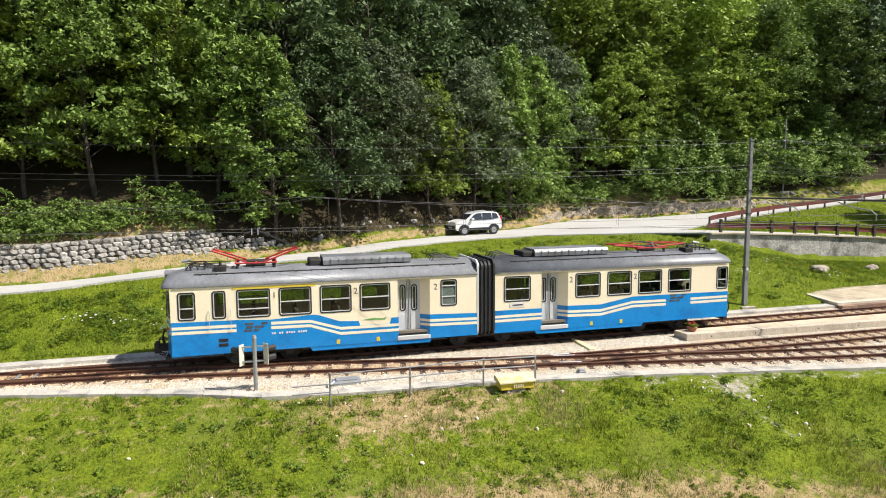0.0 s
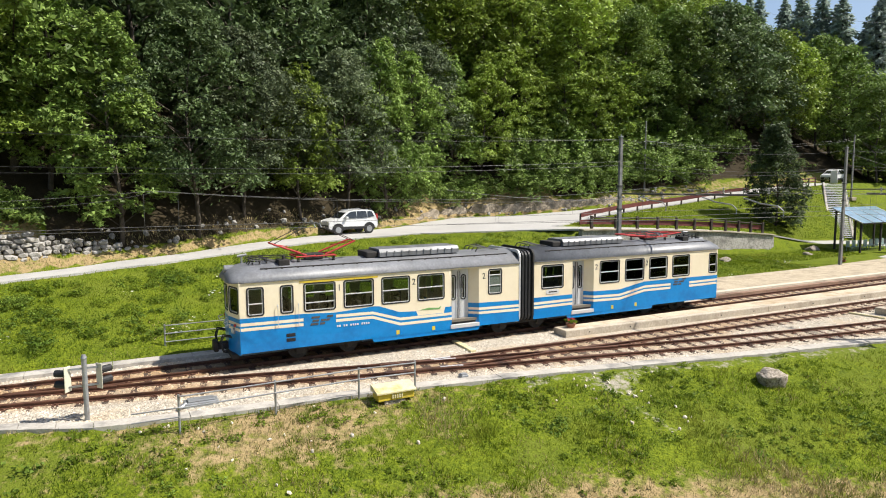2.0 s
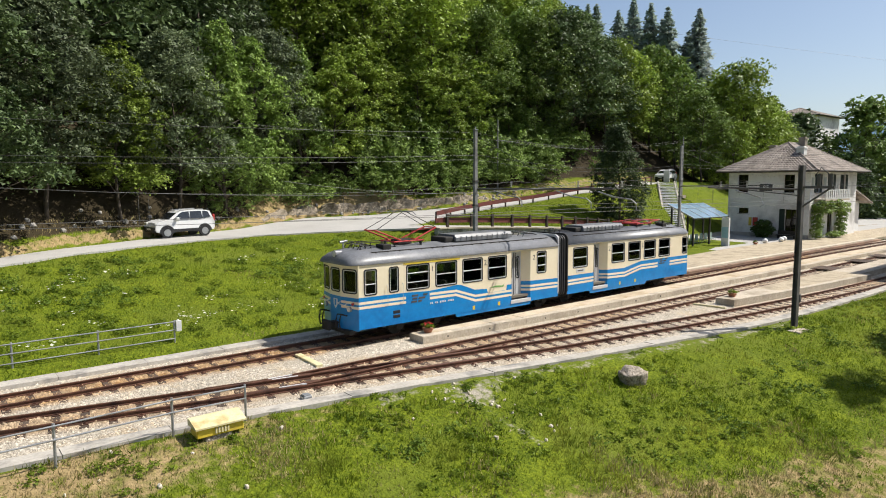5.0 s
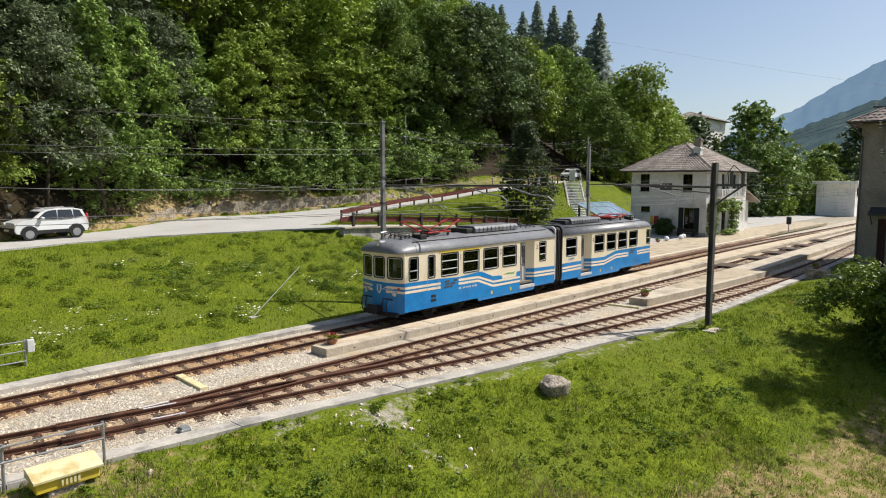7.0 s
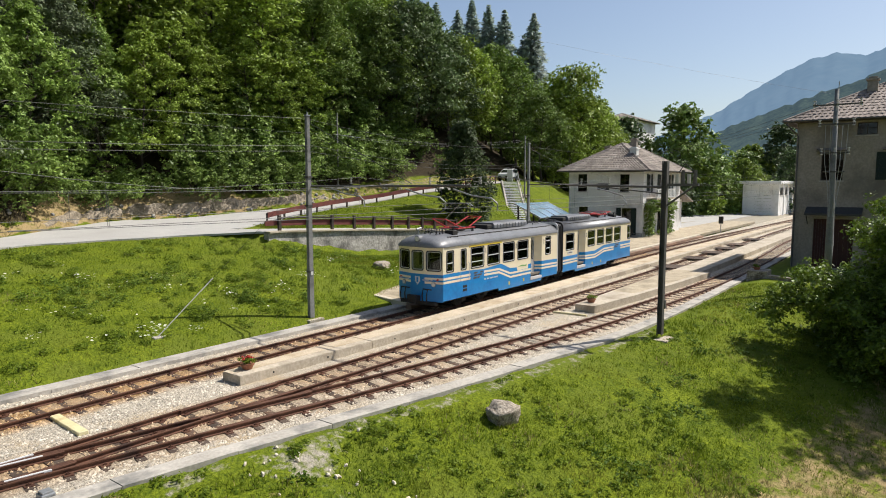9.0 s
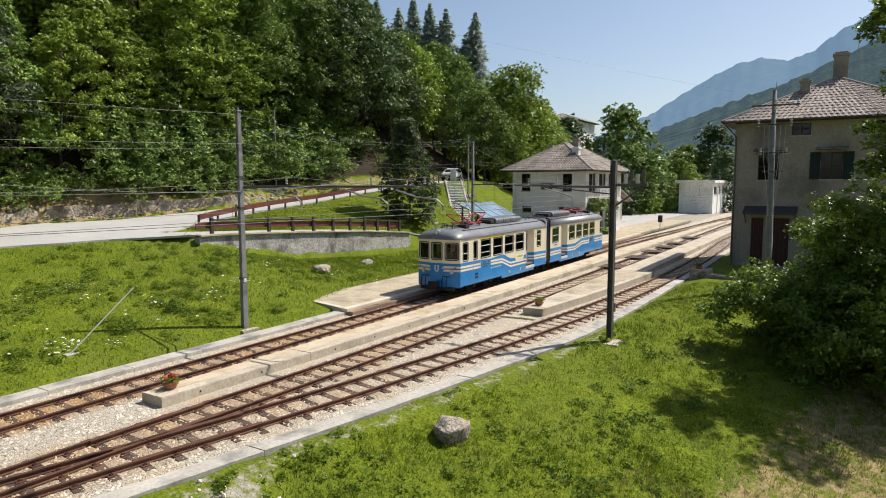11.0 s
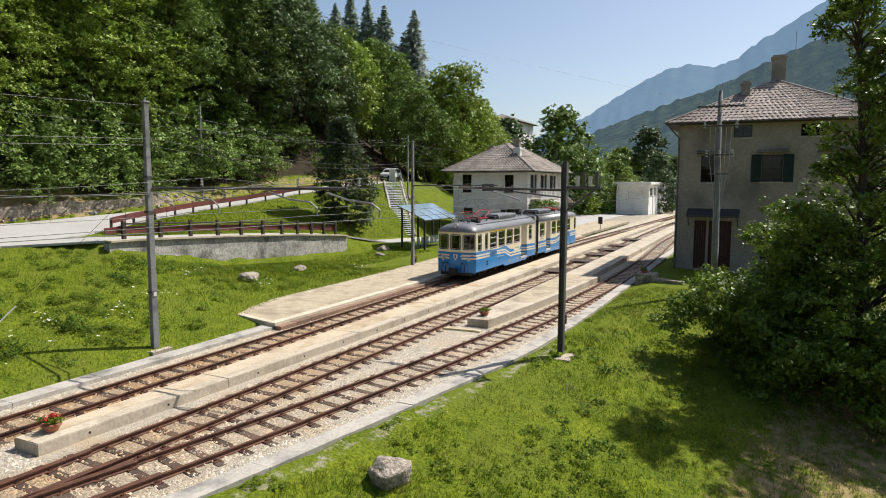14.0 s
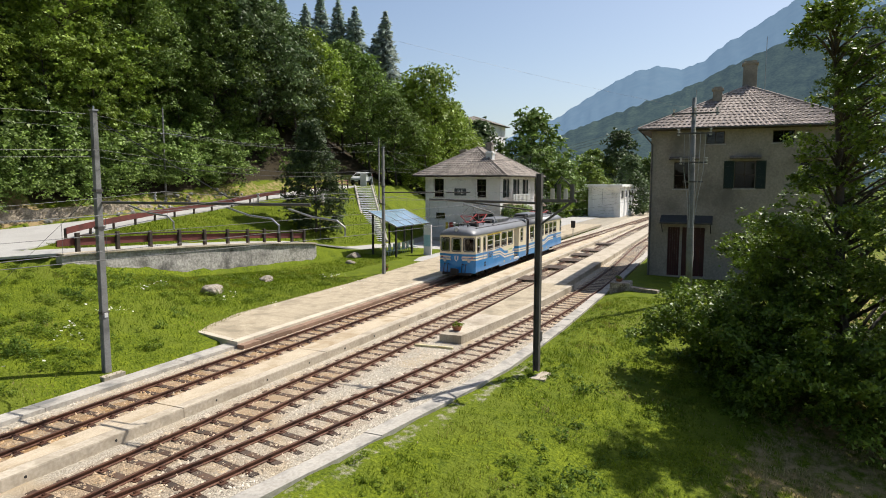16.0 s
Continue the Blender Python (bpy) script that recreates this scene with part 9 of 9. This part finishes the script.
def build_car(at, label):
    """Small five-door hatchback, front towards -x."""
    c = thing("parked_car", label, "car", "parked cars", at=at)
    prof = [(-1.80, 0.40), (-1.86, 0.55), (-1.84, 0.74), (-1.72, 0.92), (-1.40, 1.02), (-1.02, 1.08), (-0.52, 1.44), (-0.30, 1.54), (0.20, 1.60), (1.20, 1.58), (1.56, 1.50), (1.72, 1.12), (1.82, 0.86), (1.82, 0.52), (1.74, 0.38), (-1.7, 0.36)]
    bm = bmesh.new()
    n = len(prof)
    rows = []
    for y, f in ((-0.80, 0.0), (-0.76, 1.0), (0.76, 1.0), (0.80, 0.0)):
        pts = []
        for x, z in prof:
            tuck = max(0.0, z - 0.95) * 0.20
            yy = y - math.copysign(tuck, y) if f else y - math.copysign(tuck, y)
            pts.append(bm.verts.new((x * (1.0 if f else 0.985), yy, z if f else z * 0.99)))
        rows.append(pts)
    for p, q in zip(rows, rows[1:]):
        for k in range(n):
            bm.faces.new((p[k], p[(k + 1) % n], q[(k + 1) % n], q[k]))
    bm.faces.new(rows[0])
    bm.faces.new(rows[-1][::-1])
    part("body", bm, M_WHITE, c, "glossy white body")
    dark = M_CAR_GLASS
    for s in (-1, 1):
        for a in ([(-0.78, 1.08), (-0.36, 1.42), (-0.16, 1.50), (0.22, 1.53), (0.22, 1.06)], [(0.28, 1.06), (0.28, 1.53), (0.98, 1.52), (1.04, 1.08)], [(1.10, 1.09), (1.08, 1.52), (1.40, 1.48), (1.56, 1.16)]):
            bm = bmesh.new()
            vs = [(u, s * (0.808 - max(0, v - 0.95) * 0.2), v) for u, v in a]
            va = [bm.verts.new(p) for p in vs]
            vb = [bm.verts.new((p[0], p[1] - s * 0.03, p[2])) for p in vs]
            bm.faces.new(va)
            bm.faces.new(vb[::-1])
            for k in range(len(va)):
                bm.faces.new((va[k], vb[k], vb[(k + 1) % len(va)], va[(k + 1) % len(va)]))
            part("side_window", bm, dark, c)
        bm = bmesh.new()
        add_box(bm, -0.8, 0.78, *sorted((s * 0.80, s * 0.835)), 0.34, 0.52, 0.01)
        part("sill_trim", bm, M_RUBBER, c)
        for xw in (-1.18, 1.14):
            bm = bmesh.new()
            add_ring(bm, [(xw + 0.44 * math.cos(radians(a)), 0.33 + 0.44 * math.sin(radians(a))) for a in range(0, 360, 20)], [(xw + 0.33 * math.cos(radians(a)), 0.33 + 0.33 * math.sin(radians(a))) for a in range(0, 360, 20)], lambda u, v, w: (u, s * (0.80 + w), max(0.30, v)), 0.03)
            part("wheel_arch", bm, M_RUBBER, c, "black plastic wheel arch")
        bm = bmesh.new()
        add_box(bm, -0.66, -0.48, *sorted((s * 0.80, s * 0.98)), 1.06, 1.2, 0.03)
        part("mirror", bm, M_WHITE, c)
        bm = bmesh.new()
        add_box(bm, -0.3, 1.2, s * 0.55 - 0.02, s * 0.55 + 0.02, 1.58, 1.64, 0.01)
        part("roof_rail", bm, M_STEEL, c)
        bm = bmesh.new()
        add_box(bm, -1.84, -1.62, *sorted((s * 0.45, s * 0.74)), 0.78, 0.92, 0.03)
        part("headlight", bm, M_LAMP, c)
        bm = bmesh.new()
        add_box(bm, 1.72, 1.84, *sorted((s * 0.60, s * 0.76)), 0.9, 1.3, 0.03)
        part("tail_light", bm, M_RED, c)
    for a, b in (((-1.0, 1.10), (-0.52, 1.45)), ((1.59, 1.46), (1.72, 1.14))):
        bm = bmesh.new()
        nx, nz = (-0.6, 0.8) if a[0] < 0 else (0.95, 0.3)
        add_prism(bm, [(-0.68, 0), (0.68, 0), (0.60, 1), (-0.60, 1)], lambda u, v, w: (a[0] + (b[0] - a[0]) * v + nx * (0.012 - w), u, a[1] + (b[1] - a[1]) * v + nz * (0.012 - w)), 0.03)
        part("windscreen" if a[0] < 0 else "rear_window", bm, dark, c)
    bm = bmesh.new()
    add_box(bm, -1.90, -1.78, -0.72, 0.72, 0.38, 0.66, 0.03)
    part("front_bumper", bm, M_RUBBER, c)
    bm = bmesh.new()
    add_box(bm, -1.915, -1.89, -0.25, 0.25, 0.50, 0.60)
    part("number_plate", bm, M_WHITE, c)
    for x in (-1.18, 1.14):
        for s in (-1, 1):
            bm = bmesh.new()
            add_rod(bm, (x, s * 0.62, 0.33), (x, s * 0.835, 0.33), 0.33, 20)
            wheel = part("wheel", bm, M_RUBBER, c, "black tyre")
            bm = bmesh.new()
            add_rod(bm, (x, s * 0.83, 0.33), (x, s * 0.848, 0.33), 0.21, 14)
            part("rim", bm, M_STEEL, wheel, "grey alloy rim")
    return c


M_CAR_GLASS = mat("dark_car_glass", (0.015, 0.018, 0.02), (0.03, 0.034, 0.038), 2, 10, 0.06, spec=0.6, coat=0.5)
build_car(pose(15.6, 45.35, height(15.6, 45.3) + 0.08, 0, -0.5, 8) @ Matrix.Diagonal((1.04, 1.04, 1.04, 1)), "small white hatchback parked at the edge of the wood")
build_car(pose(80.5, 51.3, 6.1, 0, 0, 10), "white car parked on the upper lane")


def motions():
    """The railcar rolls along the main track and slows towards the station."""
    rows = [(0, -2.95), (0.5, -1.13), (1, 0.70), (1.5, 2.52), (2, 4.33), (2.5, 6.13), (3, 7.92), (3.5, 9.70), (4, 11.46), (6.5, 20.27), (7, 21.98), (7.5, 23.69), (8, 25.38), (8.5, 27.05), (9, 28.70), (11.5, 36.60), (12, 38.20), (12.5, 39.80), (13, 41.36), (13.5, 42.82), (14, 44.20), (14.5, 45.44), (15, 46.58), (15.5, 47.66), (16, 48.70)]
    out = []
    for t, x in rows:
        a, b = curve_y(T1, x + 2), curve_y(T1, x + 21)
        out.append((t, pose(x, a - 0 + (a - b) * 2 / 19, 0, 0, 0, math.degrees(math.atan2(b - a, 19)))))
    walk(TRAIN, out)


motions()
